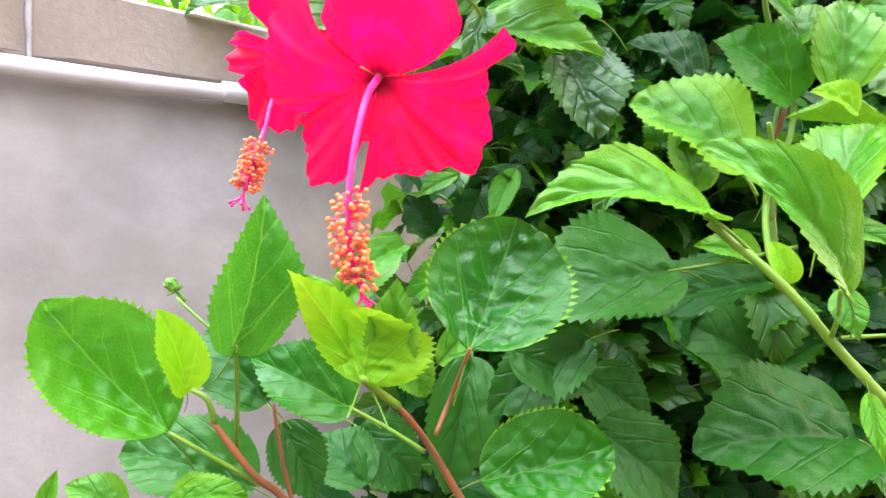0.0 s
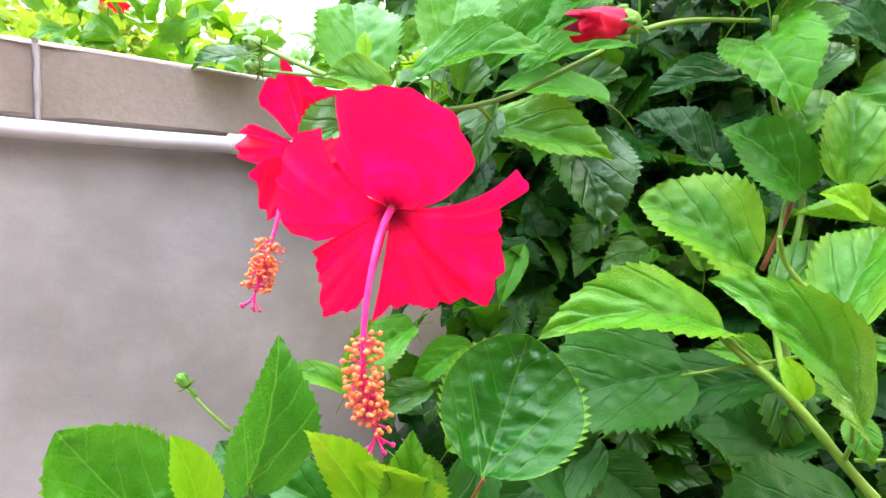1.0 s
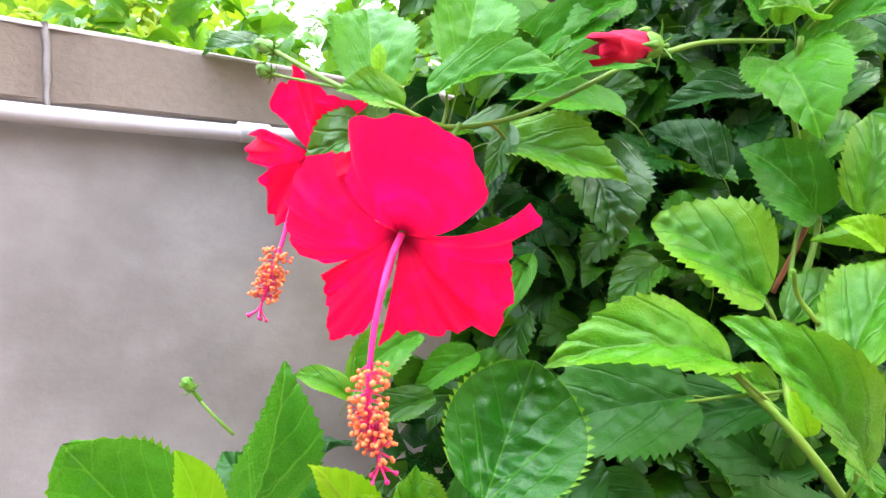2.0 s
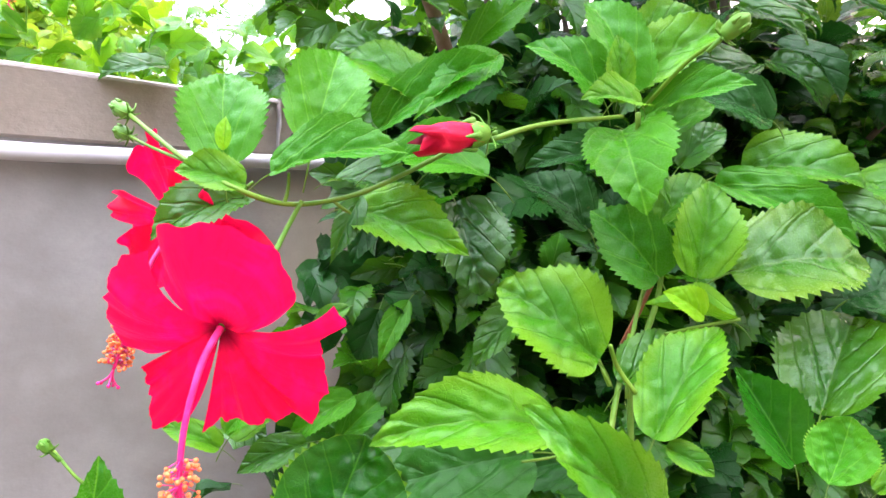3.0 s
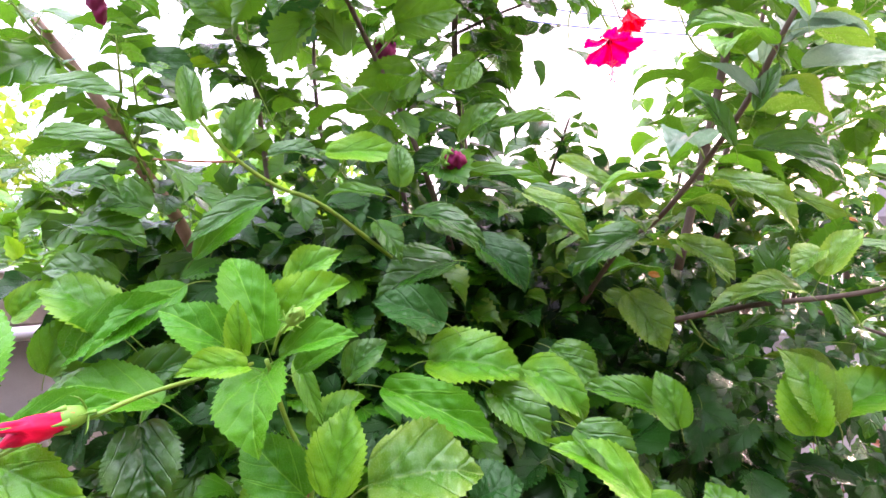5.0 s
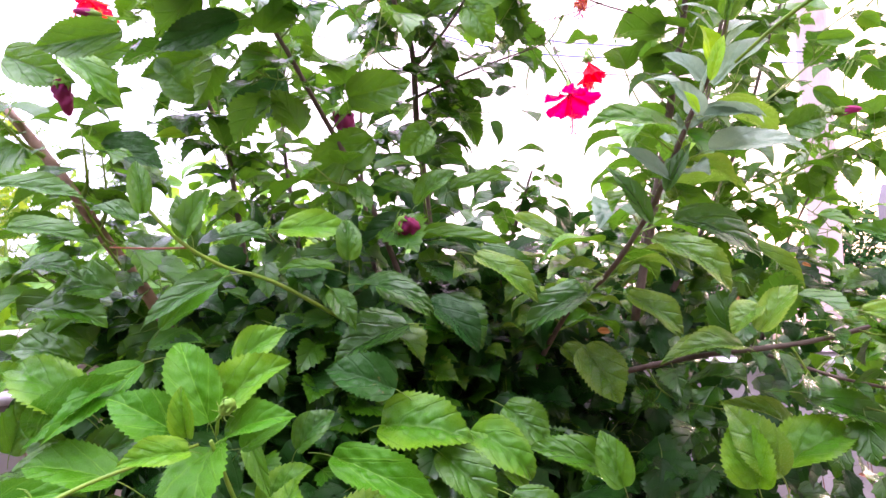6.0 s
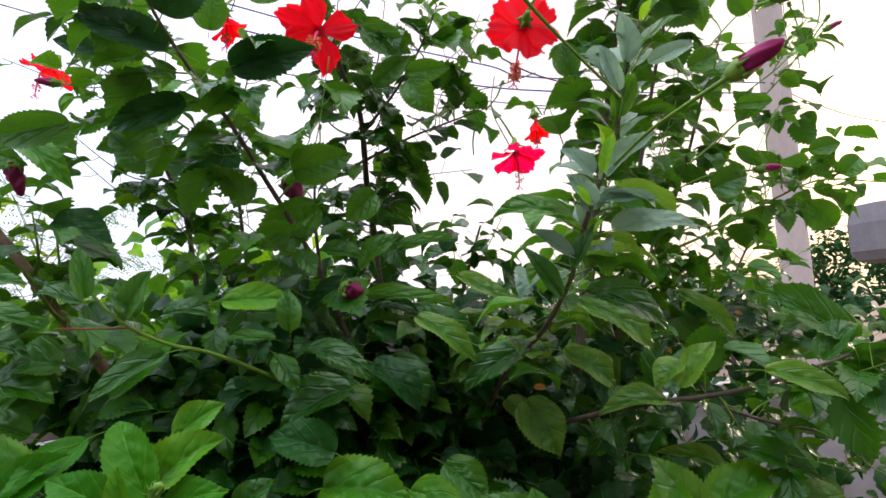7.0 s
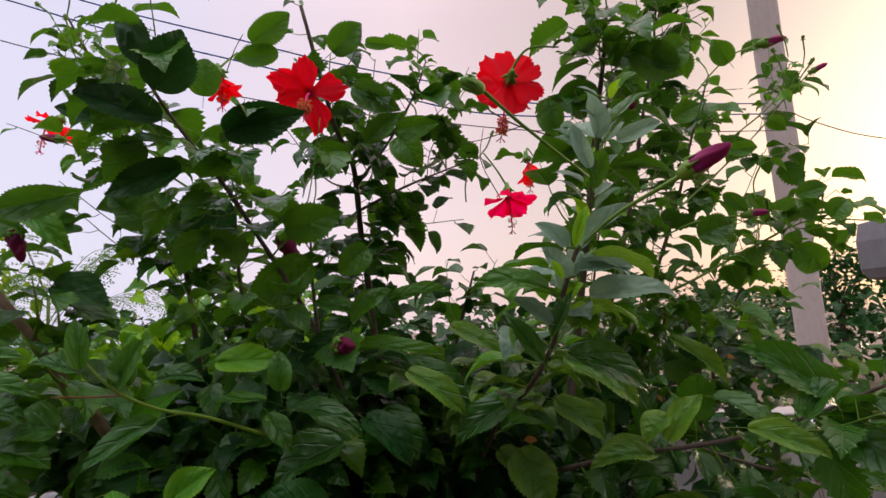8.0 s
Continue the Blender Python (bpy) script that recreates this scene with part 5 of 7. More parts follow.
leaf(front, "oval", MATURE, (0.519, 0.420, 1.320), (0.565, 0.397, 1.282), (-0.11, -0.90, 0.66), 0.041)
leaf(front, "oval", MATURE, (0.470, 0.544, 1.331), (0.525, 0.513, 1.276), (-0.09, -0.91, 0.67), 0.052)
leaf(front, "oval", YOUNG, (0.576, 0.413, 1.255), (0.487, 0.428, 1.309), (0.17, -0.84, 0.76), 0.031)
leaf(front, "oval", YOUNG, (0.585, 0.415, 1.254), (0.613, 0.379, 1.236), (-0.38, -0.64, 0.92), 0.031)
stem(front, [(0.036, 0.342, 0.978), (0.013, 0.335, 1.021), (-0.002, 0.316, 1.053), (-0.014, 0.287, 1.079)], 0.0026, 0.0016, STEM_BROWN)
stem(front, [(-0.067, 0.342, 0.970), (-0.085, 0.334, 1.009), (-0.096, 0.315, 1.031), (-0.116, 0.307, 1.064)], 0.0025, 0.0017, STEM_BROWN)
stem(front, [(-0.081, 0.344, 0.998), (-0.086, 0.335, 1.036), (-0.091, 0.337, 1.064)], 0.0013, 0.0010, STEM_BROWN)
stem(front, [(0.005, 0.321, 1.052), (0.014, 0.327, 1.073), (0.023, 0.299, 1.106)], 0.0013, 0.0010, STEM_BROWN)
stem(front, [(-0.106, 0.316, 1.046), (-0.099, 0.298, 1.080), (-0.093, 0.279, 1.111)], 0.0014, 0.0010, STEM_GREEN)
stem(front, [(-0.094, 0.320, 1.023), (-0.115, 0.306, 1.044), (-0.135, 0.297, 1.061)], 0.0015, 0.0010, STEM_GREEN)
stem(front, [(-0.001, 0.326, 1.040), (-0.021, 0.326, 1.053), (-0.045, 0.327, 1.066)], 0.0015, 0.0010, STEM_GREEN)
stem(front, [(-0.014, 0.287, 1.079), (-0.022, 0.268, 1.092), (-0.027, 0.249, 1.103)], 0.0022, 0.0016, STEM_GREEN)
stem(front, [(0.279, 0.316, 1.049), (0.252, 0.312, 1.076), (0.228, 0.318, 1.104), (0.202, 0.330, 1.139), (0.170, 0.352, 1.173)], 0.0030, 0.0026, STEM_GREEN)
stem(front, [(0.203, 0.332, 1.136), (0.220, 0.382, 1.170), (0.244, 0.424, 1.223)], 0.0024, 0.0020, STEM_GREEN)
stem(front, [(0.225, 0.319, 1.108), (0.222, 0.309, 1.122), (0.217, 0.300, 1.138)], 0.0013, 0.0010, STEM_GREEN)
stem(front, [(0.231, 0.319, 1.109), (0.240, 0.314, 1.111), (0.258, 0.309, 1.113)], 0.0013, 0.0010, STEM_GREEN)
stem(front, [(0.232, 0.366, 1.158), (0.205, 0.376, 1.150), (0.183, 0.381, 1.145), (0.170, 0.380, 1.143), (0.157, 0.380, 1.141)], 0.0013, 0.0010, STEM_GREEN)
stem(front, [(0.113, 0.417, 1.362), (0.061, 0.394, 1.332), (0.028, 0.383, 1.318), (-0.008, 0.378, 1.313), (-0.038, 0.364, 1.323), (-0.078, 0.397, 1.339), (-0.133, 0.441, 1.370)], 0.0016, 0.0018, STEM_GREEN)
stem(front, [(-0.078, 0.397, 1.338), (-0.104, 0.418, 1.345), (-0.137, 0.449, 1.355)], 0.0012, 0.0010, STEM_GREEN)
stem(front, [(-0.008, 0.378, 1.313), (-0.006, 0.379, 1.323), (-0.006, 0.380, 1.333)], 0.0013, 0.0010, STEM_GREEN)
stem(front, [(0.023, 0.383, 1.316), (0.028, 0.383, 1.312), (0.033, 0.392, 1.308)], 0.0013, 0.0010, STEM_GREEN)
stem(front, [(0.121, 0.366, 1.359), (0.160, 0.388, 1.373), (0.227, 0.428, 1.386)], 0.0018, 0.0015, STEM_GREEN)
stem(front, [(0.248, 0.410, 1.125), (0.252, 0.433, 1.186), (0.277, 0.454, 1.264), (0.252, 0.452, 1.334), (0.238, 0.427, 1.389)], 0.0026, 0.0020, STEM_GREEN)
stem(front, [(0.243, 0.427, 1.394), (0.252, 0.386, 1.417), (0.261, 0.355, 1.428)], 0.0015, 0.0012, STEM_GREEN)
stem(front, [(0.222, 0.398, 1.191), (0.217, 0.399, 1.201), (0.215, 0.410, 1.210)], 0.0016, 0.0012, STEM_GREEN)
stem(front, [(0.243, 0.417, 1.175), (0.247, 0.430, 1.206), (0.260, 0.453, 1.237), (0.271, 0.465, 1.263)], 0.0020, 0.0016, STEM_GREEN)
stem(front, [(0.161, 0.337, 1.178), (0.177, 0.336, 1.166), (0.199, 0.344, 1.149)], 0.0013, 0.0010, STEM_GREEN)
stem(front, [(0.225, 0.357, 1.200), (0.213, 0.360, 1.216), (0.204, 0.352, 1.233)], 0.0016, 0.0014, STEM_GREEN)
stem(front, [(0.253, 0.465, 1.204), (0.274, 0.464, 1.255), (0.289, 0.474, 1.295)], 0.0022, 0.0018, STEM_BROWN)
stem(front, [(0.267, 0.416, 1.226), (0.293, 0.409, 1.235), (0.317, 0.403, 1.242)], 0.0014, 0.0014, STEM_GREEN)
stem(front, [(-0.157, 0.432, 1.085), (-0.173, 0.433, 1.099), (-0.194, 0.445, 1.112)], 0.0013, 0.0011, STEM_GREEN)
leaf(front, "oval", FRESH, (0.047, 0.529, 1.379), (0.142, 0.508, 1.437), (-0.31, -0.93, 0.43), 0.039)
leaf(front, "oval", FRESH, (0.084, 0.554, 1.394), (-0.010, 0.583, 1.439), (0.11, -0.71, 0.94), 0.046)
leaf(front, "flat", FRESH, (0.134, 0.494, 1.341), (0.044, 0.512, 1.353), (-0.05, -0.70, 0.96), 0.058)
leaf(front, "oval", MATURE, (0.018, 0.545, 1.362), (0.033, 0.559, 1.417), (0.25, -0.95, 0.42), 0.036)
leaf(front, "arch", MATURE, (0.060, 0.602, 1.446), (-0.018, 0.619, 1.457), (-0.09, -0.81, 0.84), 0.039)
leaf(front, "oval", YOUNG, (-0.035, 0.597, 1.413), (0.015, 0.597, 1.442), (-0.13, -0.97, 0.47), 0.038)
leaf(front, "lance", MATURE, (-0.017, 0.629, 1.446), (0.048, 0.632, 1.496), (-0.06, -0.99, 0.39), 0.030)
leaf(front, "oval", MATURE, (0.028, 0.585, 1.508), (0.102, 0.567, 1.485), (0.03, -0.73, 0.93), 0.050)
leaf(front, "oval", MATURE, (0.099, 0.587, 1.528), (0.040, 0.596, 1.525), (-0.16, -0.85, 0.75), 0.051)
stem(front, [(-0.114, 0.307, 1.063), (-0.117, 0.303, 1.077), (-0.125, 0.303, 1.082)], 0.0017, 0.0013, STEM_GREEN)

leaf(front, "oval", DEEP, (-0.275, 0.868, 1.474), (-0.345, 0.826, 1.446), (0.25, -0.55, 0.85), 0.046)

# flowers and buds of the front bush
flower(front, (-0.026, 0.307, 1.248), (-0.10, -0.93, -0.30),
       [],
       [(-0.026, 0.306, 1.248), (-0.031, 0.290, 1.232), (-0.036, 0.279, 1.200), (-0.037, 0.277, 1.165), (-0.032, 0.279, 1.140)],
       [(-0.026, 0.330, 1.253), (-0.016, 0.358, 1.270), (-0.007, 0.374, 1.294), (0.003, 0.379, 1.3155)], 11, label="large open red hibiscus flower with a long drooping stamen column",
       fans=[(202, 257, 3, -8, (0.044, 0.048, 0.052, 0.060, 0.062, 0.056), 72, 0.06, 0), (262, 316, -3, 4, (0.060, 0.050, 0.050, 0.052, 0.058, 0.056), 74, 0.05, 1),
             (147, 207, -19, -4, (0.057, 0.060, 0.062, 0.060, 0.060, 0.063, 0.057, 0.045), 84, 0.16, 2),
             (-54, 5, 0, 15, (0.050, 0.068, 0.069, 0.066, 0.063, 0.060, 0.058, 0.057, 0.074, 0.070), 82, 0.06, 2),
             (7, 141, 8, -9, (0.030, 0.050, 0.055, 0.057, 0.061, 0.064, 0.064, 0.061, 0.067, 0.047, 0.040), 84, 0.14, 3)])
flower(front, (-0.102, 0.453, 1.295), (-0.42, -0.84, -0.20),
       [(98, 72, 0.066, 0.046), (176, 76, 0.068, 0.042), (240, 66, 0.060, 0.056), (332, 82, 0.100, 0.074), (28, 72, 0.068, 0.058)],
       [(-0.102, 0.453, 1.295), (-0.114, 0.429, 1.262), (-0.118, 0.417, 1.236), (-0.123, 0.409, 1.213), (-0.128, 0.402, 1.192)],
       [(-0.094, 0.468, 1.299), (-0.072, 0.483, 1.310), (-0.052, 0.473, 1.325)], 12, label="open red hibiscus flower hanging before the wall")
bud(front, (0.120, 0.364, 1.3635), (0.079, 0.341, 1.355), 0.0088, BUDRED, [(0.118, 0.364, 1.363), (0.126, 0.366, 1.364)], label="opening red flower bud with a pale green calyx", husk=0.34, split=1.0)
bud(front, (-0.186, 0.426, 1.120), (-0.193, 0.426, 1.129), 0.0042, CALYX, [(-0.186, 0.426, 1.120), (-0.180, 0.428, 1.112)], label="small closed green bud", husk=0.7)
bud(front, (-0.133, 0.441, 1.370), (-0.150, 0.452, 1.379), 0.0055, CALYX, [(-0.128, 0.438, 1.366), (-0.133, 0.441, 1.370)], label="closed green bud with thin spiky bracts", husk=0.7)
bud(front, (-0.137, 0.449, 1.355), (-0.150, 0.455, 1.361), 0.0050, CALYX, [(-0.130, 0.445, 1.353), (-0.137, 0.449, 1.355)], label="closed green bud with thin spiky bracts", husk=0.7)
bud(front, (0.261, 0.355, 1.428), (0.270, 0.343, 1.439), 0.0056, CALYX, [(0.255, 0.362, 1.420), (0.261, 0.355, 1.428)], label="closed green bud with spiky bracts", husk=0.7)


def undergrowth(bush, box_lo, box_hi, keep, count, size, material, seed, name="foliage", label="", rows=8, cols=4):
    """Joined leaves that fill the inside of a bush."""
    rng = random.Random(seed)
    leaves = Foliage(rows, cols, 0.2)
    made = 0
    while made < count:
        at = Vector([rng.uniform(a, b) for a, b in zip(box_lo, box_hi)])
        if not keep(at, rng):
            continue
        made += 1
        way = Vector((rng.gauss(0, 0.8), rng.gauss(-0.25, 0.6), rng.gauss(-0.45, 0.6)))
        face = Vector((rng.gauss(0, 0.5), rng.gauss(-0.7, 0.5), rng.gauss(0.7, 0.4)))
        leaves.add(at, way, face, size * rng.uniform(0.7, 1.25), rng.uniform(0.85, 1.15), rng)
    return leaves.link(name, material, bush, label)


def front_face(x, z):
    """How far back the inside of the bushes begins."""
    y = 0.585 + 0.16 * max(0.0, min(1.0, (x - 0.40) / 0.6))
    return y + (0.13 if z > 1.36 else 0.13 * max(0.0, (z - 1.24) / 0.12)) - (0.06 if z < 1.12 else 0.0)


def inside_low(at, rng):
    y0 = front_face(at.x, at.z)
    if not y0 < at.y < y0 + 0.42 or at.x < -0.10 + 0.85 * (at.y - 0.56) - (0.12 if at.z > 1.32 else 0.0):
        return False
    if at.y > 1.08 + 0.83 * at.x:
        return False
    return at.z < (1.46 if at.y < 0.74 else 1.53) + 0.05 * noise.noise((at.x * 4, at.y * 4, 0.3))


undergrowth(front, (-0.1, 0.5, 0.45), (0.75, 1.2, 1.68), inside_low, 2300, 0.062, MATURE, 21, label="mature green leaves inside the bush")
# the second filling is coloured dark in place of the shade in there
undergrowth(front, (-0.1, 0.5, 0.45), (0.75, 1.2, 1.68), inside_low, 2600, 0.064, DARK_SHADED, 22, label="leaves inside the bush, coloured dark for the shade")


def over_wall(at, rng):
    """Leaves that lean over the coping from behind the wall."""
    line = 1.123 + 0.83 * at.x
    if not line + 0.16 < at.y < line + 0.60:
        return False
    return at.z < 1.635 + 0.135 * max(0.0, min(1.0, (at.x + 0.15) / 0.25)) + 0.14 * noise.noise((at.x * 5, at.y * 5, 0.9))


undergrowth(front, (-0.62, 0.7, 1.20), (0.45, 1.9, 1.84), over_wall, 1050, 0.060, YOUNG, 23, label="bright green leaves leaning over the wall")
undergrowth(front, (-0.62, 0.7, 1.20), (0.45, 1.9, 1.84), over_wall, 460, 0.058, LIME, 24, label="lime-green leaves leaning over the wall")


def outer_leaves(bush, lo, hi, keep, count, size, material, seed, label):
    """The leaves of a bush's outer face, hanging outwards on their stalks."""
    rng = random.Random(seed)
    leaves = Foliage(21, 6, 0.35, ("oval", "arch", "droop", "wavy", "flat"))
    made = 0
    while made < count:
        x, z = rng.uniform(lo[0], hi[0]), rng.uniform(lo[1], hi[1])
        at = Vector((x, front_face(x, z) + rng.uniform(-0.035, 0.05), z))
        if not keep(at):
            continue
        made += 1
        way = Vector((rng.gauss(0, 0.75), rng.gauss(-0.55, 0.35), rng.gauss(-0.35, 0.45)))
        face = Vector((rng.gauss(0, 0.35), rng.gauss(-0.55, 0.35), 0.9))
        leaves.add(at, way, face, size * rng.uniform(0.65, 1.3), rng.uniform(0.85, 1.15), rng)
    return leaves.link("outer_foliage", material, bush, label)


def low_face(at):
    return at.z < 1.47 + 0.03 * noise.noise((at.x * 6, 0, 2.0)) and at.x > -0.02 + 0.1 * noise.noise((0, at.z * 6, 4.0))


outer_leaves(front, (0.02, 0.85), (0.55, 1.50), low_face, 170, 0.062, MATURE, 51, "green leaves on the outer face of the low bush")
outer_leaves(front, (0.02, 0.85), (0.55, 1.50), low_face, 60, 0.056, FRESH, 52, "fresh green leaves on the outer face of the low bush")
outer_leaves(front, (0.02, 0.80), (0.55, 1.45), low_face, 90, 0.064, DARK_SHADED, 53, "dark leaves on the outer face of the low bush")

# leaves and stems of the tall bush behind
leaf(rear, "lance", MATURE, (0.346, 0.628, 1.521), (0.375, 0.606, 1.470), (-0.10, -0.93, 0.90), 0.032)
leaf(rear, "arch", MATURE, (0.407, 0.615, 1.527), (0.467, 0.590, 1.486), (-0.17, -0.93, 0.88), 0.037)
leaf(rear, "oval", DEEP, (0.502, 0.713, 1.497), (0.553, 0.682, 1.434), (-0.19, -0.93, 0.85), 0.062)
leaf(rear, "oval", DEEP, (0.557, 0.685, 1.571), (0.631, 0.650, 1.508), (-0.25, -0.94, 0.78), 0.047)
leaf(rear, "oval", DEEP, (0.699, 0.636, 1.517), (0.601, 0.636, 1.455), (-0.30, -0.82, 1.03), 0.051)
leaf(rear, "oval", PALE, (0.712, 0.693, 1.428), (0.749, 0.660, 1.352), (-0.34, -0.91, 0.78), 0.067)
leaf(rear, "oval", DEEP, (0.438, 0.638, 1.474), (0.349, 0.635, 1.425), (-0.20, -0.89, 0.96), 0.061)
leaf(rear, "oval", DEEP, (1.004, 0.391, 1.521), (0.913, 0.423, 1.582), (-0.25, -0.96, 0.68), 0.053)
leaf(rear, "arch", PALE, (0.902, 0.398, 1.491), (0.981, 0.373, 1.455), (-0.16, -0.95, 0.83), 0.033)
leaf(rear, "oval", DEEP, (0.955, 0.374, 1.504), (1.003, 0.374, 1.540), (-0.47, -0.63, 1.17), 0.032)
leaf(rear, "oval", PALE, (0.760, 0.634, 1.504), (0.819, 0.610, 1.452), (-0.14, -0.95, 0.83), 0.045)
leaf(rear, "oval", PALE, (0.847, 0.529, 1.443), (0.762, 0.541, 1.429), (-0.21, -0.78, 1.13), 0.036)
leaf(rear, "oval", PALE, (0.863, 0.511, 1.465), (0.919, 0.513, 1.518), (-0.47, -0.71, 1.08), 0.036)
leaf(rear, "oval", PALE, (0.869, 0.522, 1.493), (0.832, 0.521, 1.458), (-0.46, -0.73, 1.06), 0.034)
leaf(rear, "oval", PALE, (1.017, 0.654, 1.306), (0.915, 0.681, 1.338), (-0.08, -0.86, 1.05), 0.033)
leaf(rear, "flat", DEEP, (0.976, 0.576, 1.370), (1.087, 0.540, 1.316), (-0.11, -0.92, 0.93), 0.050)
leaf(rear, "flat", PALE, (1.055, 0.562, 1.301), (1.132, 0.539, 1.269), (-0.09, -0.90, 0.99), 0.050)
leaf(rear, "arch", MATURE, (0.640, 0.323, 1.656), (0.562, 0.319, 1.657), (0.05, -0.92, 0.94), 0.031)
leaf(rear, "arch", SKY_TINTED, (0.704, 0.355, 1.650), (0.789, 0.336, 1.642), (-0.15, -0.90, 0.96), 0.034)
leaf(rear, "arch", DEEP, (0.696, 0.409, 1.589), (0.770, 0.383, 1.540), (-0.18, -0.96, 0.77), 0.036)
leaf(rear, "oval", SKY_TINTED, (0.655, 0.299, 1.697), (0.628, 0.309, 1.720), (-0.30, -0.95, 0.62), 0.018)
leaf(rear, "oval", SKY_TINTED, (0.655, 0.300, 1.668), (0.634, 0.311, 1.697), (-0.33, -0.94, 0.65), 0.020)
leaf(rear, "lance", LIME, (0.643, 0.284, 1.664), (0.634, 0.290, 1.683), (-0.36, -0.93, 0.66), 0.008)
leaf(rear, "lance", LIME, (0.663, 0.294, 1.696), (0.681, 0.300, 1.737), (-0.31, -0.91, 0.80), 0.011)
leaf(rear, "oval", SKY_TINTED, (0.682, 0.335, 1.676), (0.737, 0.324, 1.674), (-0.18, -0.96, 0.77), 0.019)
leaf(rear, "lance", SKY_TINTED, (0.659, 0.360, 1.623), (0.612, 0.376, 1.655), (-0.20, -0.96, 0.74), 0.019)
leaf(rear, "lance", DEEP, (0.657, 0.359, 1.612), (0.687, 0.364, 1.659), (-0.40, -0.85, 0.89), 0.017)
leaf(rear, "lance", DEEP, (0.651, 0.382, 1.585), (0.614, 0.401, 1.641), (-0.24, -0.95, 0.73), 0.021)
leaf(rear, "oval", SKY_TINTED, (0.677, 0.308, 1.697), (0.729, 0.306, 1.737), (-0.28, -0.90, 0.89), 0.020)
leaf(rear, "oval", SKY_TINTED, (0.670, 0.266, 1.766), (0.659, 0.276, 1.810), (-0.39, -0.92, 0.10), 0.015)
leaf(rear, "oval", SKY_TINTED, (0.700, 0.261, 1.789), (0.742, 0.257, 1.806), (-0.19, -0.96, 0.22), 0.016)
leaf(rear, "oval", MATURE, (0.460, 0.710, 1.660), (0.400, 0.723, 1.669), (-0.16, -0.93, 0.88), 0.034)
leaf(rear, "oval", MATURE, (0.466, 0.699, 1.643), (0.526, 0.698, 1.689), (-0.20, -0.95, 0.79), 0.033)
leaf(rear, "oval", MATURE, (0.536, 0.784, 1.676), (0.632, 0.768, 1.687), (-0.19, -0.93, 0.85), 0.032)
leaf(rear, "oval", DARK_SHADED, (0.464, 0.718, 1.617), (0.379, 0.724, 1.575), (-0.21, -0.93, 0.84), 0.039)
leaf(rear, "flat", MATURE, (0.352, 0.587, 1.592), (0.263, 0.604, 1.592), (-0.15, -0.78, 1.15), 0.025)
leaf(rear, "oval", MATURE, (0.366, 0.564, 1.559), (0.363, 0.576, 1.607), (0.01, -0.97, 0.79), 0.028)
leaf(rear, "oval", MATURE, (0.346, 0.558, 1.547), (0.283, 0.569, 1.544), (-0.18, -0.85, 1.05), 0.017)
leaf(rear, "arch", DEEP, (0.387, 0.597, 1.528), (0.467, 0.573, 1.490), (-0.04, -0.88, 1.03), 0.030)
leaf(rear, "oval", DARK_SHADED, (0.477, 0.658, 1.501), (0.535, 0.631, 1.435), (-0.00, -0.92, 0.94), 0.046)
leaf(rear, "oval", PALE, (0.542, 0.649, 1.563), (0.616, 0.620, 1.499), (-0.07, -0.93, 0.90), 0.039)
leaf(rear, "oval", DARK_SHADED, (0.441, 0.716, 1.508), (0.358, 0.716, 1.445), (-0.24, -0.91, 0.87), 0.056)
leaf(rear, "lance", DEEP, (0.231, 0.508, 1.537), (0.152, 0.510, 1.483), (-0.16, -0.97, 0.75), 0.031)
leaf(rear, "lance", MATURE, (0.206, 0.493, 1.581), (0.187, 0.507, 1.625), (0.24, -0.89, 0.93), 0.031)
leaf(rear, "oval", MATURE, (0.197, 0.494, 1.581), (0.223, 0.500, 1.630), (0.07, -0.99, 0.64), 0.026)
leaf(rear, "oval", DEEP, (0.148, 0.508, 1.598), (0.098, 0.521, 1.610), (-0.10, -0.88, 1.02), 0.023)
leaf(rear, "oval", MATURE, (0.163, 0.478, 1.604), (0.152, 0.492, 1.657), (0.25, -0.92, 0.85), 0.022)
leaf(rear, "oval", DEEP, (0.228, 0.537, 1.582), (0.282, 0.525, 1.577), (-0.15, -0.90, 0.97), 0.027)
leaf(rear, "arch", DEEP, (0.007, 0.585, 1.549), (0.075, 0.569, 1.538), (-0.11, -0.84, 1.08), 0.033)
leaf(rear, "flat", MATURE, (0.028, 0.492, 1.631), (0.112, 0.473, 1.616), (-0.13, -0.90, 0.97), 0.029)
leaf(rear, "flat", MATURE, (0.016, 0.540, 1.593), (0.109, 0.517, 1.571), (-0.09, -0.86, 1.06), 0.031)
leaf(rear, "round", DARK_SHADED, (0.061, 0.666, 1.711), (0.134, 0.655, 1.679), (-0.07, -0.98, 0.75), 0.051)
leaf(rear, "flat", MATURE, (0.009, 0.697, 1.824), (0.091, 0.678, 1.849), (-0.07, -0.89, -0.45), 0.046)
leaf(rear, "arch", YOUNG, (0.025, 0.638, 1.817), (0.095, 0.630, 1.747), (0.25, -0.91, 0.35), 0.035)
leaf(rear, "flat", MATURE, (-0.046, 0.653, 1.816), (0.038, 0.639, 1.781), (-0.18, -0.98, -0.04), 0.051)
leaf(rear, "flat", MATURE, (0.181, 0.817, 1.917), (0.069, 0.840, 1.901), (-0.17, -0.96, -0.23), 0.048)
leaf(rear, "flat", MATURE, (0.154, 0.782, 1.874), (0.063, 0.802, 1.846), (-0.08, -0.91, -0.41), 0.044)
leaf(rear, "round", DARK_SHADED, (0.270, 0.793, 1.849), (0.185, 0.814, 1.806), (-0.04, -0.93, -0.36), 0.077)
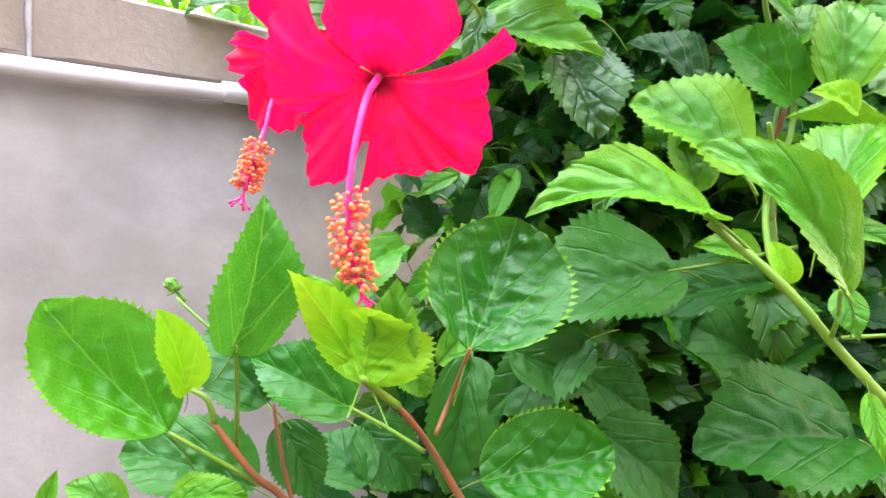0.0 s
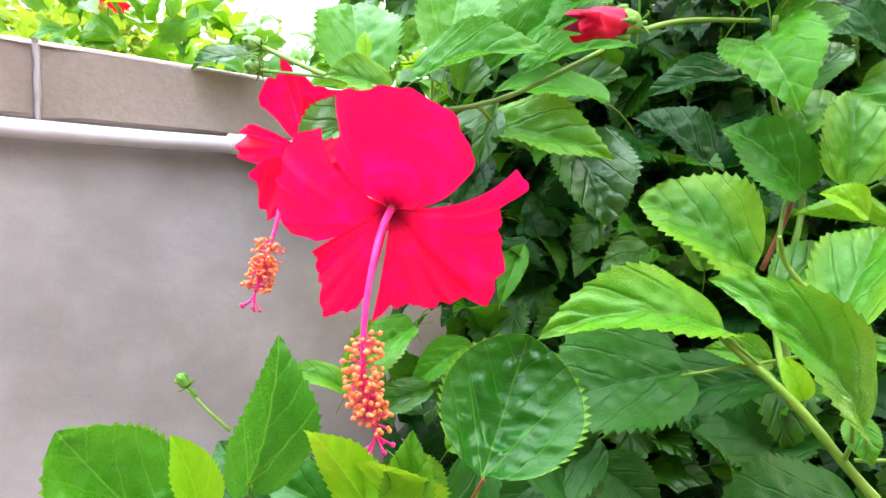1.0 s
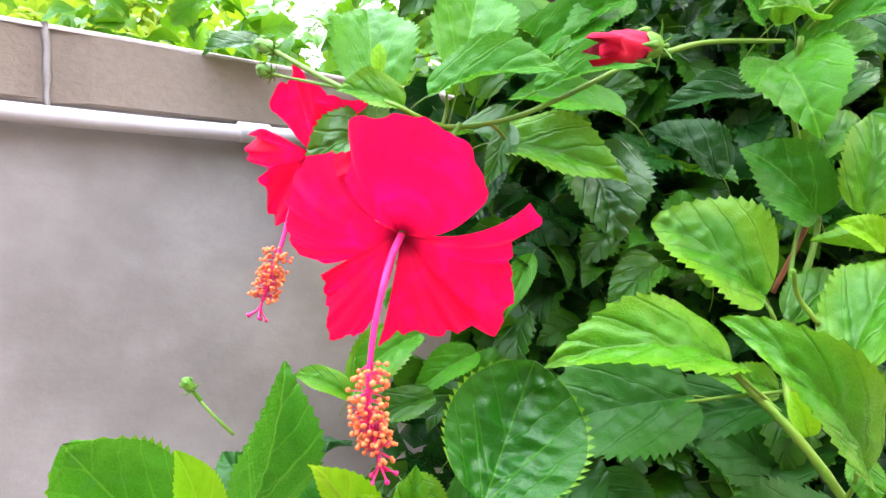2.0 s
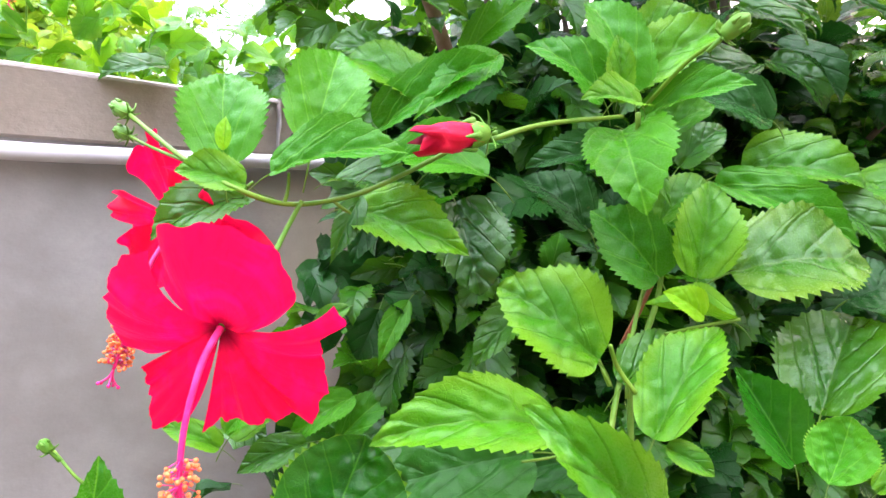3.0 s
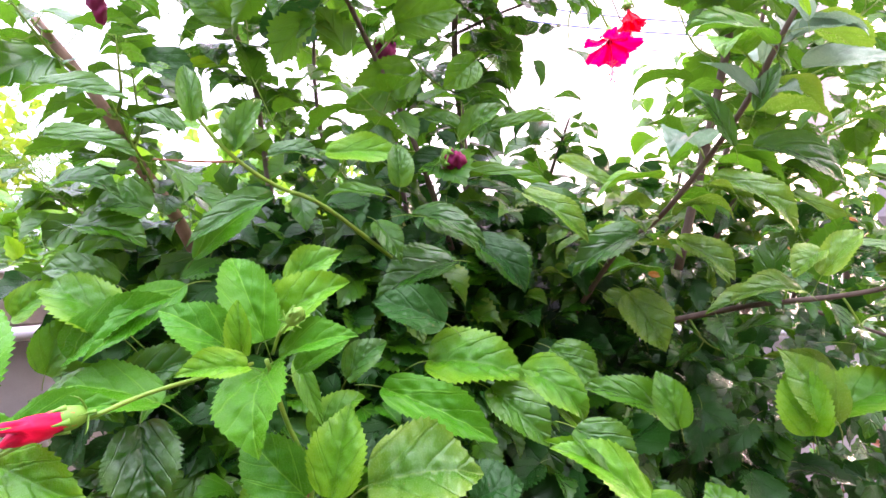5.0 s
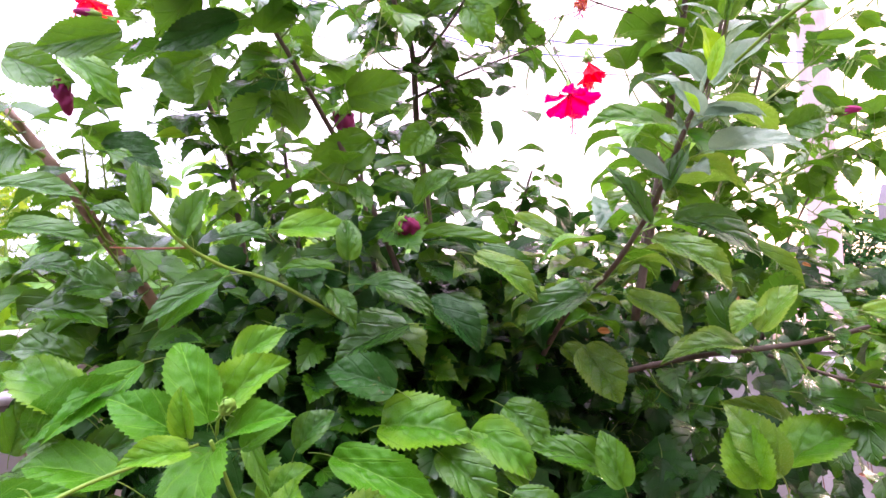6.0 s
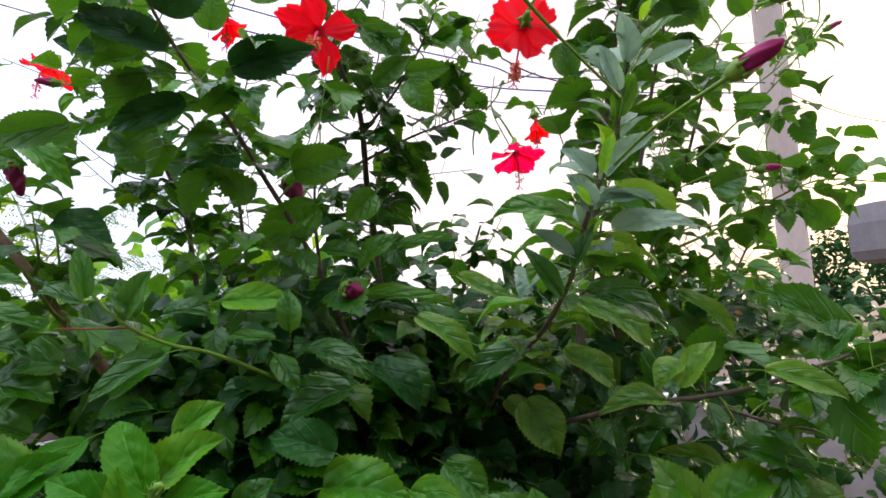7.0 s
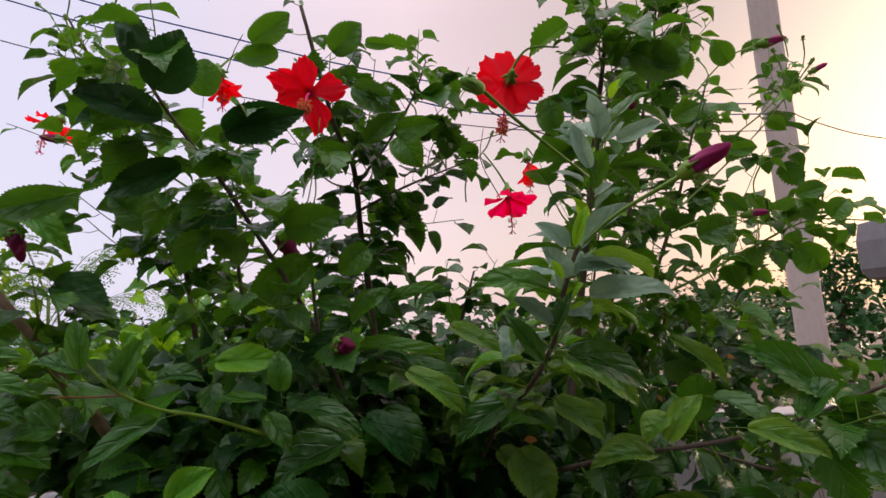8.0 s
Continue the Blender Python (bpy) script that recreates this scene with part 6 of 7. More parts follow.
leaf(rear, "oval", MATURE, (0.146, 0.818, 1.825), (0.084, 0.828, 1.858), (-0.18, -0.98, -0.05), 0.050)
leaf(rear, "flat", DARK_SHADED, (0.296, 0.616, 1.916), (0.404, 0.593, 1.937), (-0.10, -0.89, -0.45), 0.055)
leaf(rear, "flat", MATURE, (0.372, 0.667, 1.785), (0.454, 0.649, 1.803), (-0.14, -0.94, -0.30), 0.057)
leaf(rear, "round", MATURE, (0.398, 0.711, 1.737), (0.310, 0.734, 1.680), (-0.09, -0.97, -0.25), 0.066)
leaf(rear, "oval", MATURE, (0.512, 0.921, 1.851), (0.607, 0.902, 1.854), (-0.18, -0.95, -0.26), 0.048)
leaf(rear, "oval", MATURE, (0.489, 0.725, 1.759), (0.446, 0.737, 1.721), (-0.09, -0.98, -0.20), 0.044)
leaf(rear, "flat", DARK_SHADED, (0.233, 0.499, 1.930), (0.264, 0.485, 1.998), (0.27, -0.91, -0.31), 0.063)
leaf(rear, "flat", DARK_SHADED, (0.190, 0.516, 2.026), (0.231, 0.517, 1.952), (-0.30, -0.94, -0.18), 0.041)
leaf(rear, "round", MATURE, (0.258, 0.647, 1.981), (0.263, 0.640, 2.033), (0.20, -0.97, -0.15), 0.047)
leaf(rear, "flat", DARK_SHADED, (0.297, 0.624, 1.931), (0.401, 0.604, 1.939), (-0.16, -0.94, -0.31), 0.048)
leaf(rear, "flat", DARK_SHADED, (0.223, 0.544, 1.910), (0.116, 0.560, 1.949), (-0.14, -0.99, 0.02), 0.044)
leaf(rear, "flat", MATURE, (0.358, 0.694, 2.071), (0.291, 0.708, 2.066), (-0.14, -0.87, -0.47), 0.035)
leaf(rear, "flat", MATURE, (0.481, 0.708, 2.022), (0.553, 0.699, 1.980), (-0.28, -0.91, -0.29), 0.047)
leaf(rear, "flat", MATURE, (0.496, 0.715, 1.936), (0.551, 0.700, 1.978), (-0.03, -0.95, -0.30), 0.036)
leaf(rear, "flat", MATURE, (0.546, 0.704, 1.951), (0.613, 0.691, 1.957), (-0.15, -0.92, -0.35), 0.036)
leaf(rear, "oval", MATURE, (0.550, 0.705, 1.937), (0.584, 0.704, 1.886), (-0.25, -0.95, -0.16), 0.047)
leaf(rear, "flat", DARK_SHADED, (0.224, 0.641, 1.871), (0.122, 0.664, 1.837), (-0.14, -0.96, -0.24), 0.043)
leaf(rear, "flat", DARK_SHADED, (0.098, 0.704, 1.967), (0.033, 0.714, 1.985), (-0.21, -0.94, -0.25), 0.027)
leaf(rear, "round", MATURE, (0.322, 0.699, 2.093), (0.380, 0.683, 2.133), (0.09, -0.88, -0.47), 0.044)
leaf(rear, "flat", MATURE, (0.120, 0.535, 1.807), (0.028, 0.554, 1.792), (-0.13, -0.92, -0.36), 0.040)
leaf(rear, "round", MATURE, (0.114, 0.767, 1.841), (0.093, 0.769, 1.860), (-0.03, -1.00, 0.06), 0.026)
leaf(rear, "oval", MATURE, (0.448, 0.726, 2.093), (0.495, 0.712, 2.136), (0.07, -0.93, -0.37), 0.048)
leaf(rear, "oval", MATURE, (0.503, 0.715, 2.104), (0.549, 0.707, 2.097), (-0.22, -0.87, -0.45), 0.020)
leaf(rear, "oval", MATURE, (0.799, 0.624, 1.970), (0.856, 0.611, 1.989), (-0.12, -0.95, -0.29), 0.048)
leaf(rear, "round", MATURE, (0.769, 0.585, 1.910), (0.759, 0.582, 1.956), (-0.42, -0.89, -0.16), 0.040)
leaf(rear, "flat", MATURE, (0.948, 0.589, 2.023), (1.001, 0.576, 2.055), (-0.14, -0.97, -0.19), 0.053)
leaf(rear, "flat", MATURE, (0.914, 0.593, 2.043), (0.991, 0.584, 2.003), (-0.35, -0.80, -0.48), 0.062)
leaf(rear, "flat", MATURE, (1.000, 0.639, 1.952), (1.046, 0.628, 1.973), (-0.16, -0.97, -0.17), 0.037)
leaf(rear, "flat", MATURE, (1.128, 0.654, 2.061), (1.100, 0.654, 2.101), (-0.57, -0.73, -0.38), 0.039)
leaf(rear, "flat", MATURE, (1.274, 0.704, 1.834), (1.329, 0.692, 1.846), (-0.19, -0.98, -0.08), 0.035)
leaf(rear, "oval", MATURE, (1.308, 0.701, 1.801), (1.274, 0.705, 1.823), (-0.36, -0.83, -0.42), 0.041)
leaf(rear, "oval", MATURE, (1.333, 0.698, 1.790), (1.364, 0.689, 1.818), (-0.42, -0.89, 0.17), 0.041)
leaf(rear, "round", MATURE, (1.271, 0.716, 1.737), (1.320, 0.711, 1.699), (-0.38, -0.84, -0.38), 0.056)
leaf(rear, "oval", MATURE, (1.035, 0.655, 1.757), (1.090, 0.643, 1.772), (-0.20, -0.98, -0.04), 0.048)
leaf(rear, "oval", MATURE, (1.113, 0.674, 1.907), (1.171, 0.663, 1.909), (-0.17, -0.95, -0.27), 0.025)
leaf(rear, "lance", MATURE, (1.111, 0.684, 1.830), (1.153, 0.680, 1.798), (-0.37, -0.84, -0.39), 0.025)
leafy_stem(rear, [(0.174, 0.825, 1.329), (0.101, 0.731, 1.512), (0.056, 0.693, 1.591), (0.014, 0.674, 1.665), (-0.058, 0.681, 1.756)], 0.0095, 0.0062, BRANCH, 34, 0.055, shoots, rear_leaves, 10)
stem(rear, [(0.163, 0.485, 1.611), (0.195, 0.492, 1.575), (0.235, 0.517, 1.549), (0.285, 0.550, 1.531), (0.375, 0.670, 1.473)], 0.0017, 0.0026, STEM_GREEN)
stem(rear, [(0.120, 0.518, 1.571), (0.162, 0.510, 1.569), (0.199, 0.502, 1.569)], 0.0009, 0.0012, STEM_BROWN)
leafy_stem(rear, [(0.208, 0.947, 1.466), (0.174, 0.980, 1.673), (0.157, 0.971, 1.780), (0.111, 0.956, 1.897), (0.031, 0.926, 2.103), (-0.028, 0.902, 2.229)], 0.0060, 0.0020, BARK, 60, 0.052, shoots, rear_dark, 16)
leafy_stem(rear, [(0.463, 0.743, 1.490), (0.399, 0.726, 1.650), (0.322, 0.684, 1.785), (0.280, 0.653, 1.854), (0.234, 0.623, 1.917), (0.201, 0.582, 1.971), (0.163, 0.559, 2.057)], 0.0042, 0.0018, BARK, 55, 0.054, shoots, rear_leaves, 14)
leafy_stem(rear, [(0.515, 0.837, 1.476), (0.502, 0.865, 1.693), (0.491, 0.875, 1.799), (0.479, 0.842, 1.928), (0.446, 0.819, 2.003), (0.395, 0.775, 2.198)], 0.0070, 0.0032, BARK, 75, 0.054, shoots, rear_dark, 18)
leafy_stem(rear, [(0.483, 0.846, 1.892), (0.543, 0.805, 1.963), (0.587, 0.768, 2.037), (0.607, 0.748, 2.089)], 0.0030, 0.0012, BARK, 31, 0.045, shoots, rear_leaves, 5)
leafy_stem(rear, [(0.491, 0.869, 1.851), (0.565, 0.851, 1.886), (0.638, 0.835, 1.913), (0.710, 0.818, 1.937)], 0.0030, 0.0010, BARK, 31, 0.045, shoots, rear_dark, 5)
leafy_stem(rear, [(0.811, 0.732, 1.465), (0.838, 0.676, 1.719), (0.851, 0.661, 1.826), (0.868, 0.642, 1.961), (0.880, 0.631, 2.041), (0.889, 0.618, 2.131)], 0.0070, 0.0030, BARK, 64, 0.057, shoots, rear_leaves, 16)
stem(rear, [(0.703, 0.275, 1.840), (0.694, 0.290, 1.800), (0.692, 0.305, 1.768), (0.694, 0.328, 1.731), (0.681, 0.356, 1.680), (0.681, 0.400, 1.634), (0.709, 0.500, 1.598), (0.704, 0.599, 1.534), (0.684, 0.679, 1.488), (0.660, 0.796, 1.374)], 0.0014, 0.0040, BARK)
leafy_stem(rear, [(0.813, 0.776, 1.517), (0.946, 0.769, 1.628), (1.101, 0.773, 1.693), (1.247, 0.801, 1.752), (1.387, 0.809, 1.802), (1.536, 0.812, 1.800)], 0.0032, 0.0014, STEM_GREEN, 66, 0.050, shoots, rear_leaves, 18)
leafy_stem(rear, [(0.790, 0.745, 1.383), (0.885, 0.672, 1.414), (1.000, 0.597, 1.437), (1.086, 0.525, 1.475), (1.157, 0.455, 1.521)], 0.0045, 0.0024, BARK, 40, 0.054, shoots, rear_dark, 10)
leafy_stem(rear, [(1.031, 0.718, 1.404), (1.127, 0.683, 1.369), (1.227, 0.668, 1.346), (1.335, 0.651, 1.317)], 0.0030, 0.0020, BARK, 26, 0.048, shoots, rear_leaves, 5)
leafy_stem(rear, [(1.021, 0.757, 1.787), (1.200, 0.812, 1.907), (1.307, 0.822, 1.993), (1.362, 0.816, 2.051), (1.410, 0.798, 2.123)], 0.0020, 0.0010, STEM_GREEN, 18, 0.042, shoots, rear_dark, 3)
stem(rear, [(0.808, 0.678, 1.930), (0.751, 0.705, 1.959), (0.714, 0.739, 1.997)], 0.0010, 0.0016, BARK)
leafy_stem(rear, [(0.926, 0.793, 1.630), (0.997, 0.808, 1.830), (1.029, 0.793, 1.990), (1.054, 0.773, 2.117), (1.063, 0.747, 2.239)], 0.0050, 0.0020, BARK, 46, 0.055, shoots, rear_dark, 12)
leafy_stem(rear, [(0.922, 0.808, 1.508), (1.050, 0.867, 1.672), (1.139, 0.882, 1.845), (1.208, 0.901, 2.008), (1.248, 0.878, 2.137)], 0.0050, 0.0020, BARK, 50, 0.052, shoots, rear_leaves, 13)
leafy_stem(rear, [(0.15, 0.82, 1.36), (0.06, 0.82, 1.45), (-0.03, 0.83, 1.52), (-0.11, 0.84, 1.565)], 0.0035, 0.0014, BARK, 44, 0.046, shoots, rear_leaves, 9)
leafy_stem(rear, [(0.93, 1.00, 1.45), (0.99, 1.03, 1.62), (1.04, 1.05, 1.80), (1.06, 1.05, 1.93)], 0.0040, 0.0016, BARK, 44, 0.050, shoots, rear_leaves, 10)
leafy_stem(rear, [(1.22, 0.98, 1.40), (1.30, 1.02, 1.56), (1.38, 1.02, 1.70), (1.42, 1.00, 1.80)], 0.0040, 0.0016, BARK, 36, 0.050, shoots, rear_leaves, 8)
leafy_stem(rear, [(0.632, 0.861, 1.524), (0.676, 0.946, 1.604), (0.694, 0.934, 1.670), (0.713, 0.923, 1.735)], 0.0050, 0.0020, BARK, 23, 0.050, shoots, rear_dark, 5)
leafy_stem(rear, [(0.305, 0.875, 1.487), (0.284, 0.914, 1.624), (0.262, 0.943, 1.763), (0.259, 0.941, 1.870), (0.267, 0.930, 1.954)], 0.0045, 0.0020, BARK, 43, 0.049, shoots, rear_leaves, 12)
leafy_stem(rear, [(0.421, 0.901, 1.516), (0.404, 0.939, 1.661), (0.396, 0.978, 1.774), (0.400, 0.966, 1.874)], 0.0045, 0.0020, BARK, 20, 0.049, shoots, rear_dark, 5)
leafy_stem(rear, [(0.175, 0.837, 1.921), (0.096, 0.812, 1.983), (0.059, 0.790, 2.051), (0.024, 0.788, 2.113), (-0.002, 0.786, 2.160)], 0.0020, 0.0008, STEM_GREEN, 16, 0.036, shoots, rear_young, 3)
leafy_stem(rear, [(0.196, 0.827, 1.888), (0.142, 0.791, 1.923), (0.095, 0.775, 1.956), (0.051, 0.779, 1.985)], 0.0020, 0.0008, STEM_GREEN, 14, 0.036, shoots, rear_young, 3)
leafy_stem(rear, [(0.998, 0.696, 2.033), (1.061, 0.693, 2.119), (1.077, 0.683, 2.168), (1.094, 0.675, 2.208)], 0.0015, 0.0007, STEM_GREEN, 12, 0.032, shoots, rear_young, 2)
leafy_stem(rear, [(1.209, 0.768, 1.965), (1.289, 0.765, 2.022), (1.318, 0.754, 2.065), (1.330, 0.744, 2.119)], 0.0015, 0.0007, STEM_GREEN, 14, 0.030, shoots, rear_young, 2)
stem(rear, [(0.698, 0.732, 1.962), (0.693, 0.740, 1.907), (0.726, 0.752, 1.845)], 0.0006, 0.0010, BARK)
stem(rear, [(0.652, 0.744, 1.937), (0.702, 0.733, 1.945), (0.759, 0.700, 1.957)], 0.0006, 0.0010, BARK)
stem(rear, [(0.494, 0.698, 2.120), (0.484, 0.704, 2.083), (0.456, 0.735, 2.047)], 0.0006, 0.0009, BARK)
stem(rear, [(0.309, 0.685, 2.096), (0.295, 0.691, 2.071), (0.280, 0.708, 2.041)], 0.0006, 0.0009, BARK)
stem(rear, [(1.128, 0.673, 2.174), (1.092, 0.682, 2.157), (1.041, 0.695, 2.130)], 0.0006, 0.0009, BARK)
stem(rear, [(1.207, 0.727, 2.043), (1.133, 0.731, 2.038), (1.059, 0.726, 2.026)], 0.0006, 0.0009, BARK)
leaf(rear, "arch", PALE, (0.739, 0.530, 1.576), (0.819, 0.503, 1.510), (-0.09, -0.95, 0.84), 0.045)
leaf(rear, "oval", PALE, (0.766, 0.657, 1.506), (0.829, 0.633, 1.444), (-0.06, -0.95, 0.86), 0.042)
leaf(rear, "oval", PALE, (0.912, 0.666, 1.427), (0.820, 0.676, 1.401), (-0.26, -0.74, 1.17), 0.034)
leaf(rear, "oval", PALE, (0.687, 0.715, 1.427), (0.736, 0.691, 1.360), (-0.00, -0.95, 0.87), 0.044)
leaf(rear, "oval", MATURE, (0.478, 0.754, 1.597), (0.611, 0.726, 1.572), (-0.07, -0.84, 1.09), 0.031)
leaf(rear, "arch", PALE, (0.628, 0.748, 1.626), (0.713, 0.722, 1.566), (-0.05, -0.94, 0.90), 0.034)
leaf(rear, "oval", PALE, (1.015, 0.735, 1.586), (1.093, 0.705, 1.505), (-0.19, -0.97, 0.72), 0.033)
leaf(rear, "lance", PALE, (1.050, 0.586, 1.464), (1.128, 0.562, 1.416), (-0.11, -0.95, 0.85), 0.034)
leaf(rear, "oval", DEEP, (0.962, 0.690, 1.443), (1.030, 0.690, 1.501), (-0.44, -0.73, 1.08), 0.039)
leaf(rear, "flat", LIME, (0.120, 0.918, 1.792), (0.041, 0.930, 1.782), (-0.17, -0.96, 0.22), 0.021)

# large drooping leaves along the lower length of the long shoot
droops = random.Random(23)
shoot = spline([(0.681, 0.356, 1.680), (0.681, 0.400, 1.634), (0.709, 0.500, 1.598), (0.704, 0.599, 1.534), (0.684, 0.679, 1.488), (0.672, 0.740, 1.430)], 8)
for k in range(28):
    at = shoot[int(k / 28 * (len(shoot) - 1))]
    turn = 2.4 * k + 0.5
    out = Vector((math.cos(turn), 0.55 * math.sin(turn), 0.35)).normalized()
    base = at + out * droops.uniform(0.018, 0.032)
    long = droops.uniform(0.052, 0.084)
    tip = (out + Vector((droops.gauss(0, 0.15), droops.gauss(-0.1, 0.2), -droops.uniform(0.35, 1.0)))).normalized()
    leaf(rear, ("arch", "oval", "droop", "wavy")[k % 4], (PALE, MATURE, SKY_TINTED if k < 14 else PALE, PALE if k > 14 else MATURE, YOUNG)[k % 5], base, base + tip * long, Vector((0.0, -0.15, 0.9)) + 0.5 * out, long * droops.uniform(0.52, 0.66))
    stem(rear, [at, base], 0.0011, 0.0008, STEM_GREEN, "stalk")

# small upright leaves, blue-green from painted sky reflection, and lime tips on the long shoot
tips = random.Random(19)
shoot = spline([(0.703, 0.275, 1.840), (0.694, 0.290, 1.800), (0.692, 0.305, 1.768), (0.694, 0.328, 1.731), (0.681, 0.356, 1.680), (0.681, 0.400, 1.634)], 8)
for k in range(30):
    at = shoot[int(k / 30 * (len(shoot) - 1))]
    turn = 2.4 * k
    out = Vector((math.cos(turn), 0.7 * math.sin(turn), tips.uniform(0.3, 0.9))).normalized()
    base = at + out * tips.uniform(0.006, 0.014)
    long = tips.uniform(0.030, 0.052) * (0.6 if k < 5 else 1.0)
    leaf(rear, "lance" if k % 3 else "oval", LIME if k % 9 == 2 else SKY_TINTED if k % 5 else MATURE, base, base + out * long, Vector((0, -0.35, 0.6)) - 0.7 * out, long * tips.uniform(0.42, 0.58))
    stem(rear, [at, base], 0.0009, 0.0007, STEM_GREEN, "stalk")

# flowers and buds of the tall bush
def five(lean, length, width, turn=90.0):
    return [(turn + 72 * k, lean, length * (1 + 0.05 * math.sin(k * 2.3)), width) for k in range(5)]


flower(rear, (0.409, 0.673, 1.996), (0.10, -0.95, -0.22), [(104, 80, 0.055, 0.040), (160, 80, 0.064, 0.042), (16, 80, 0.056, 0.046), (287, 80, 0.062, 0.046), (205, 76, 0.055, 0.036)],
       [(0.409, 0.673, 1.996), (0.405, 0.655, 1.985), (0.402, 0.645, 1.968), (0.400, 0.640, 1.953)],
       [(0.409, 0.690, 2.0), (0.412, 0.720, 2.01), (0.430, 0.75, 2.02)], 31, jag=0.03, material=SCARLET, label="bright red hibiscus flower seen from the front")
flower(rear, (0.722, 0.640, 2.010), (0.08, 0.92, -0.22), five(80, 0.057, 0.068, 60),
       [(0.722, 0.640, 2.010), (0.722, 0.670, 1.985), (0.718, 0.680, 1.955), (0.715, 0.682, 1.935)],
       [(0.720, 0.625, 2.02), (0.745, 0.61, 2.05), (0.80, 0.62, 2.06)], 32, jag=0.08, material=SCARLET, label="broad red hibiscus flower seen from behind")
flower(rear, (0.800, 0.945, 1.895), (-0.05, -0.25, -0.95), five(56, 0.060, 0.050, 20),
       [(0.800, 0.945, 1.895), (0.802, 0.942, 1.868), (0.803, 0.940, 1.845), (0.803, 0.940, 1.822)],
       [(0.800, 0.950, 1.915), (0.78, 0.95, 1.95), (0.755, 0.95, 1.985)], 33, fine=False, label="hanging red hibiscus flower with drooping petals")
flower(rear, (0.875, 1.020, 1.985), (0.1, -0.2, -0.95), five(22, 0.050, 0.030, 10),
       [(0.875, 1.020, 1.985), (0.876, 1.018, 1.96), (0.876, 1.017, 1.94), (0.875, 1.016, 1.925)],
       [(0.875, 1.022, 2.005), (0.880, 1.03, 2.02), (0.90, 1.04, 2.0)], 34, fine=False, material=SCARLET, label="half-closed red hibiscus flower")
flower(rear, (-0.110, 1.085, 2.090), (-0.30, -0.15, -0.93), five(66, 0.056, 0.044, 40),
       [(-0.110, 1.085, 2.090), (-0.128, 1.075, 2.075), (-0.134, 1.070, 2.050), (-0.136, 1.068, 2.030)],
       [(-0.09, 1.09, 2.10), (-0.07, 1.10, 2.10), (-0.04, 1.11, 2.07)], 35, fine=False, material=SCARLET, label="red hibiscus flower seen from the side")
flower(rear, (0.262, 0.775, 2.062), (0.25, -0.1, -0.85), five(26, 0.040, 0.026, 30),
       [(0.262, 0.775, 2.062), (0.264, 0.773, 2.045), (0.264, 0.772, 2.03), (0.263, 0.771, 2.015)],
       [(0.260, 0.777, 2.082), (0.270, 0.79, 2.10), (0.285, 0.80, 2.12)], 36, fine=False, material=SCARLET, label="half-hidden red hibiscus flower hanging down")
flower(flowering, (-0.588, 1.085, 1.660), (-0.35, -0.30, -0.88), five(52, 0.048, 0.036, 20),
       [(-0.588, 1.085, 1.660), (-0.600, 1.078, 1.640), (-0.607, 1.073, 1.620), (-0.609, 1.072, 1.600)],
       [(-0.582, 1.090, 1.678), (-0.64, 1.18, 1.72), (-0.78, 1.40, 1.60), (-0.95, 1.65, 1.35)], 37, fine=False, material=SCARLET, label="red hibiscus flower hanging beyond the wall")
bud(rear, (-0.078, 1.040, 2.038), (-0.126, 1.038, 2.044), 0.0085, PLUM, [(0.02, 0.96, 2.02), (-0.03, 1.02, 2.028), (-0.078, 1.040, 2.038)], label="closed plum-coloured flower on a thin stalk", husk=0.35)
bud(rear, (0.664, 0.115, 1.716), (0.686, 0.089, 1.731), 0.0070, PLUM, [(0.648, 0.242, 1.690), (0.654, 0.190, 1.705), (0.664, 0.115, 1.716)], label="closing plum-red flower on a long stalk", husk=0.30, spikes=False)
bud(rear, (0.549, 0.178, 1.800), (0.530, 0.171, 1.806), 0.0056, CALYX, [(0.659, 0.245, 1.750), (0.590, 0.204, 1.780), (0.549, 0.178, 1.800)], label="closed green bud on a long stalk", husk=0.7, spikes=False)
bud(rear, (1.279, 0.768, 2.152), (1.342, 0.755, 2.165), 0.0095, PLUM, [(1.06, 0.705, 1.99), (1.185, 0.740, 2.105), (1.279, 0.768, 2.152)], label="closed plum-coloured flower on a thin stalk", husk=0.35)
bud(rear, (1.423, 0.797, 2.111), (1.461, 0.788, 2.129), 0.0060, PLUM, [(1.31, 0.80, 2.02), (1.362, 0.816, 2.051), (1.423, 0.797, 2.111)], label="closed plum-coloured flower on a thin stalk", husk=0.3)
bud(rear, (1.138, 0.683, 1.792), (1.186, 0.674, 1.797), 0.0075, PLUM, [(1.00, 0.72, 1.76), (1.062, 0.698, 1.786), (1.138, 0.683, 1.792)], label="closed plum-coloured flower on a thin stalk", husk=0.35)
bud(rear, (0.901, 0.605, 1.968), (0.912, 0.604, 1.953), 0.0085, PLUM, [(0.895, 0.62, 1.99), (0.901, 0.605, 1.968)], label="wilted plum-coloured flower", husk=0.3)
bud(rear, (0.017, 0.642, 1.790), (0.029, 0.644, 1.742), 0.0100, WILTED, [(0.01, 0.65, 1.82), (0.017, 0.642, 1.790)], label="wilted dark red flower hanging down", husk=0.25, crumple=0.7)
bud(rear, (0.355, 0.757, 1.795), (0.378, 0.750, 1.748), 0.0150, WILTED, [(0.36, 0.76, 1.82), (0.367, 0.757, 1.795)], label="wilted dark flower hanging down", husk=0.25, crumple=0.7)
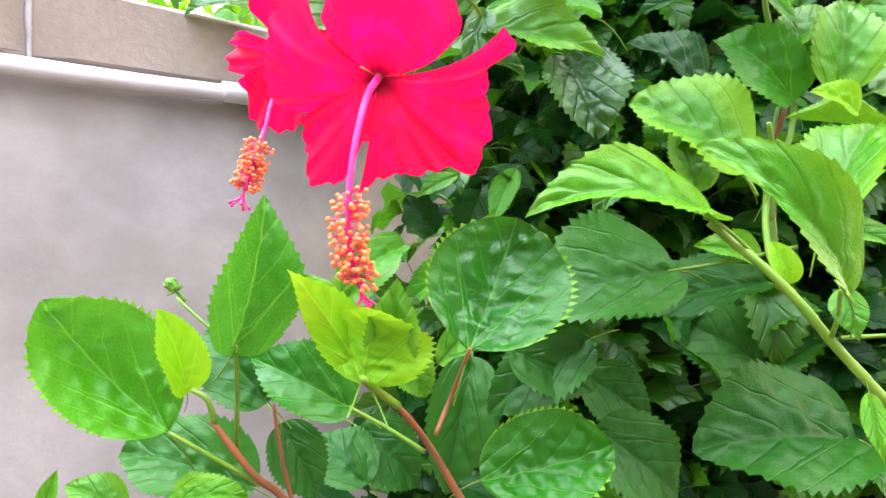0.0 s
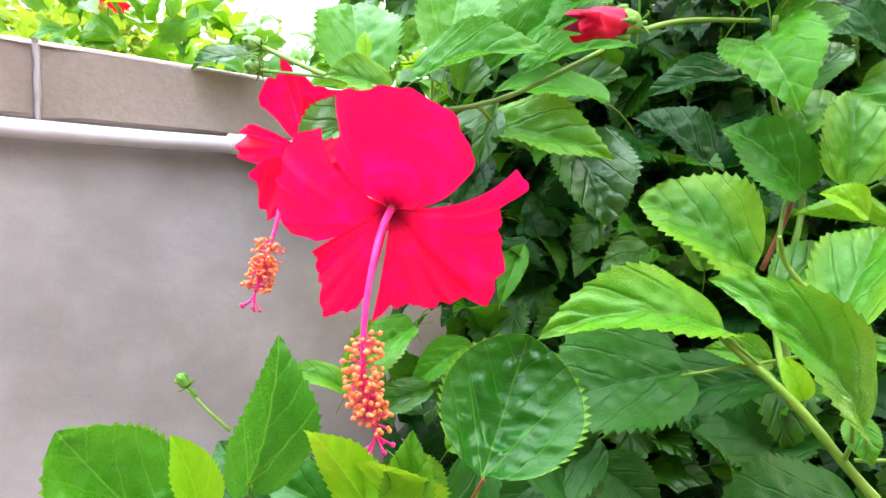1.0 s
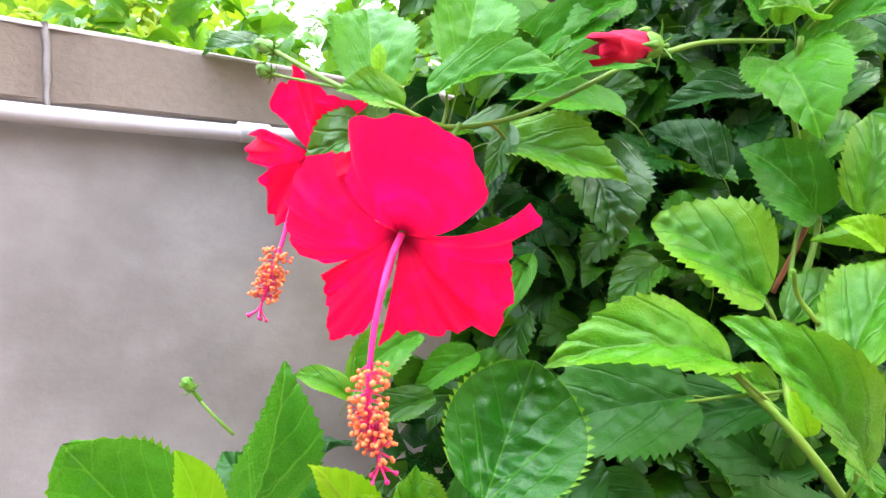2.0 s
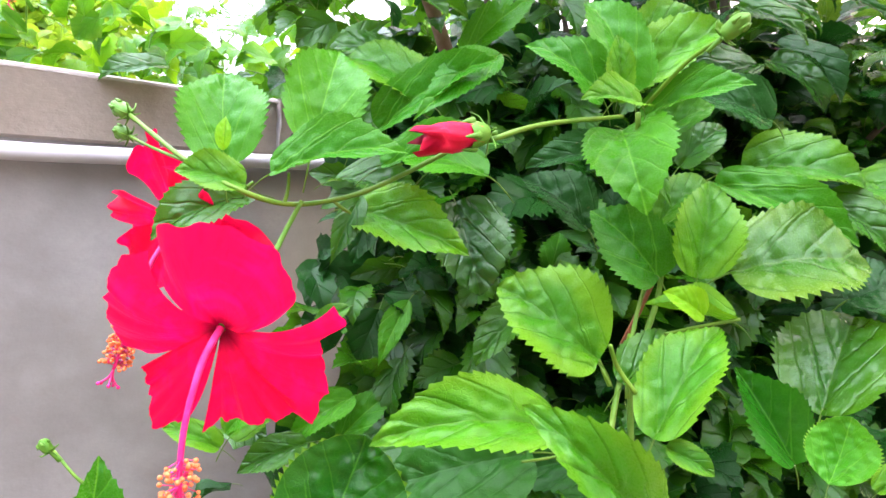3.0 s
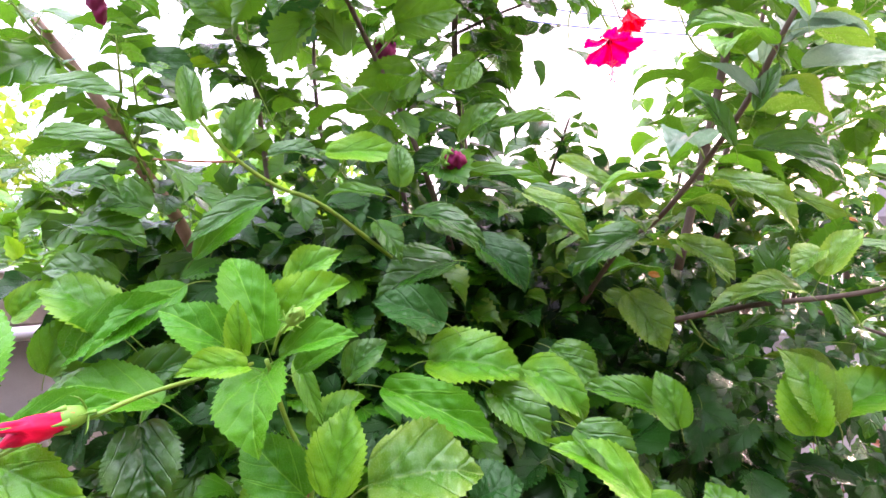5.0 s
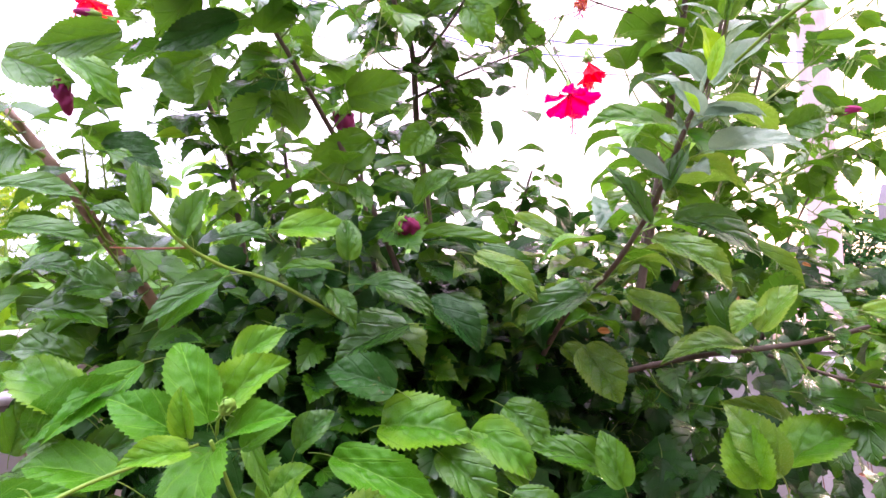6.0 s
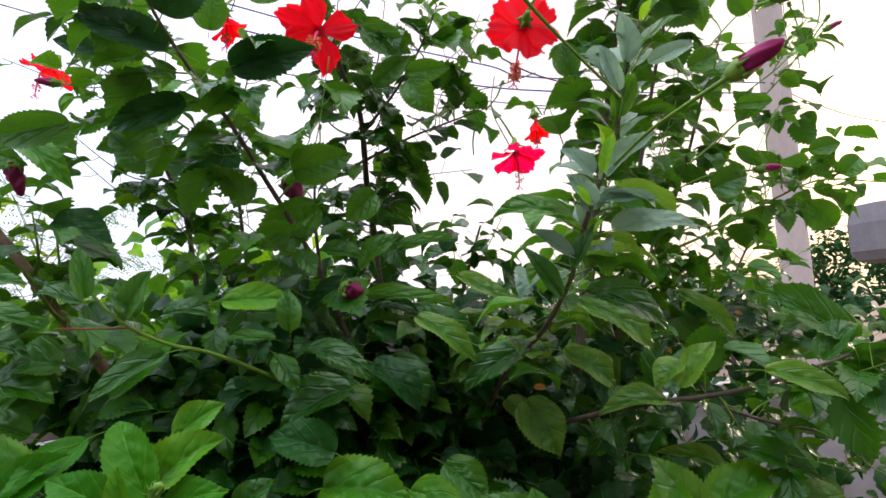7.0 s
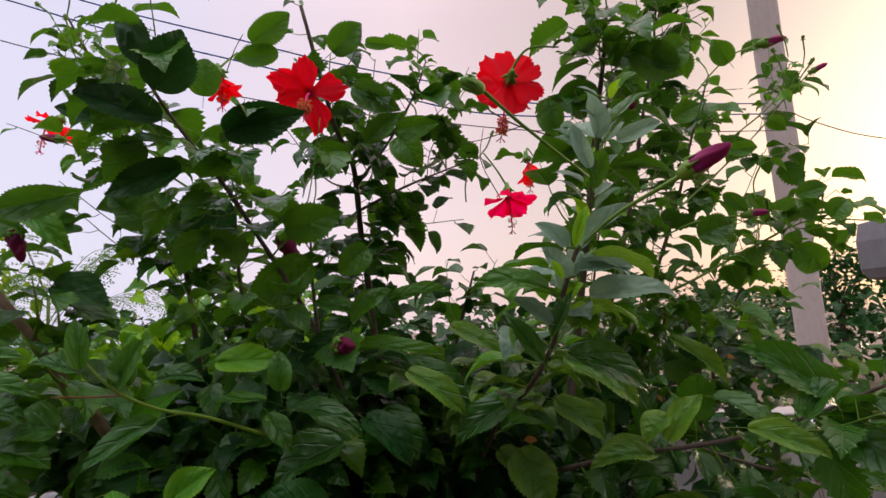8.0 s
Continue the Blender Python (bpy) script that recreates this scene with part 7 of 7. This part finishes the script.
bud(rear, (0.432, 0.672, 1.612), (0.466, 0.664, 1.603), 0.0130, WILTED, [(0.425, 0.69, 1.60), (0.440, 0.680, 1.612)], label="wilted purple flower among the leaves", husk=0.3, crumple=0.7)
rng = random.Random(77)
for x, y, z in ((1.36, 0.80, 2.06), (1.39, 0.79, 2.09), (0.66, 0.88, 1.95), (0.70, 0.90, 1.90), (0.60, 0.85, 2.04), (1.20, 0.72, 1.86), (1.24, 0.74, 1.80), (0.03, 0.95, 2.11), (0.95, 0.66, 2.06)):
    a = Vector((x, y, z))
    b = a + Vector((rng.uniform(-0.02, 0.02), rng.uniform(-0.02, 0.0), rng.uniform(0.02, 0.035)))
    bud(rear, b, b + (b - a) * 0.45, 0.0036, CALYX, [a - Vector((0.0, 0.0, 0.03)), a, b], label="small closed green bud", husk=0.7)


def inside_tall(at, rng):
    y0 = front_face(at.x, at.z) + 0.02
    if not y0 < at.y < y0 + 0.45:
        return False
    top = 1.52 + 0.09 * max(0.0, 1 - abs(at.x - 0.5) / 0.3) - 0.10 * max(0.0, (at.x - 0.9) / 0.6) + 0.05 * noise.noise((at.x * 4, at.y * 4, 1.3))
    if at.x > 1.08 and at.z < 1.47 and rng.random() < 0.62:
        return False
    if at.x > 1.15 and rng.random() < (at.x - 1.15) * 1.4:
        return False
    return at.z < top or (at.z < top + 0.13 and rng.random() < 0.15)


# both fillings have darkened greens that stand in for shade between the leaves
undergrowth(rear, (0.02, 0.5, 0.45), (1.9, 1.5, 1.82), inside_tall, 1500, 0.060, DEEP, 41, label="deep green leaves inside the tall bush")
undergrowth(rear, (0.02, 0.5, 0.45), (1.9, 1.5, 1.82), inside_tall, 4700, 0.058, DARK_SHADED, 42, label="leaves inside the tall bush, coloured dark for the shade")
rear_young.link("stem_leaves", YOUNG, rear, "bright young leaves on the thin shoots")
rear_leaves.link("stem_leaves", MATURE, rear, "green leaves along the tall stems")
rear_dark.link("stem_leaves", DEEP, rear, "deep green leaves along the tall stems")

# a few dead leaves caught among the stems
for x, y, z in ((0.93, 0.66, 1.50), (0.70, 0.62, 1.46), (1.12, 0.74, 1.55)):
    way = Vector((rng.uniform(-1, 1), rng.uniform(-0.5, 0.2), rng.uniform(-1, 0.2))).normalized() * rng.uniform(0.014, 0.024)
    leaf(rear, "lance", DEAD, (x, y, z), Vector((x, y, z)) + way, (0.2, -0.8, 0.5), 0.010)


def tall_face(at):
    if at.x > 1.08 and at.z < 1.45 and math.sin(at.x * 91.0 + at.z * 57.0) < 0.65:
        return False
    return at.z < 1.60 - 0.10 * max(0.0, at.x - 0.9) + 0.05 * noise.noise((at.x * 6, 0, 5.0))


outer_leaves(rear, (0.25, 1.10), (1.75, 1.66), tall_face, 190, 0.060, DEEP, 61, "deep green leaves on the outer face of the tall bush")
outer_leaves(rear, (0.25, 1.38), (1.75, 1.66), tall_face, 76, 0.058, PALE, 62, "pale veined leaves on the outer face of the tall bush")
outer_leaves(rear, (0.25, 1.38), (1.75, 1.66), tall_face, 70, 0.054, MATURE, 63, "green leaves on the outer face of the tall bush")
outer_leaves(rear, (0.25, 1.05), (1.75, 1.60), tall_face, 190, 0.064, DARK_SHADED, 64, "dark leaves on the outer face of the tall bush")


def weed(foot, height, seed, label):
    """A thin wild plant: wiry reddish twigs with small leaves."""
    rng = random.Random(seed)
    plant = thing("weed", foot, label, "weed", "weeds by the wall")
    tops = {"green": Foliage(8, 4, 0.2, ("oval", "lance", "flat")), "rusty": Foliage(8, 4, 0.2, ("oval", "lance"))}
    for k in range(7):
        at = Vector(foot)
        lean = Vector((rng.uniform(-0.22, 0.22), rng.uniform(-0.16, 0.10), 1.0))
        end = at + lean * height * rng.uniform(0.75, 1.05)
        line = spline([at, at.lerp(end, 0.5) + Vector((rng.uniform(-0.03, 0.03), rng.uniform(-0.03, 0.03), 0)), end], 8)
        bm = bmesh.new()
        tube(bm, line, 0.0030, 0.0009, 5)
        under(part("stem", bm, STEM_BROWN, None), plant)
        for j in range(16):
            f = 0.45 + 0.55 * j / 16
            spot = line[int(f * (len(line) - 1))]
            out = Vector((rng.gauss(0, 1), rng.gauss(-0.2, 0.8), rng.gauss(0.4, 0.5)))
            tops["rusty" if rng.random() < 0.25 else "green"].add(spot, out, Vector((rng.gauss(0, 0.4), -0.5, 0.8)), rng.uniform(0.015, 0.038), 0.9, rng)
    tops["green"].link("foliage", YOUNG, plant, "small yellow-green leaves")
    tops["rusty"].link("foliage", RUSTLEAF, plant, "small rust-red leaves")


weed((1.72, 1.34, 0), 1.24, 71, "wiry weed with small green and rust-red leaves")
weed((1.95, 1.28, 0), 1.26, 72, "wiry weed with small green and rust-red leaves")
weed((1.50, 1.40, 0), 1.16, 73, "wiry weed with small green and rust-red leaves")
